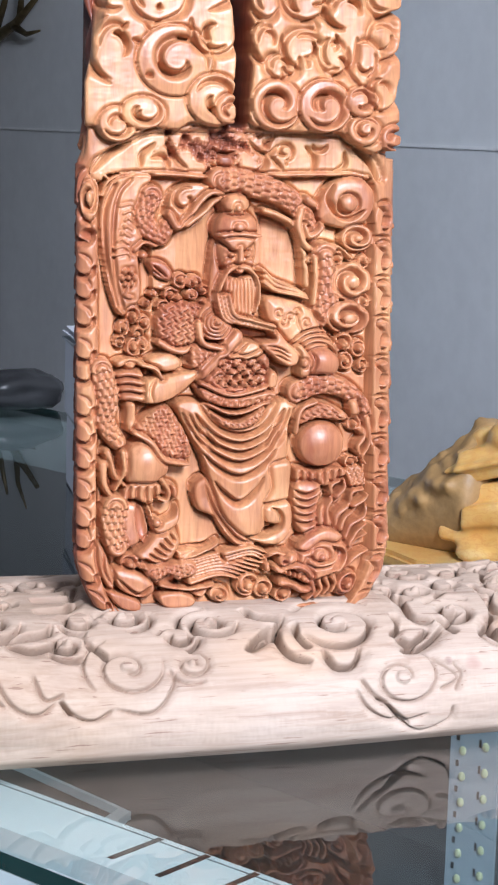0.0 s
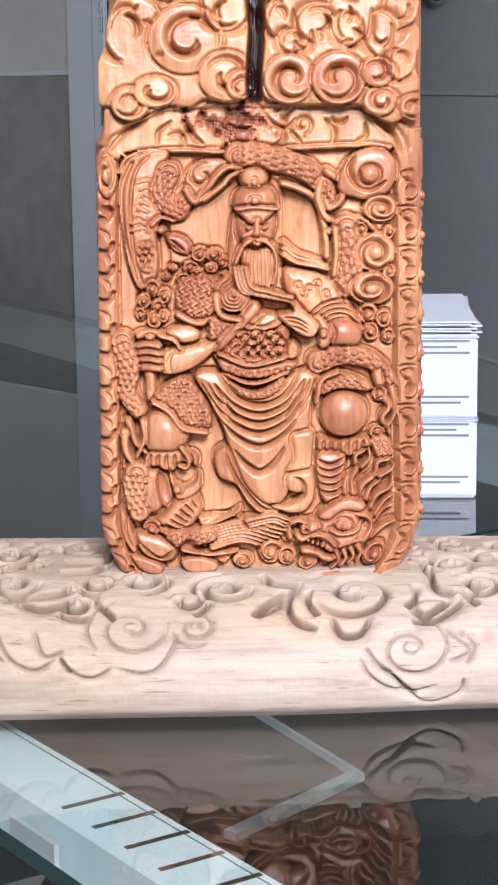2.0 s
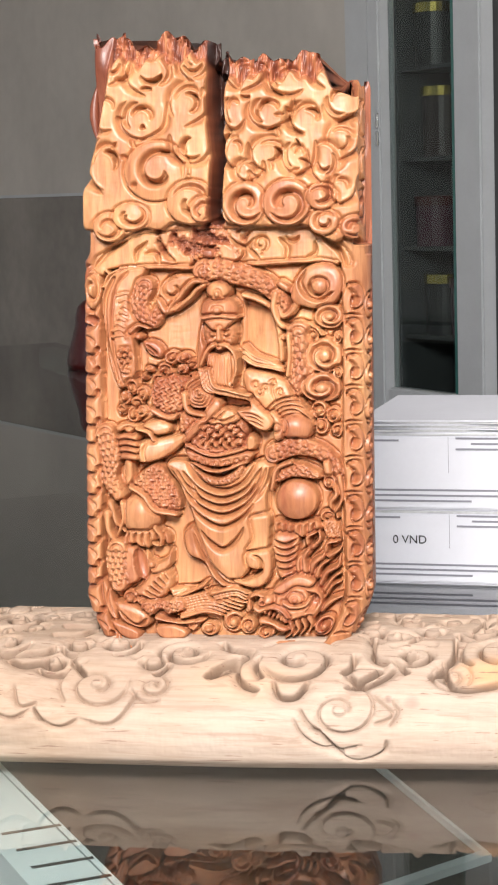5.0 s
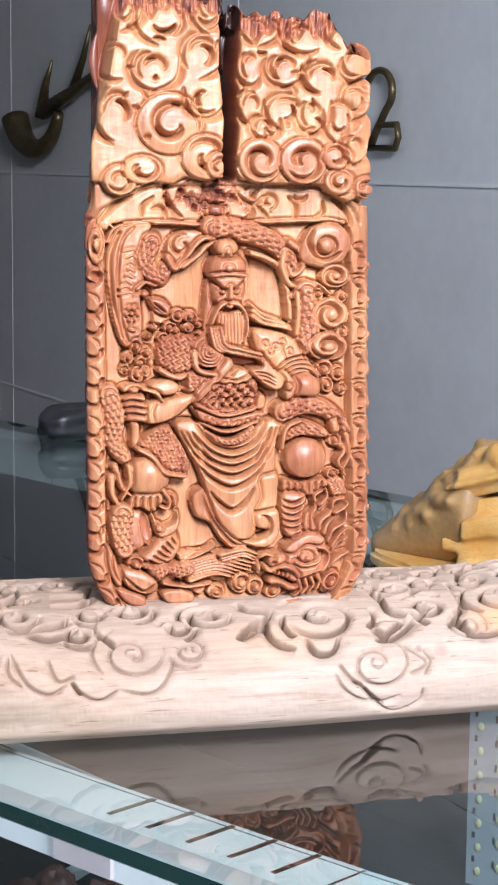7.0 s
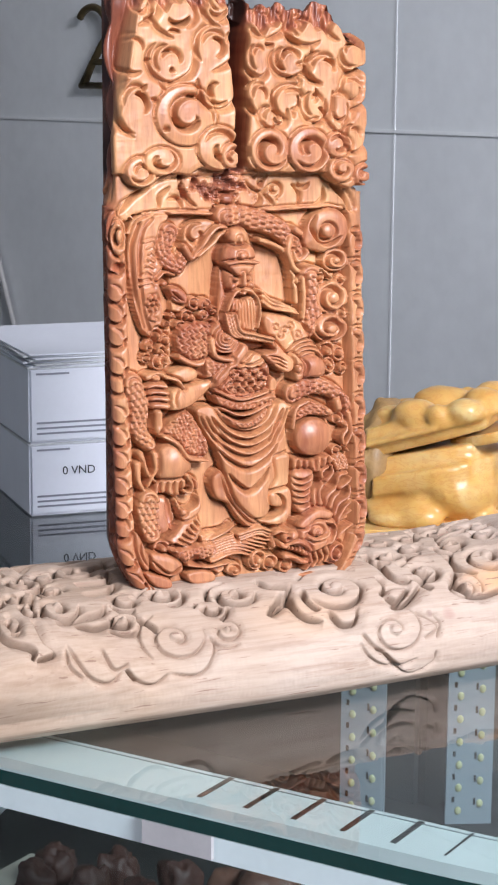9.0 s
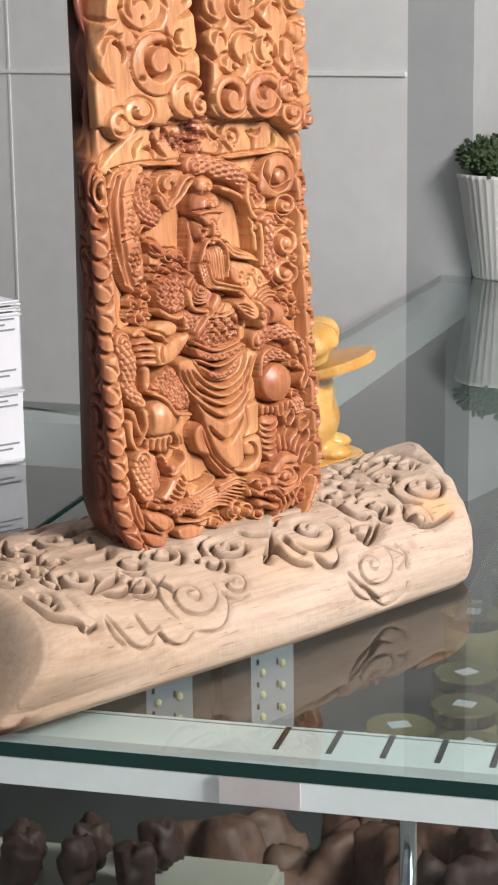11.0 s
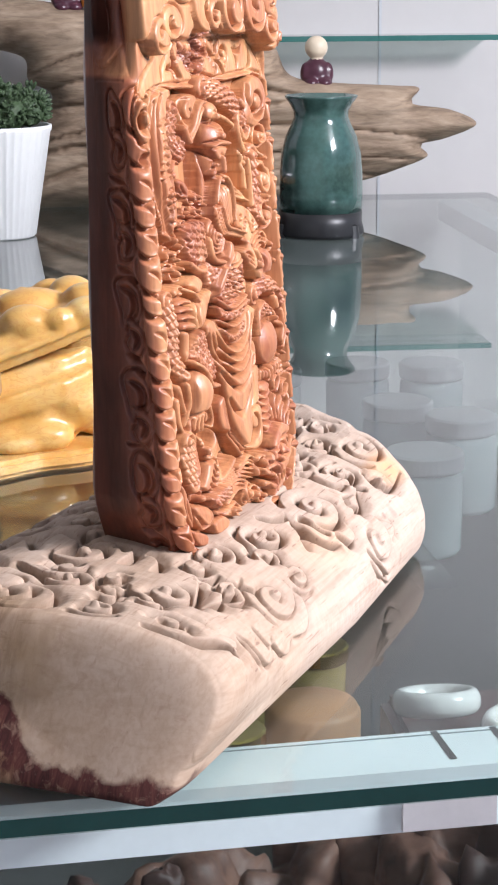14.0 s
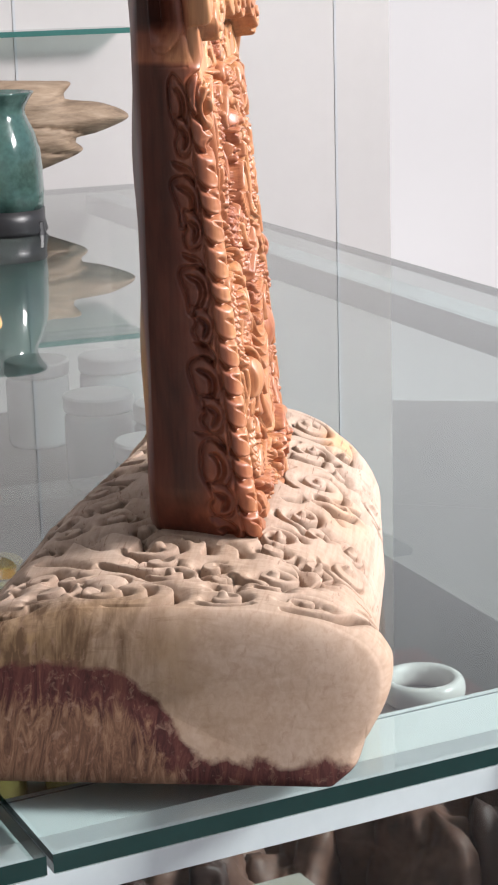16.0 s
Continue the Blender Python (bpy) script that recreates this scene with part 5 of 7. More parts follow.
for stroke in FRONT_CURLS + MIDDLE_CURLS + FAR_CURLS + END_CURLS + NEAR_CURLS + REAR_CURLS + LAST_CURLS:
    mid = np.mean(stroke, axis=0)
    if any(math.hypot(mid[0] - c[0], mid[1] - c[1]) < 0.75 * c[2] for c in CURLS):
        continue
    low = min(b for _, b in stroke) < 140
    gouge(stroke, 3.4 if low else 6.2, 12 if low else 24)
placed.extend((a, b, r) for a, b, r, _, _ in CURLS)
P.dome(185, 552, 40, 30, 10, -4, 0, None, 8)
# the rear is covered with like curls
rng = np.random.default_rng(4)
for k in range(1600):
    a, b, r = rng.uniform(60, 1360), rng.uniform(255, 790), rng.uniform(26, 54)
    if 452 < a < 972 and 330 < b < 510:
        continue
    if all((a - q[0]) ** 2 + (b - q[1]) ** 2 > (0.86 * (r + q[2])) ** 2 for q in placed):
        hand, turn = (1 if rng.random() < 0.5 else -1), rng.uniform(0, 360)
        th = radians(turn) + hand * np.linspace(0, 7.0, 9)
        rr = r * (1 - 0.72 * np.linspace(0, 1, 9))
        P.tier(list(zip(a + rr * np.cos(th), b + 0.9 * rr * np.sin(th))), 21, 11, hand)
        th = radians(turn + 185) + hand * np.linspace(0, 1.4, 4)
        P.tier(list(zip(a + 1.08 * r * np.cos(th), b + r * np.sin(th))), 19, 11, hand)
        placed.append((a, b, r))
P.grain(7, 0.25, 9)
fade = np.clip((P.b - 28) / 25, 0, 1)[:, None] * np.clip((850 - P.b) / 60, 0, 1)[:, None] * np.clip(P.a / 30, 0, 1)[None] * np.clip((1455 - P.a) / 40, 0, 1)[None]
PA, PB = np.meshgrid(P.a, P.b)
under = np.clip(1 - np.maximum(np.abs(PA - 712) - 240, 0) / 14, 0, 1) * np.clip(1 - np.maximum(np.abs(PB - 425) - 68, 0) / 14, 0, 1)
P.h = (0.8 * P.h + 0.2 * mean_over(P.h, 1)) * fade * (1 - under)
TOPS = np.where(P.h < 0, 1.4, 1.0) * P.h


def plinth_points():
    """Cross-sections from the front foot over the top to the back foot; the near end slopes, the far end is blunt and rounded."""
    sec = np.array([(-0.33, 0.0), (-0.385, 0.04), (-0.405, 0.11), (-0.40, 0.18), (-0.365, 0.26), (-0.305, 0.33), (-0.19, 0.415), (-0.03, 0.465),
                    (0.25, 0.49), (0.52, 0.48), (0.74, 0.42), (0.87, 0.29), (0.92, 0.13), (0.88, 0.0)])
    run = np.concatenate([[0], np.cumsum(np.hypot(*np.diff(sec, axis=0).T))])
    way = (P.b - P.b[0]) / (P.b[-1] - P.b[0]) * run[-1]
    y, z = np.interp(way, run, sec[:, 0]), np.interp(way, run, sec[:, 1])
    for _ in range(14):
        y[1:-1], z[1:-1] = (y[:-2] + 2 * y[1:-1] + y[2:]) / 4, (z[:-2] + 2 * z[1:-1] + z[2:]) / 4
    ny, nz = -np.gradient(z), np.gradient(y)
    ln = np.hypot(ny, nz) + 1e-9
    ny, nz = ny / ln, nz / ln
    x = np.linspace(-1.52, 1.65, len(P.a))
    co = np.zeros((len(x), len(y), 3))
    for i, xx in enumerate(x):
        h = TOPS[:, i] * 0.0021
        e0, e1 = np.clip((-1.22 - xx) / 0.30, 0, 1), np.clip((xx - 1.12) / 0.49, 0, 1)
        k0, k1 = math.sqrt(max(0.0, 1 - e0 ** 4)) * 0.07 + 0.93, (1 - e1 ** 2.6) ** (1 / 2.2) * 0.45 + 0.55
        yc = 0.26 + 0.20 * e1
        bow = 0.05 * min(1.0, max(0.0, (xx - 0.2) / 0.9))
        square = 0.12 * np.clip((-xx - 0.55) / 0.75, 0, 1) * np.sin(np.pi * np.clip((z - 0.1) / 0.4, 0, 1)) * np.clip((0.2 - y) / 0.2, 0, 1)
        ny_, nz_ = y + h * ny - square, z + h * nz + 0.45 * square
        slope = np.clip((-xx - 0.5) / 1.0, 0, 1) ** 2
        co[i, :, 0] = xx + 0.62 * nz_ * slope + 0.20 * (ny_ - 0.25) * e1 - 0.20 * np.maximum(0.24 - nz_, 0) * e1 + 0.16 * np.clip(nz_ - 0.2, 0, 0.25) * e1
        co[i, :, 1] = yc + (ny_ - yc) * k0 * k1 * np.where(ny_ > yc, 1.08 + 0.10 * np.clip(-xx / 1.2, 0, 1) - 0.22 * np.clip((xx - 0.2) / 0.9, 0, 1), 1.0) + bow * np.clip((yc - ny_) / 0.4, 0, 1)
        co[i, :, 2] = np.maximum(0, nz_ * (1 - 0.04 * e0) * (1 + 0.07 * e1))
    co[:, 0, 2] = co[:, -1, 2] = 0
    return co


def closed_ends(co, rounding=((0.12, 0.02), (0.05, 0.08)), n=18):
    """Draws both end sections in to a point over a softly rounded face."""
    out = [co]
    for end, (edge, swell) in ((0, rounding[0]), (-1, rounding[1])):
        base, out_dir = co[end], -1 if end == 0 else 1
        c = base.mean(0)
        c[2] = 0.2
        base = base.copy()
        for _ in range(30):
            base[1:-1] = (base[:-2] + 2 * base[1:-1] + base[2:]) / 4
        rows = []
        for k in range(1, n + 1):
            t = k / n
            p = c + (base - c) * (1 - t)
            p[:, 0] = base[:, 0] * (1 - t) + c[0] * t + out_dir * (edge * math.sqrt(1 - (1 - min(1, t * 3)) ** 2) * 0.4 + swell * math.sin(t * math.pi / 2))
            p[:, 2] = np.maximum(p[:, 2], 0.0)
            rows.append(p)
        out = [np.stack(rows[::-1]), *out] if end == 0 else [*out, np.stack(rows)]
    return np.concatenate(out)


pts = closed_ends(plinth_points(), ((0.07, 0.05), (0.05, 0.07)))
verts, quads = grid_mesh(pts, wrap=True)
m_, n_ = pts.shape[:2]
plinth = mesh_object("carved_plinth", verts, quads, PLINTH)
# brown of the gouges, stain and painted shade, kept off the ends
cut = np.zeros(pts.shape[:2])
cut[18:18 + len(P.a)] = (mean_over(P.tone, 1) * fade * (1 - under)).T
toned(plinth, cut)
plinth.matrix_world = pose(0, 0.0, 0, 0, 0, PLINTH_TURN)
tagged(plinth, "pale raw wood plinth carved with cloud curls, lying on the glass", "plinth")

# ---------------------------------------------------------------- glass counter
def outer_edge(inset, n=22):
    """The counter's rounded front corner, set in from the glass edge."""
    r = 3.05 - inset
    a0, a1 = math.atan2(-0.67, -0.742), math.atan2(-0.792, 0.61)
    return [(2.242 + r * math.cos(a0 + (a1 - a0) * k / n), -0.061 + r * math.sin(a0 + (a1 - a0) * k / n)) for k in range(n + 1)]


def along_front(s, inset):
    """A point on the straight left leg: s from the start of the corner, leftwards."""
    return (2.242 - 0.742 * (3.05 - inset) - 0.67 * s, -0.061 - 0.67 * (3.05 - inset) + 0.742 * s)


counter = thing("display_counter", label="glass display counter with white aluminium frame and rounded corner", category="display counter")


def sheet_of_glass(name, points, label):
    bm = prism(points, -0.075, 0.0)
    for f in bm.faces:
        if abs(f.normal.z) < 0.5:
            f.material_index = 1
        elif f.normal.z < 0:
            f.material_index = 2
    bmesh.ops.bevel(bm, geom=[e for e in bm.edges if abs(e.verts[0].co.z - e.verts[1].co.z) < 1e-6], offset=0.008, segments=1, affect="EDGES")
    return part(name, bm, [GLASS, EDGE, UNDER], counter, label)


S1 = along_front(3.02, 0.0)
right_end = (14.35, 5.42)
sheet_of_glass("glass_top", [S1, *outer_edge(0), right_end, (13.05, 7.1), (12.0, 11.5), (8.98, 9.18), (2.53, 4.13)], "clear glass sheet with green polished edge")
S2, S3 = along_front(3.04, 0.0), along_front(24, 0.0)
sheet_of_glass("glass_top", [(2.50, 4.16), (2.53 - 0.61 * 22, 4.13 + 0.79 * 22), S3, S2], "clear glass sheet with green polished edge")


def rail(name, inset0, inset1, z0, z1, mat, s0=0.0, s1=24.0, label=""):
    a = [along_front(s1, inset0), *outer_edge(inset0), (14.35 - 0.61 * inset0, 5.42 + 0.79 * inset0)]
    b = [along_front(s1, inset1), *outer_edge(inset1), (14.35 - 0.61 * inset1, 5.42 + 0.79 * inset1)]
    bm = bmesh.new()
    rings = [[bm.verts.new((x, y, z)) for x, y in line] for line, z in ((a, z0), (b, z0), (b, z1), (a, z1))]
    for r0, r1 in zip(rings, rings[1:] + rings[:1]):
        for i in range(len(a) - 1):
            bm.faces.new((r0[i], r0[i + 1], r1[i + 1], r1[i]))
    bm.faces.new([r[0] for r in rings])
    bm.faces.new([r[-1] for r in rings][::-1])
    bmesh.ops.recalc_face_normals(bm, faces=bm.faces)
    return part(name, bm, mat, counter, label)


rail("top_rail", 0.27, 0.58, -0.30, -0.082, ALU, label="white aluminium rail under the glass")
rail("bottom_rail", 0.12, 0.58, -8.2, -7.4, ALU)
rail("front_pane", 0.28, 0.31, -7.4, -0.30, UNDER)
# saw cuts that let the rail bend round the corner
cuts = outer_edge(0.33, 19)
for k in range(0, 20):
    a, b = outer_edge(0.33, 19)[k], outer_edge(0.57, 19)[k]
    d = Vector((b[0] - a[0], b[1] - a[1])).normalized()
    n = Vector((-d.y, d.x)) * 0.0045
    part("saw_cut", prism([(a[0] - n.x, a[1] - n.y), (b[0] - n.x, b[1] - n.y), (b[0] + n.x, b[1] + n.y), (a[0] + n.x, a[1] + n.y)], -0.083, -0.0795), BLACK, counter)
for k in range(1, 6):
    a, b = along_front(0.21 * k, 0.33), along_front(0.21 * k, 0.57)
    part("saw_cut", prism([(a[0] + 0.008, a[1] - 0.009), (b[0] + 0.008, b[1] - 0.009), (b[0] - 0.008, b[1] + 0.009), (a[0] - 0.008, a[1] + 0.009)], -0.083, -0.0795), BLACK, counter)
# thin scored lines along the rail and a bright lip at its inner edge
for inset, wide in ((0.545, 0.006),):
    rail("scored_line", inset, inset + wide, -0.084, -0.0798, GREYINK)
# back rails
for (x0, y0), (x1, y1) in (((2.53, 4.13), (8.98, 9.18)), ((2.53, 4.13), (2.53 - 0.61 * 22, 4.13 + 0.79 * 22))):
    d = Vector((x1 - x0, y1 - y0)).normalized()
    n = Vector((-d.y, d.x)) if d.x < 0 else Vector((d.y, -d.x))
    n = n if n.y < 0 else -n
    n *= 0.3
    part("back_rail", prism([(x0, y0), (x1, y1), (x1 + n.x, y1 + n.y), (x0 + n.x, y0 + n.y)], -0.4, -0.082), ALU, counter)
    part("back_panel", prism([(x0, y0), (x1, y1), (x1 + n.x * 0.2, y1 + n.y * 0.2), (x0 + n.x * 0.2, y0 + n.y * 0.2)], -8.2, -0.4), DARKPANEL, counter)
inner = [along_front(24, 0.35), *outer_edge(0.35), (14.0, 5.7), (8.98, 9.0), (2.6, 4.0), (2.6 - 0.61 * 21, 4.0 + 0.79 * 21)]
part("shelf", prism(inner, -2.46, -2.4), SHELFCLOTH, counter, "grey lined shelf under the glass")
part("base_board", prism(inner, -8.2, -8.1), SHELFCLOTH, counter)
# slim chrome posts behind the front pane, and the steel corner bracket under the glass
for k, sp in enumerate((-0.9, 0.55, 3.0, 4.6)):
    if sp < 0:
        x, y = outer_edge(0.45, 30)[8]
    else:
        x, y = along_front(sp, 0.45)
    bm = turned([(0.0, -2.4), (0.035, -2.4), (0.035, -0.25), (0.0, -0.25)], 12)
    bmesh.ops.translate(bm, verts=bm.verts, vec=(x, y, 0))
    part("post", bm, CHROME, counter, "slim chrome post", smooth=True)
d = Vector((2.55 - 1.23, 0.91 + 0.23)).normalized()
n = Vector((-d.y, d.x)) * 0.075
part("bracket", prism([(1.23 - n.x, -0.23 - n.y), (2.6 - n.x, 0.95 - n.y), (2.6 + n.x, 0.95 + n.y), (1.23 + n.x, -0.23 + n.y)], -0.12, -0.085), CLEARSTRIP, counter, "clear flat bracket under the glass")
part("bracket", prism([(2.45, 0.80), (2.62, 0.92), (1.6, 2.3), (1.43, 2.18)], -0.12, -0.085), CLEARSTRIP, counter, "clear flat bracket under the glass")
for (x, y) in ((2.46, 0.86), (1.36, -0.12)):
    bm = turned([(0.0, -0.085), (0.03, -0.085), (0.03, -0.078), (0.0, -0.078)], 10)
    bmesh.ops.translate(bm, verts=bm.verts, vec=(x, y, 0))
    part("screw", bm, CHROME, counter)
x0, y0 = along_front(1.25, 0.25)
x1, y1 = along_front(0.93, 0.25)
n = Vector((-0.742, -0.67)) * 0.02
part("tape", prism([(x0, y0), (x1, y1), (x1 + n.x, y1 + n.y), (x0 + n.x, y0 + n.y)], -0.28, -0.15), PINKLABEL, counter, "pinkish strip of tape on the rail")

# bright cut edges of the shelf pane under the further leg
for (x0, y0), (x1, y1), w in (((0.0, 5.36), (-0.72, 4.2), 0.05), ((0.0, 5.36), (-1.7, 7.75), 0.016)):
    d = Vector((x1 - x0, y1 - y0)).normalized()
    n = Vector((-d.y, d.x)) * w
    part("shelf_edge", prism([(x0 - n.x, y0 - n.y), (x1 - n.x, y1 - n.y), (x1 + n.x, y1 + n.y), (x0 + n.x, y0 + n.y)], -2.399, -2.34), ALU, counter, "bright cut edge of the shelf")

# light bars at the inner corner of the case
def light_bar(x, y, turn):
    t = thing("light_bar", x, y, -2.4, turn, "upright white light bar with two rows of small round lenses", "light bar", "light bars in the case")
    part("board", boxed(-0.16, 0.0, 0.0, 0.16, 0.03, 2.2), LEDBOARD, t)
    for k in range(13):
        for sx in (-0.075, 0.075):
            bm = bmesh.new()
            bmesh.ops.create_uvsphere(bm, u_segments=8, v_segments=6, radius=1, matrix=Matrix.Translation((sx, -0.005, 0.1 + 0.165 * k + (0.05 if sx > 0 else 0))) @ Matrix.Diagonal((0.024, 0.018, 0.03, 1)))
            part("lens", bm, LEDLENS, t, smooth=True)
        part("chip", boxed(-0.12, -0.004, 0.16 + 0.165 * k, -0.10, 0.0, 0.20 + 0.165 * k), BLACK, t)
        part("chip", boxed(0.03, -0.004, 0.14 + 0.165 * k, 0.045, 0.0, 0.19 + 0.165 * k), BLACK, t)
    return t


light_bar(2.72, 3.66, -12)
light_bar(2.03, 3.92, -38)

# ---------------------------------------------------------------- goods on the shelf
def lump(seed, size, stretch, rough=0.35, segs=28, tall=0):
    """An uneven carved or natural lump that rests on z = 0."""
    bm = bmesh.new()
    bmesh.ops.create_uvsphere(bm, u_segments=segs, v_segments=segs * 2 // 3, radius=1)
    off = Vector((seed * 3.1, seed * 1.7, seed * 0.9))
    for v in bm.verts:
        k = 1 + rough * noise.noise(v.co * 1.6 + off) + 0.35 * rough * noise.noise(v.co * 5 + off)
        v.co = Vector((v.co.x * stretch[0], v.co.y * stretch[1], v.co.z * stretch[2])) * size * k
    low = min(v.co.z for v in bm.verts)
    high = max(v.co.z for v in bm.verts)
    if tall:
        for v in bm.verts:
            v.co.z *= tall / (high - low)
        low *= tall / (high - low)
    for ax in (0, 1, 2):
        far = sorted(abs(v.co[ax]) for v in bm.verts)[int(len(bm.verts) * 0.86)]
        for v in bm.verts:
            if abs(v.co[ax]) > far:
                v.co[ax] = math.copysign(far + 0.35 * (abs(v.co[ax]) - far), v.co[ax])
    for v in bm.verts:
        v.co.z -= low * 0.9
        v.co.z = max(v.co.z, 0.0)
    return bm


def jar(x, y):
    t = thing("honey_jar", x, y, -2.4, 0, "round glass jar with a gold lid and white price tag", "jar", "jars on the shelf")
    part("body", turned([(0.0, 0), (0.2, 0), (0.225, 0.03), (0.225, 0.33), (0.2, 0.38), (0.0, 0.38)], 28), JARGLASS, t, smooth=True)
    part("lid", turned([(0.0, 0.36), (0.235, 0.36), (0.24, 0.37), (0.24, 0.45), (0.225, 0.462), (0.0, 0.462)], 36), GOLD, t, "gold metal lid")
    part("price_tag", boxed(-0.07, -0.06, 0.463, 0.07, 0.05, 0.467), PAPER, t, "small white price tag")
    return t


for k, (x, y) in enumerate(((4.05, 3.15), (4.72, 3.02), (4.2, 2.58), (3.62, 2.65), (3.02, 2.6), (3.2, 2.08), (5.3, 2.9), (4.75, 2.35), (5.4, 3.6), (6.2, 3.9), (5.0, 4.2), (6.0, 4.8), (6.9, 4.6))):
    j = jar(x, y)
    j.rotation_euler.z = 0.7 * k
def silver_jar(x, y):
    t = thing("storage_jar", x, y, -2.4, 0, "tall glass storage jar with a silver lid", "jar", "silver-lidded jars on the shelf")
    part("body", turned([(0.0, 0), (0.3, 0), (0.33, 0.05), (0.33, 0.68), (0.28, 0.76), (0.0, 0.76)], 32), PALEGLASS, t, smooth=True)
    part("lid", turned([(0.0, 0.74), (0.33, 0.74), (0.34, 0.76), (0.34, 0.88), (0.32, 0.9), (0.0, 0.9)], 40), SILVER, t, "silver metal lid")


for x, y in ((10.05, 4.39), (9.8, 3.6), (11.5, 5.59), (11.85, 4.9), (8.4, 3.3), (10.7, 6.2)):
    silver_jar(x, y)
stone = thing("agate_slice", 3.85, 1.85, -2.4, 0, "polished brown stone slice with a pale face", "stone")
part("slice", turned([(0.0, 0), (0.26, 0), (0.3, 0.1), (0.3, 0.4), (0.27, 0.45), (0.0, 0.45)], 30), TAN, stone, smooth=True)

stand = thing("bangle_stand", 2.74, 0.16, -2.4, 38, "low display stand covered in dark red cloth", "display stand")
part("block", boxed(-0.52, -0.52, 0, 0.52, 0.5, 1.05, 0.05), RED, stand)


def bangle(x, y, z, turn, tilt=0):
    t = thing("jade_bangle", x, y, z, 0, "polished white stone bangle with a pink flush", "bangle", "bangles on the stand")
    bm = bmesh.new()
    n, m = 48, 14
    ring = [[bm.verts.new(((0.19 + 0.042 * math.cos(b)) * math.cos(a), (0.19 + 0.042 * math.cos(b)) * math.sin(a), 0.066 + 0.066 * math.sin(b))) for b in [2 * math.pi * j / m for j in range(m)]] for a in [2 * math.pi * i / n for i in range(n)]]
    for i in range(n):
        for j in range(m):
            bm.faces.new((ring[i][j], ring[(i + 1) % n][j], ring[(i + 1) % n][(j + 1) % m], ring[i][(j + 1) % m]))
    bmesh.ops.recalc_face_normals(bm, faces=bm.faces)
    part("ring", bm, JADE, t, smooth=True)
    t.matrix_world = pose(x * U, y * U, z * U, tilt, 0, turn)
    return t


bangle(2.63, -0.08, -1.35, 0)
bangle(2.58, 0.40, -1.29, 130, 14)

tray = thing("nut_tray", -0.62, 0.30, -2.4, -48, "cream tray standing on the shelf", "tray")
part("dish", boxed(-0.75, -0.4, 0, 0.85, 0.5, 1.2, 0.03), CREAMTRAY, tray)
for k, (x, y) in enumerate(((-0.86, 0.42), (-0.62, 0.30), (-0.42, 0.12), (-0.72, 0.62), (-0.46, 0.44), (-0.2, 0.25))):
    t = thing("carved_nut", x, y, -1.2, 40 * k, "small dark carved nut lying on the cream tray", "carved nut", "carved nuts on the tray")
    part("shell", lump(k + 1, 0.105, (1, 0.9, 1.2), 0.5), DARKWOOD, t, smooth=True)
bowl = thing("round_tray", 0.05, -0.38, -2.4, 0, "round dark grey tray on the shelf", "tray")
part("dish", turned([(0.0, 0), (0.22, 0), (0.25, 1.08), (0.28, 1.13), (0.26, 1.15), (0.23, 1.08), (0.0, 1.06)], 40), DARKPANEL, bowl, smooth=True)
for k, (x, y, z, s, st) in enumerate(((0.75, -0.82, -2.4, 0.42, (0.8, 0.7, 1.9)), (1.2, -1.15, -2.4, 0.36, (0.9, 0.8, 1.6)))):
    t = thing("wood_carving", x, y, z, 30 * k, "dark reddish wood carving standing on the shelf", "wood carving", "dark carvings on the shelf")
    part("figure", lump(k + 20, s, st, 0.4, 36, 1.7 - 0.2 * k), DARKWOOD, t, smooth=True)
for k, (x, y, s) in enumerate(((0.62, 0.1, 0.30), (0.66, -0.48, 0.33), (0.85, -0.3, 0.3), (0.3, 0.42, 0.3), (1.05, 0.2, 0.3))):
    t = thing("wood_chunk", x, y, -2.4, 50 * k, "rough reddish-brown chunk of raw wood", "wood chunk", "raw wood chunks on the shelf")
    part("chunk", lump(k + 40, s, (1.5, 0.8, 1.0), 0.4, 40, 1.45 + 0.1 * (k % 3)), BARKCHUNK, t, smooth=True)

# ---------------------------------------------------------------- stack of boxes
def words(text, x, y, z, size, mat, parent, turn=0):
    cu = bpy.data.curves.new("lettering", "FONT")
    cu.body, cu.size, cu.extrude = text, size * U, 0.0004
    ob = new("lettering", cu)
    ob.parent = parent
    ob.matrix_basis = pose(x * U, y * U, z * U, 90, 0, turn)
    bpy.context.view_layer.update()
    me = bpy.data.meshes.new_from_object(ob.evaluated_get(bpy.context.evaluated_depsgraph_get()))
    bpy.data.objects.remove(ob)
    ob = new("lettering", me)
    ob.parent = parent
    ob.matrix_basis = pose(x * U, y * U, z * U, 90, 0, turn)
    me.materials.append(mat)
    return ob


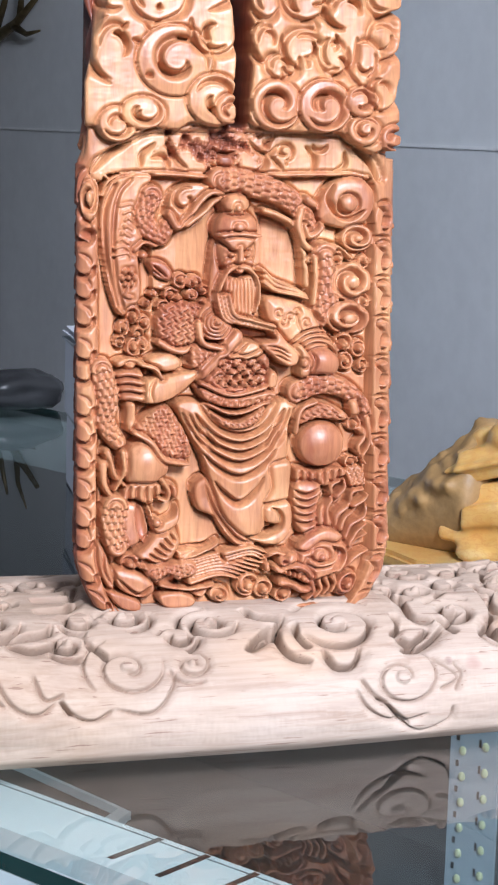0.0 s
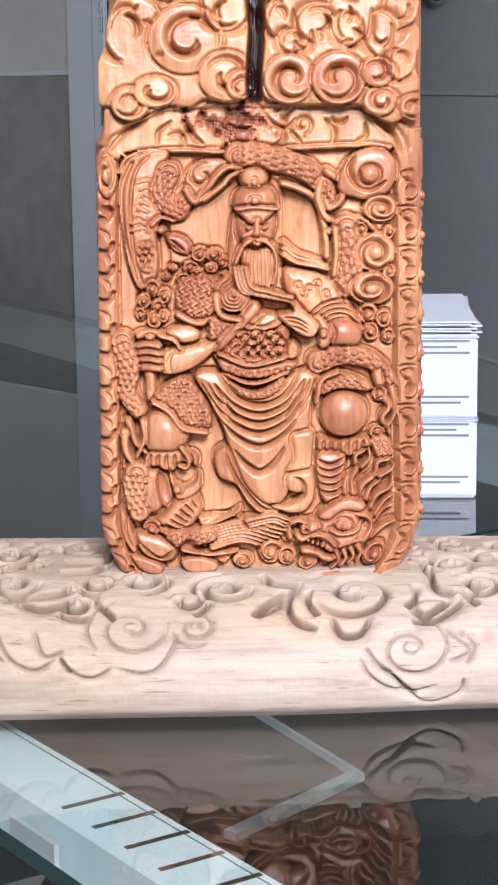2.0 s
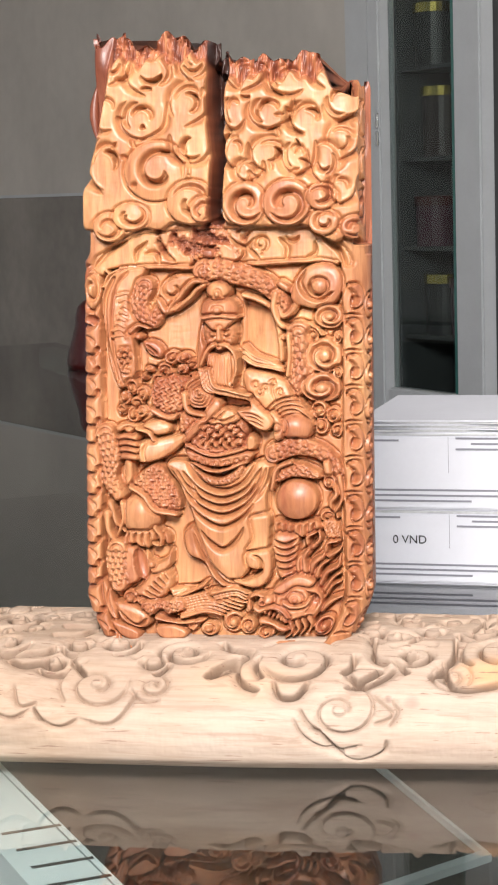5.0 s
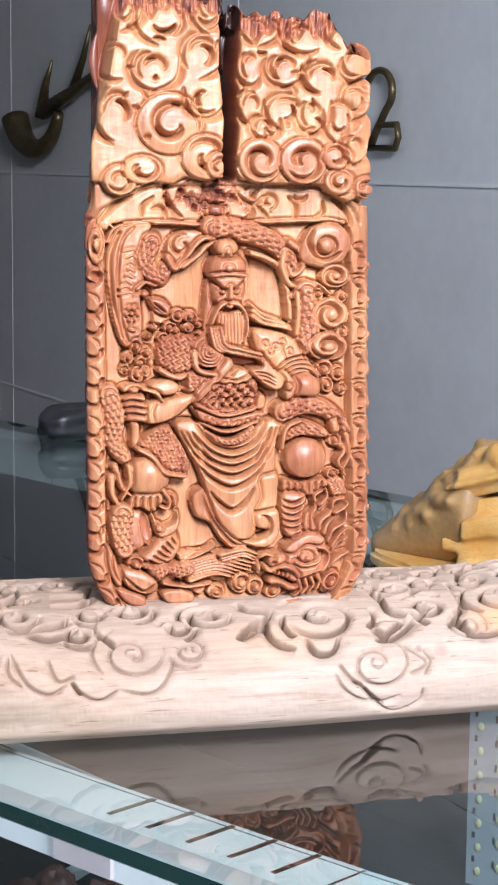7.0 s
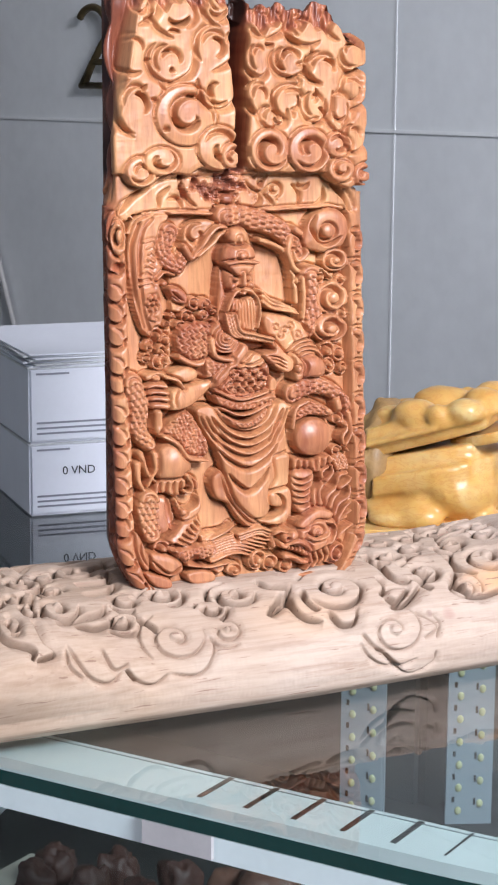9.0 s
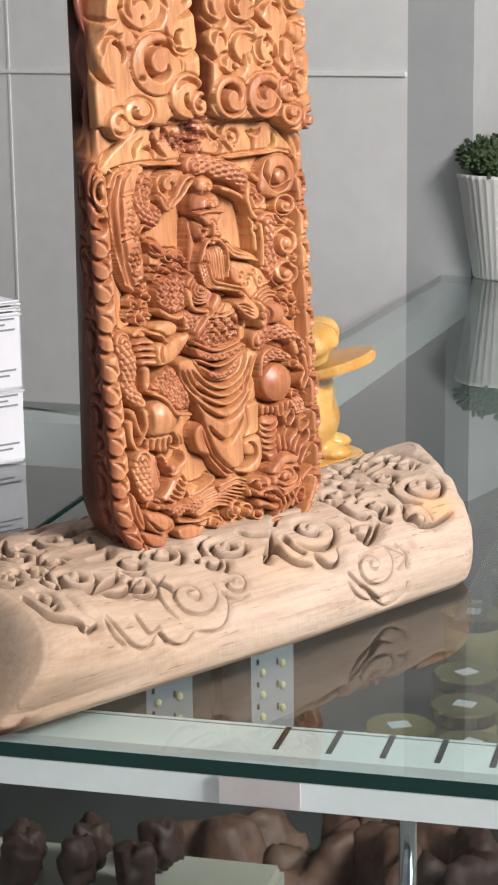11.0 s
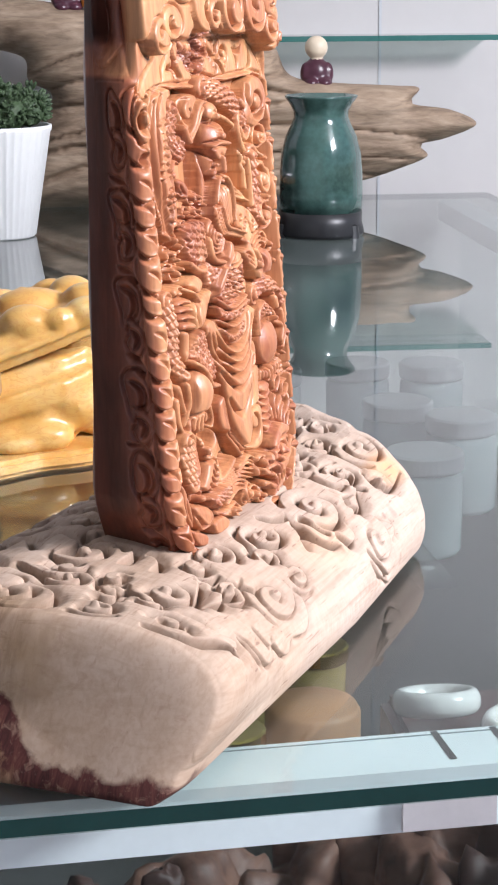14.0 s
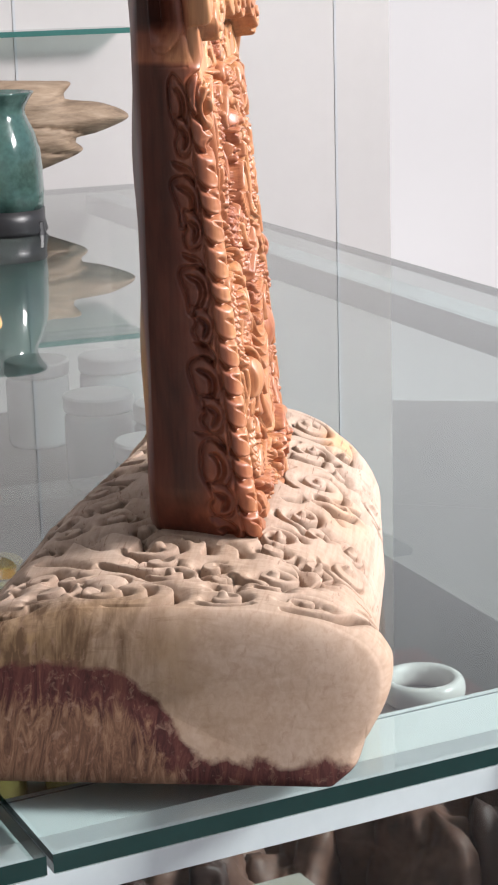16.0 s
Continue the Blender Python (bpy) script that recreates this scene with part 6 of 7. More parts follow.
def paper_box(x, y, z, w, d, h, turn, text):
    t = thing("paper_box", x, y, z, turn, "white cardboard box with a printed white label, stacked on the glass", "box", "stacked paper boxes")
    part("carton", boxed(-w / 2, 0, 0, w / 2, d, h, 0.012), PAPER, t)
    part("label_sheet", boxed(-w / 2 + 0.015, -0.006, 0.02, w / 2 - 0.015, 0.0, h - 0.02), PAPER, t, "white printed label")
    part("lid_edge", boxed(-w / 2 - 0.008, -0.008, h - 0.012, w / 2 + 0.008, d + 0.008, h, 0.003), PAPEREDGE, t)
    for a, b, zz in ((-0.46, -0.28, 0.9), (0.02, 0.46, 0.93), (0.10, 0.40, 0.86), (0.02, 0.46, 0.79), (-0.46, 0.46, 0.26), (-0.46, 0.42, 0.19), (-0.46, 0.1, 0.12)):
        part("print_line", boxed(a * w, -0.009, zz * h, b * w, -0.006, zz * h + 0.012), INK, t)
    part("print_rule", boxed(-0.02 * w, -0.009, 0.5 * h, -0.018 * w, -0.006, 0.96 * h), INK, t)
    if text:
        words("0 VND", -0.37, -0.0065, 0.56 * h, 0.072, BLACKINK, t)
    return t


paper_box(0.24, 3.5, 0.0, 1.15, 1.5, 0.45, 4, True)
paper_box(0.24, 3.5, 0.452, 1.15, 1.5, 0.47, 4.6, False)
sheets = thing("paper_stack", 0.24, 3.5, 0.922, 5, "loose grey papers lying on the boxes", "papers")
for k in range(7):
    bm = boxed(-0.57, 0.0, 0.012 * k, 0.57, 1.4, 0.012 * k + 0.009)
    bmesh.ops.rotate(bm, verts=bm.verts, cent=(0, 0.7, 0), matrix=Matrix.Rotation(radians(3 * math.sin(k * 2.1)), 3, "Z"))
    part("sheet", bm, PAPEREDGE if k % 2 else PAPER, sheets)

# ---------------------------------------------------------------- stone toad
def blob(parts, knobs=(), levels=2):
    """Rounded forms melted into one skin."""
    bm = bmesh.new()
    for x, y, z, a, b, c, tx, ty, tz in parts:
        m = Matrix.Translation((x, y, z)) @ Euler((radians(tx), radians(ty), radians(tz))).to_matrix().to_4x4() @ Matrix.Diagonal((a, b, c, 1))
        bmesh.ops.create_icosphere(bm, subdivisions=3, radius=1, matrix=m)
    return bm


def melted(name, bm, mat, parent, voxel, label=""):
    ob = part(name, bm, mat, parent, label, smooth=True)
    md = ob.modifiers.new("melt", "REMESH")
    md.mode, md.voxel_size, md.use_smooth_shade = "VOXEL", voxel * U, True
    sm = ob.modifiers.new("soften", "SMOOTH")
    sm.factor, sm.iterations = 0.5, 9
    return ob


def one_skin(bm, voxel):
    """The same forms as one closed mesh, still without a material."""
    me = bpy.data.meshes.new("skin")
    bm.to_mesh(me)
    bm.free()
    ob = bpy.data.objects.new("skin", me)
    bpy.context.scene.collection.objects.link(ob)
    md = ob.modifiers.new("melt", "REMESH")
    md.mode, md.voxel_size = "VOXEL", voxel
    bpy.context.view_layer.update()
    out = bmesh.new()
    skin = bpy.data.meshes.new_from_object(ob.evaluated_get(bpy.context.evaluated_depsgraph_get()))
    out.from_mesh(skin)
    bpy.data.objects.remove(ob)
    bpy.data.meshes.remove(me)
    bpy.data.meshes.remove(skin)
    return out


# head points along local -y
toad = thing("toad_figurine", 1.93, 2.56, 0, 53, "polished yellow stone toad with a coin in its mouth", "figurine")
def chunk(bm, x0, x1, y0, y1, z0, z1, round_, tilt=0.0, narrow=0.0, nose=0.0):
    """A rounded block; tilt lifts its front, narrow draws in its rear."""
    b2 = boxed(x0, y0, z0, x1, y1, z1)
    bmesh.ops.subdivide_edges(b2, edges=[e for e in b2.edges if abs(e.verts[0].co.y - e.verts[1].co.y) > 1e-4], cuts=7)
    bmesh.ops.bevel(b2, geom=[e for e in b2.edges if e.calc_face_angle(0) > 1], offset=round_, segments=4, affect="EDGES", clamp_overlap=True)
    for v in b2.verts:
        k = (v.co.y - y0) / (y1 - y0)
        v.co.x *= (1 - narrow * k) * (1 - nose * max(0.0, 1 - 2.2 * k) ** 2)
        v.co.z += tilt * (0.5 - k)
    me = bpy.data.meshes.new("chunk")
    b2.to_mesh(me)
    b2.free()
    bm.from_mesh(me)
    bpy.data.meshes.remove(me)


body = blob([(0, -0.20, 0.30, 0.42, 0.27, 0.22, 0, 0, 0), (0, -0.02, 0.28, 0.40, 0.36, 0.22, 0, 0, 0), (0.36, -0.02, 0.15, 0.11, 0.17, 0.09, 0, 0, 10), (-0.36, -0.02, 0.15, 0.11, 0.17, 0.09, 0, 0, -10),
             (0.38, 0.12, 0.13, 0.10, 0.16, 0.06, 0, 0, 0), (-0.38, 0.12, 0.13, 0.10, 0.16, 0.06, 0, 0, 0), (0.16, -0.42, 0.12, 0.1, 0.12, 0.05, 0, 0, 0), (-0.16, -0.42, 0.12, 0.1, 0.12, 0.05, 0, 0, 0)])
chunk(body, -0.40, 0.40, -0.34, 0.5, 0.06, 0.36, 0.15, 0.0, 0.1, 0.3)
chunk(body, -0.43, 0.43, -0.43, 0.34, 0.22, 0.53, 0.12, 0.17, 0.02, 0.42)
melted("body", body, STONE, toad, 0.02)
# the back falls from the head to the plate and is still raw and brown
back = bmesh.new()
rng = np.random.default_rng(8)
for k in range(12):
    q = k / 11
    y, half, top = 0.26 + 0.60 * q, 0.41 - 0.22 * q, 0.76 - 0.56 * q
    bmesh.ops.create_icosphere(back, subdivisions=3, radius=1, matrix=Matrix.Translation((0, y, 0.5 * top)) @ Matrix.Diagonal((half, 0.15, 0.5 * top + 0.02, 1)))
for k in range(90):
    q, a = rng.uniform(0.0, 0.8), rng.uniform(-1.35, 1.35)
    half, top = 0.41 - 0.22 * q, 0.76 - 0.56 * q
    bmesh.ops.create_icosphere(back, subdivisions=2, radius=rng.uniform(0.022, 0.045), matrix=Matrix.Translation((half * math.sin(a), 0.30 + 0.60 * q, 0.5 * top * (1 + math.cos(a)))))
melted("back", back, SKIN, toad, 0.02, "raw brown knobbly back")
head = blob([(0.27, 0.02, 0.73, 0.12, 0.15, 0.10, 0, 0, 0), (-0.27, 0.02, 0.73, 0.12, 0.15, 0.10, 0, 0, 0), (0.13, -0.34, 0.82, 0.12, 0.12, 0.08, 0, 0, 0), (-0.13, -0.34, 0.82, 0.12, 0.12, 0.08, 0, 0, 0),
             (0.32, -0.28, 0.78, 0.10, 0.11, 0.08, 0, 0, 0), (-0.32, -0.28, 0.78, 0.10, 0.11, 0.08, 0, 0, 0), (0, -0.08, 0.78, 0.14, 0.2, 0.09, 0, 0, 0), (0.14, 0.18, 0.69, 0.12, 0.14, 0.07, 0, 0, 0),
             (-0.14, 0.18, 0.69, 0.12, 0.14, 0.07, 0, 0, 0), (0.35, -0.13, 0.75, 0.07, 0.08, 0.07, 0, 0, 0), (-0.35, -0.13, 0.75, 0.07, 0.08, 0.07, 0, 0, 0)])
chunk(head, -0.43, 0.43, -0.47, 0.38, 0.565, 0.745, 0.07, 0.26, 0.04, 0.42)
melted("head", head, STONE, toad, 0.019)
coin = bmesh.new()
bmesh.ops.create_cone(coin, cap_ends=True, segments=40, radius1=0.29, radius2=0.29, depth=0.062, matrix=Matrix.Translation((0.02, -0.40, 0.618)) @ Matrix.Rotation(radians(-15), 4, "X"))
bmesh.ops.bevel(coin, geom=[e for e in coin.edges if e.calc_face_angle(0) > 1], offset=0.01, segments=2, affect="EDGES")
part("coin", coin, STONE, toad, "flat round stone coin")
plate = bmesh.new()
n = 60
outline = [((0.56 + 0.03 * math.sin(5 * a) + 0.02 * math.sin(9 * a)) * math.cos(a), 0.18 + (0.78 + 0.03 * math.sin(7 * a)) * math.sin(a)) for a in [2 * math.pi * k / n for k in range(n)]]
plate = prism(outline, 0.0, 0.09)
bmesh.ops.bevel(plate, geom=[e for e in plate.edges if abs(e.verts[0].co.z - e.verts[1].co.z) < 1e-6], offset=0.025, segments=2, affect="EDGES")
part("plate", plate, STONE, toad, smooth=False)

# ---------------------------------------------------------------- potted plant
plant = thing("potted_plant", 8.62, 8.0, 0, 0, "small dark green bushy plant in a fluted white pot", "potted plant")
part("pot", turned([(0.0, 0.0), (0.34, 0.0), (0.365, 0.02), (0.53, 1.0), (0.545, 1.03), (0.545, 1.07), (0.52, 1.07), (0.50, 0.98), (0.0, 0.97)], 120, 40, 0.035), POT, plant, "fluted white pot", smooth=True)
part("soil", turned([(0.0, 0.97), (0.49, 0.97), (0.49, 1.0), (0.0, 1.02)], 30), SOIL, plant)
rng = np.random.default_rng(21)
for k, (x, y, z, r) in enumerate(((-0.33, 0.02, 1.2, 0.21), (-0.14, -0.29, 1.19, 0.2), (0.13, -0.31, 1.21, 0.19), (0.36, -0.12, 1.22, 0.21), (0.02, 0.02, 1.28, 0.23), (0.3, 0.24, 1.2, 0.2), (-0.18, 0.32, 1.22, 0.2), (-0.33, -0.2, 1.14, 0.16), (0.08, 0.38, 1.17, 0.18))):
    bm = bmesh.new()
    for j in range(210):
        d = Vector(rng.standard_normal(3)).normalized()
        if d.z < -0.45:
            continue
        p = Vector((x, y, z)) + d * r * rng.uniform(0.8, 1.1)
        q = d.to_track_quat("Z", "Y").to_matrix().to_4x4()
        w = rng.uniform(0.014, 0.026)
        bmesh.ops.create_icosphere(bm, subdivisions=1, radius=1, matrix=Matrix.Translation(p) @ q @ Matrix.Diagonal((w, w, 0.036, 1)))
    bmesh.ops.create_icosphere(bm, subdivisions=2, radius=r * 0.84, matrix=Matrix.Translation((x, y, z)))
    part("tuft", bm, LEAF, plant)

# ---------------------------------------------------------------- driftwood
DW, DW_TURN = Vector((13.07, 5.0)), -60.0


def on_drift(x, y=0.0):
    """A plan point from the run along the driftwood, whose right tip is 0, and the depth behind its middle."""
    a = radians(DW_TURN)
    return DW.x + x * math.cos(a) - y * math.sin(a), DW.y + x * math.sin(a) + y * math.cos(a)


def driftwood():
    """A weathered root plank: a closed outline swelling to a rounded, grooved body, with a hollow that breaks through at one side."""
    step = 0.026
    outline = Relief(0, 1, 0, 1, 0.5).curve([(-5.55, 1.98), (-5.2, 2.2), (-4.7, 2.2), (-4.1, 2.1), (-3.6, 2.2), (-3.1, 2.14), (-2.6, 1.92), (-2.2, 1.75), (-2.02, 1.42), (-1.65, 1.33), (-0.93, 1.29), (-0.62, 1.26),
                                            (-0.7, 1.1), (-0.28, 1.03), (0.0, 0.88), (-0.32, 0.73), (-0.6, 0.66), (-0.52, 0.54), (-0.78, 0.42), (-1.25, 0.27), (-2.0, 0.14), (-3.0, 0.0), (-4.4, 0.0), (-5.05, 0.0),
                                            (-5.15, 0.2), (-4.85, 0.5), (-4.7, 0.9), (-4.55, 1.2), (-4.8, 1.36), (-4.85, 1.6), (-5.3, 1.74)], True)
    slit = Relief(0, 1, 0, 1, 0.5).curve([(-3.62, 1.44), (-3.5, 1.53), (-3.2, 1.58), (-2.95, 1.62), (-3.2, 1.5), (-3.5, 1.44)], True)
    hollow = Relief(0, 1, 0, 1, 0.5).curve([(-3.72, 1.27), (-3.66, 1.52), (-3.3, 1.66), (-2.8, 1.78), (-2.5, 1.6), (-2.5, 1.2), (-2.8, 0.95), (-3.28, 0.87), (-3.6, 0.98)], True)
    gx, gz = np.meshgrid(np.arange(-5.7, 0.12, step), np.arange(-0.06, 2.34, step))

    def signed(line):
        near = np.full(gx.shape, 1e9)
        px, pz = gx.copy(), gz.copy()
        inside = np.zeros(gx.shape, bool)
        for (x0, z0), (x1, z1) in zip(line[:-1], line[1:]):
            t = np.clip(((gx - x0) * (x1 - x0) + (gz - z0) * (z1 - z0)) / ((x1 - x0) ** 2 + (z1 - z0) ** 2 + 1e-12), 0, 1)
            qx, qz = x0 + t * (x1 - x0), z0 + t * (z1 - z0)
            d = np.hypot(gx - qx, gz - qz)
            m = d < near
            near, px, pz = np.where(m, d, near), np.where(m, qx, px), np.where(m, qz, pz)
            if z0 != z1:
                inside ^= ((z0 > gz) != (z1 > gz)) & (gx < (x1 - x0) * (gz - z0) / (z1 - z0) + x0)
        return np.where(inside, near, -near), px, pz

    d, px, pz = signed(outline)
    ds, sx, sz = signed(slit)
    dh, _, _ = signed(hollow)
    solid = (d > 0) & (ds < 0)
    rim = ~solid & ((d > -1.5 * step) & (d <= 0) | (ds < 1.5 * step) & (ds >= 0))
    X = np.where(rim, np.where(ds >= 0, sx, px), gx)
    Z = np.where(rim, np.where(ds >= 0, sz, pz), gz)
    depth = np.where(solid, np.minimum(d, -ds), 0)
    body = np.sqrt(1 - (1 - np.clip(depth / 0.34, 0, 1)) ** 2)
    lift = np.zeros(gx.shape)
    for i in np.ndindex(gx.shape):
        if solid[i]:
            x, z = gx[i], gz[i]
            warp = z + 0.22 * noise.noise(Vector((x * 0.7, z * 0.8, 4.0))) + 0.10 * x * math.sin(0.6 * x + 2.0)
            lift[i] = (0.20 * noise.noise(Vector((x * 0.6, z * 1.1, 1.3))) + 0.10 * noise.noise(Vector((x * 0.8, warp * 3.2, 7.7)))
                       - 0.13 * max(0.0, 1 - abs(noise.noise(Vector((x * 0.5, warp * 4.0, 2.2)))) * 8) + 0.03 * noise.noise(Vector((x * 2.0, warp * 14.0, 5.1))))
    pit = np.clip(dh / 0.16 + 0.4, 0, 1)
    front = -(0.40 * body + lift * body) * (1 - 0.92 * pit) + 0.16 * pit * body
    rear = 0.34 * body
    used = solid | rim
    cell = used[:-1, :-1] & used[1:, :-1] & used[:-1, 1:] & used[1:, 1:] & (solid[:-1, :-1] | solid[1:, :-1] | solid[:-1, 1:] | solid[1:, 1:])
    idx = np.arange(gx.size).reshape(gx.shape)
    q = np.stack([idx[:-1, :-1], idx[:-1, 1:], idx[1:, 1:], idx[1:, :-1]], -1)[cell]
    n = gx.size
    back = np.where(rim.ravel()[q], q, q + n)[:, ::-1]
    bm = bmesh.new()
    co = np.concatenate([np.stack([X, front * solid, Z], -1).reshape(-1, 3), np.stack([X, rear, Z], -1).reshape(-1, 3)])
    need = {int(k): bm.verts.new(co[k]) for k in np.unique(np.concatenate([q.ravel(), back.ravel()]))}
    for f in np.concatenate([q, back]):
        bm.faces.new([need[int(k)] for k in f])
    ob = part("driftwood", bm, DRIFT, None, smooth=True)
    ob.matrix_world = pose(DW.x * U, DW.y * U, 0, 0, 0, DW_TURN)
    return tagged(ob, "weathered brown driftwood with a hollow and split ends, on glass", "driftwood")


driftwood()


def small_doll(x, z, robe, label, s_=1.0):
    """A round head on a small robed body, one mesh."""
    bm = blob([(0, 0, 0.15, 0.15, 0.13, 0.17, 0, 0, 0), (0.12, -0.03, 0.15, 0.06, 0.07, 0.12, 0, 0, 20), (-0.12, -0.03, 0.15, 0.06, 0.07, 0.12, 0, 0, -20), (0.07, -0.08, 0.05, 0.09, 0.1, 0.06, 0, 0, 0), (-0.07, -0.08, 0.05, 0.09, 0.1, 0.06, 0, 0, 0)])
    bmesh.ops.create_icosphere(bm, subdivisions=3, radius=0.125, matrix=Matrix.Translation((0, 0, 0.42)))
    bm = one_skin(bm, 0.022)
    for f in bm.faces:
        f.material_index = 1 if f.calc_center_median().z > 0.30 else 0
    bmesh.ops.scale(bm, vec=(s_, s_, s_), verts=bm.verts)
    ob = part("doll", bm, [robe, CREAM], None, smooth=True)
    x, y = on_drift(x, 0.02)
    ob.matrix_world = pose(x * U, y * U, z * U, 0, 0, -50)
    return tagged(ob, label, "doll")


small_doll(-1.72, 1.27, PLUM, "small round-headed doll in dark plum clothing, on the driftwood")
small_doll(-4.02, 2.04, ORANGE, "small cream-headed ceramic figure in orange, on the driftwood", 1.1)
small_doll(-4.36, 2.07, PLUM, "small cream-headed ceramic figure in dark plum, on the driftwood")

# ---------------------------------------------------------------- vase, box and dish
vase = thing("green_vase", 10.2, 5.32, 0, 0, "dark green glazed bottle vase with a black foot band", "vase")
part("body", turned([(0.0, 0.24), (0.395, 0.24), (0.405, 0.4), (0.40, 0.62), (0.385, 0.8), (0.345, 0.95), (0.29, 1.06), (0.262, 1.13), (0.268, 1.19), (0.30, 1.25), (0.345, 1.31), (0.352, 1.33), (0.335, 1.335), (0.27, 1.26), (0.23, 1.15), (0.0, 1.12)], 64, 9, 0.02), GREEN, vase, smooth=True)
part("foot", turned([(0.0, 0), (0.40, 0), (0.425, 0.04), (0.40, 0.14), (0.402, 0.24), (0.0, 0.24)], 48), BLACK, vase, "black foot band", smooth=True)
for a in (0.4, 2.5, 4.6):
    bm = turned([(0.0, 0), (0.07, 0), (0.05, 0.12), (0.0, 0.14)], 12)
    bmesh.ops.translate(bm, verts=bm.verts, vec=(0.38 * math.cos(a), 0.38 * math.sin(a), 0))
    part("knob_foot", bm, BLACK, vase)
case = thing("lacquer_box", 9.62, 6.42, 0, -49, "dark brown lacquered box with a seam round it", "box")
part("base", boxed(-0.58, -0.2, 0, 0.58, 0.5, 0.22, 0.015), DARKBOX, case)
part("lid", boxed(-0.58, -0.2, 0.226, 0.58, 0.5, 0.45, 0.015), DARKBOX, case)
dish = thing("silver_dish", 9.62, 6.42, 0.45, -49, "shallow silver dish with a tan leather rim, on a dark box", "dish")
part("rim", turned([(0.0, 0.0), (0.44, 0.0), (0.52, 0.04), (0.53, 0.07), (0.0, 0.07)], 40), TAN, dish, "tan leather rim", smooth=True)
part("bowl", turned([(0.0, 0.07), (0.48, 0.07), (0.51, 0.15), (0.48, 0.16), (0.44, 0.11), (0.0, 0.10)], 40), SILVER, dish, smooth=True)

# glass wall shelf on a steel bracket
shelf = thing("wall_shelf", 14.07, 6.42, 1.72, -53, "clear glass wall shelf on a steel bracket", "shelf")
part("pane", boxed(-3.0, -0.6, 0, 1.0, 0.62, 0.06, 0.01), [GLASS], shelf)
part("edge_strip", boxed(-3.0, -0.615, 0.0, 1.0, -0.6, 0.06), TEAL, shelf, "green glass edge")
part("bracket", boxed(-0.06, 0.1, -0.6, 0.06, 0.62, 0.0, 0.01), ALU, shelf)
part("upright", boxed(-0.08, 0.5, -8, 0.08, 0.62, 6, 0.01), ALU, shelf)

# ---------------------------------------------------------------- wall ornaments and cabinet
def ornament(x, y, z):
    t = thing("wall_ornament", x, y, z, 113 - 180, "dark bronze looped metal ornament mounted on the grey wall", "wall ornament")
    path = [(0.36 * math.cos(a) - 0.05, -0.06, 0.35 + 0.30 * math.sin(a)) for a in np.linspace(2.6, -0.9, 18)] + [(-0.1, -0.06, -0.2), (-0.25, -0.06, -0.42)]
    part("loop", tube(path, 0.055), BRONZE, t, smooth=True)
    part("ring", tube([(-0.35, -0.06, -0.45), (0.42, -0.06, -0.45), (0.5, -0.06, -0.3), (0.45, -0.06, -0.12), (-0.05, -0.06, -0.12), (-0.3, -0.06, -0.42)], 0.05), BRONZE, t, smooth=True)
    return t


ornament(wall_x(19.5) - 0.1, 19.5, 3.0)
horn = thing("wall_ornament", wall_x(32.0) - 0.15, 32.0, 3.0, 113 - 180, "dark curved wooden wall ornament with a leaf-shaped tip", "wall ornament")
part("horn", tube([(1.3 * math.cos(a), -0.1, 0.55 + 1.0 * math.sin(a)) for a in np.linspace(3.5, 6.0, 18)], 0.30, 14, 0.35), BRONZE, horn, smooth=True)
part("leaf", tube([(0.3, -0.1, 0.2), (0.5, -0.1, 0.8), (0.9, -0.1, 1.3)], 0.14, 10, 0.2), BRONZE, horn, smooth=True)
for k, (path, r) in enumerate((([(0.4, -0.1, 0.3), (1.9, -0.12, 0.62), (3.1, -0.1, 0.95), (4.3, -0.1, 1.5)], 0.17), ([(2.0, -0.12, 0.64), (2.6, -0.12, 1.3), (2.9, -0.1, 1.9)], 0.10),
                                ([(3.0, -0.1, 0.92), (3.6, -0.1, 0.75), (4.2, -0.1, 0.8)], 0.08), ([(3.3, -0.1, 1.05), (3.4, -0.1, 1.6), (3.8, -0.1, 2.0)], 0.07))):
    part("twig", tube(path, r, 10, 0.25), BRONZE, horn, smooth=True)
switch = thing("switch_plate", wall_x(23.4) - 0.03, 23.4, 3.0, 113 - 180, "white double wall socket plate with a cable", "wall socket")
part("plate", boxed(-0.5, -0.06, -0.35, 0.5, 0.0, 0.9, 0.03), WHITE, switch)
part("socket", boxed(-0.3, -0.10, 0.2, 0.3, -0.06, 0.7, 0.02), GREYALU, switch)
part("switch_box", boxed(-0.25, -0.22, -0.3, 0.3, -0.06, 0.0, 0.03), WHITE, switch)
part("cable", tube([(0.1, -0.1, -0.3), (0.5, -0.1, -1.4), (1.3, -0.1, -2.8), (2.0, -0.1, -4.4)], 0.04), WHITE, switch, smooth=True)


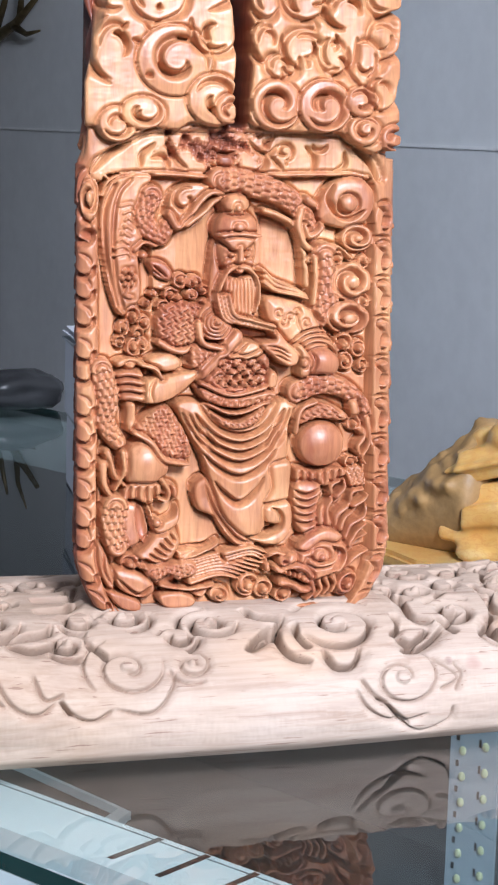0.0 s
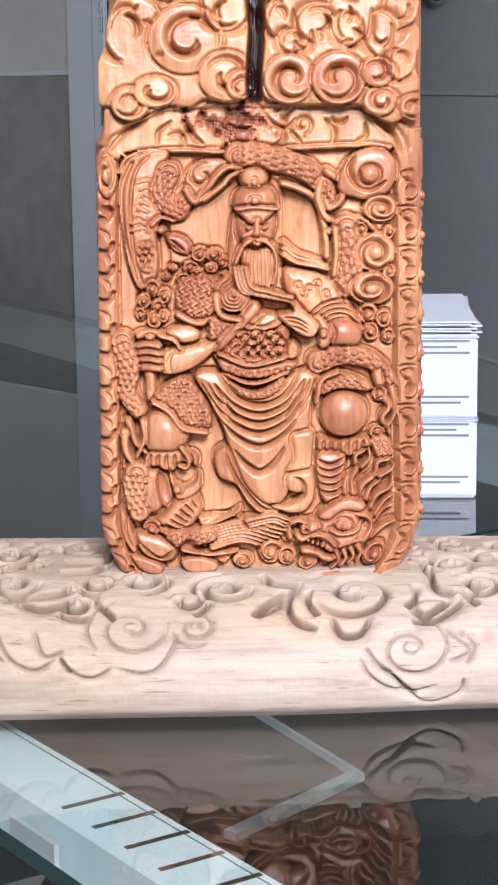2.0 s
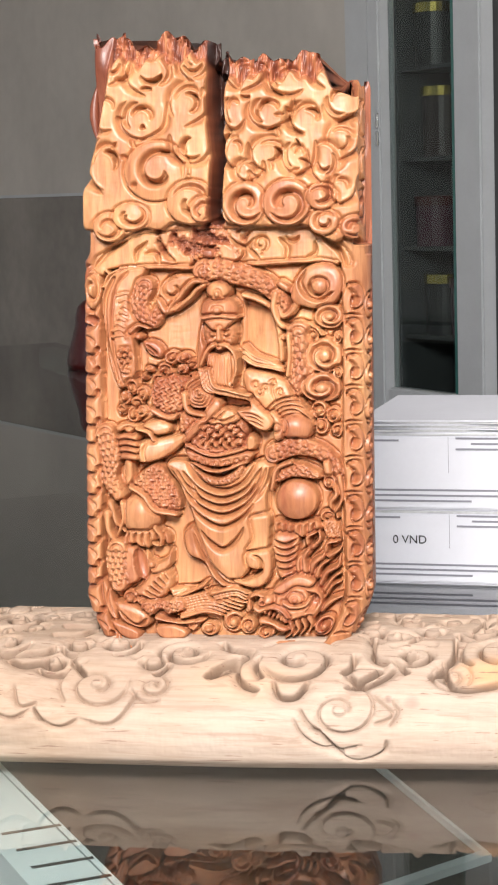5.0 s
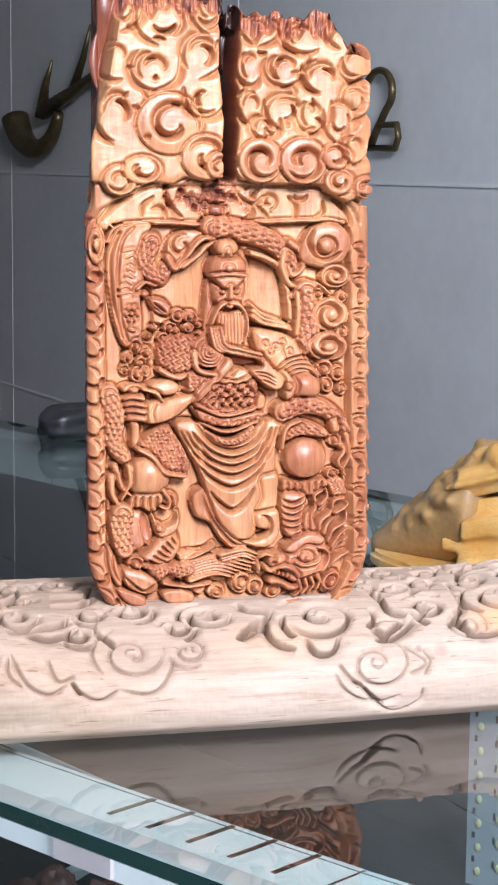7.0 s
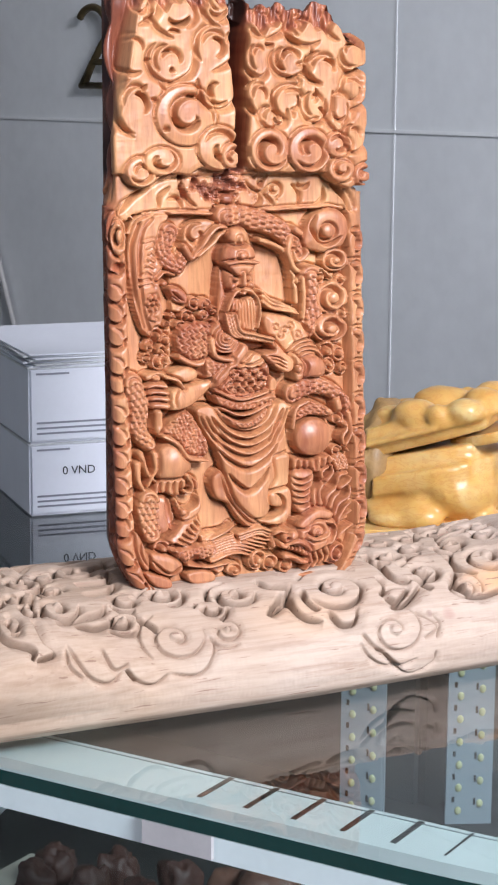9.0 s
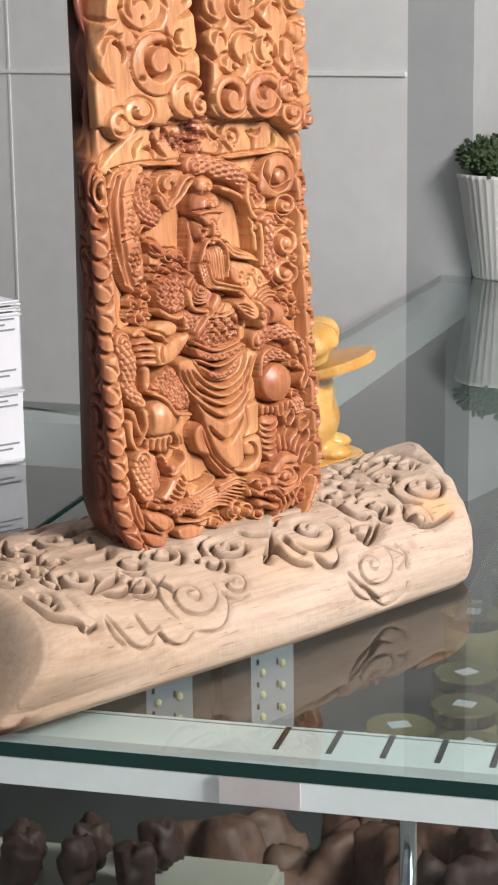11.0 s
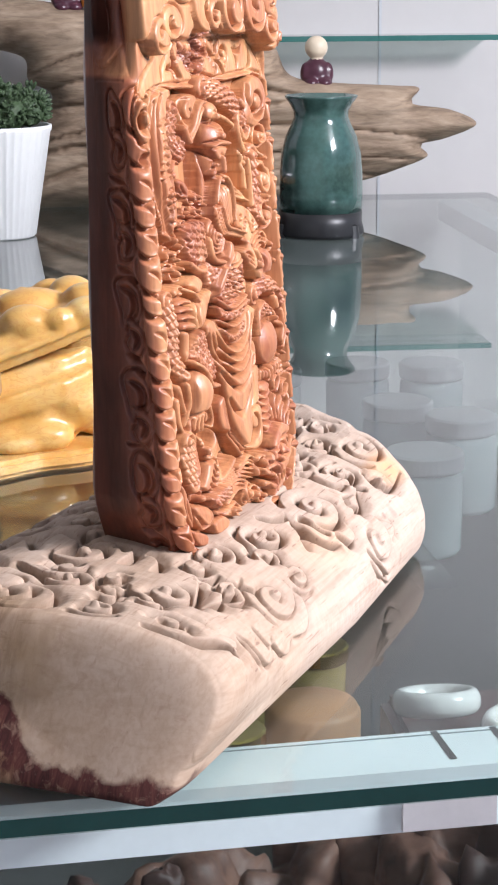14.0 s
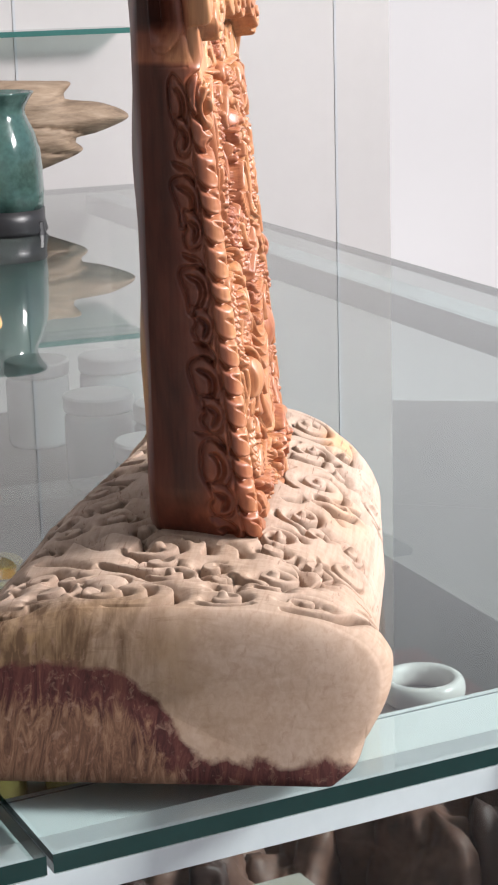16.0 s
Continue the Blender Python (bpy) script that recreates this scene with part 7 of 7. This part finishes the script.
def cabinet():
    t = thing("glass_cabinet", -4.85, 20.9, FZ, -38.5, "tall grey aluminium cabinet with a glass front and stocked glass shelves", "cabinet")
    W, h = 1.75, -FZ + 9
    part("frame_post", boxed(-0.95, -0.15, 0, -0.32, 0.12, h, 0.03), GREYALU, t)
    part("frame_post", boxed(-0.30, -0.19, 0, 0, 0.12, h, 0.03), GREYALU, t)
    part("sill", boxed(0, -0.13, 6.6, W, 0.12, 7.65, 0.03), GREYALU, t)
    part("lower_panel", boxed(0, -0.1, 0, W, 0.1, 6.6), GREYALU, t)
    part("glass_pane", boxed(0, 0.0, 7.65, W, 0.03, h), DOORGLASS, t)
    part("pane_edge", boxed(1.55, -0.02, 7.65, 1.61, 0.05, h), TEAL, t)
    for zz in (8.4, 9.75, 11.1, 12.45):
        part("glass_shelf", boxed(0.02, 0.2, zz, W - 0.02, 1.1, zz + 0.06), DARKPANEL, t)
    part("back", boxed(0, 1.12, 0, W, 1.2, h), DARKPANEL, t)
    for x in (-0.02, W - 0.06):
        part("side", boxed(x, 0.13, 0, x + 0.06, 1.2, h), DARKPANEL, t)
    part("frame_post", boxed(W, -0.15, 0, W + 0.62, 0.12, h, 0.03), GREYALU, t)
    # small steel hinge plates
    for zz in (11.35, 11.62):
        part("hinge", boxed(-0.09, -0.22, zz, -0.02, -0.19, zz + 0.22, 0.01), CHROME, t)
    return t


cab = cabinet()
m = cab.matrix_world
rng = np.random.default_rng(5)
for k in (0,):
    for i, zz in enumerate((8.46, 9.81, 11.16, 12.51)):
        for j in range(2):
            p = m @ (Vector((k * 3.6 + 0.45 + 0.85 * j + rng.uniform(-0.06, 0.06), 0.62 + rng.uniform(-0.08, 0.08), zz)) * U)
            kind = (k + i + j) % 3
            t = thing("tea_tin", p.x / U, p.y / U, p.z / U, 0, "dark lidded tin on a cabinet shelf", "tin", "tins in the cabinet")
            hgt = rng.uniform(0.6, 0.95)
            part("body", turned([(0.0, 0), (0.32, 0), (0.32, hgt), (0.0, hgt)], 24), (BLACK, PLUM, DARKBOX)[kind], t)
            part("lid", turned([(0.0, hgt), (0.35, hgt), (0.35, hgt + 0.14), (0.0, hgt + 0.16)], 24), (GOLD, RED, GOLD)[kind], t)
red = thing("red_figurine", -8.2, 17.05, 0.0, 0, "glossy dark red carved figurine standing on the glass", "figurine")
part("figure", turned([(0.0, 0), (0.37, 0), (0.39, 0.08), (0.36, 0.24), (0.30, 0.42), (0.25, 0.60), (0.24, 0.74), (0.20, 0.88), (0.10, 0.96), (0.0, 0.98)], 48, 5, 0.05), RED, red, smooth=True)
shoe = thing("black_pouch", -0.72, 8.0, 0.0, 30, "soft black pouch lying near the back edge of the glass", "pouch")
part("pouch", lump(55, 0.32, (1.2, 0.7, 0.62), 0.3, 28, 0.36), BLACK, shoe, smooth=True)
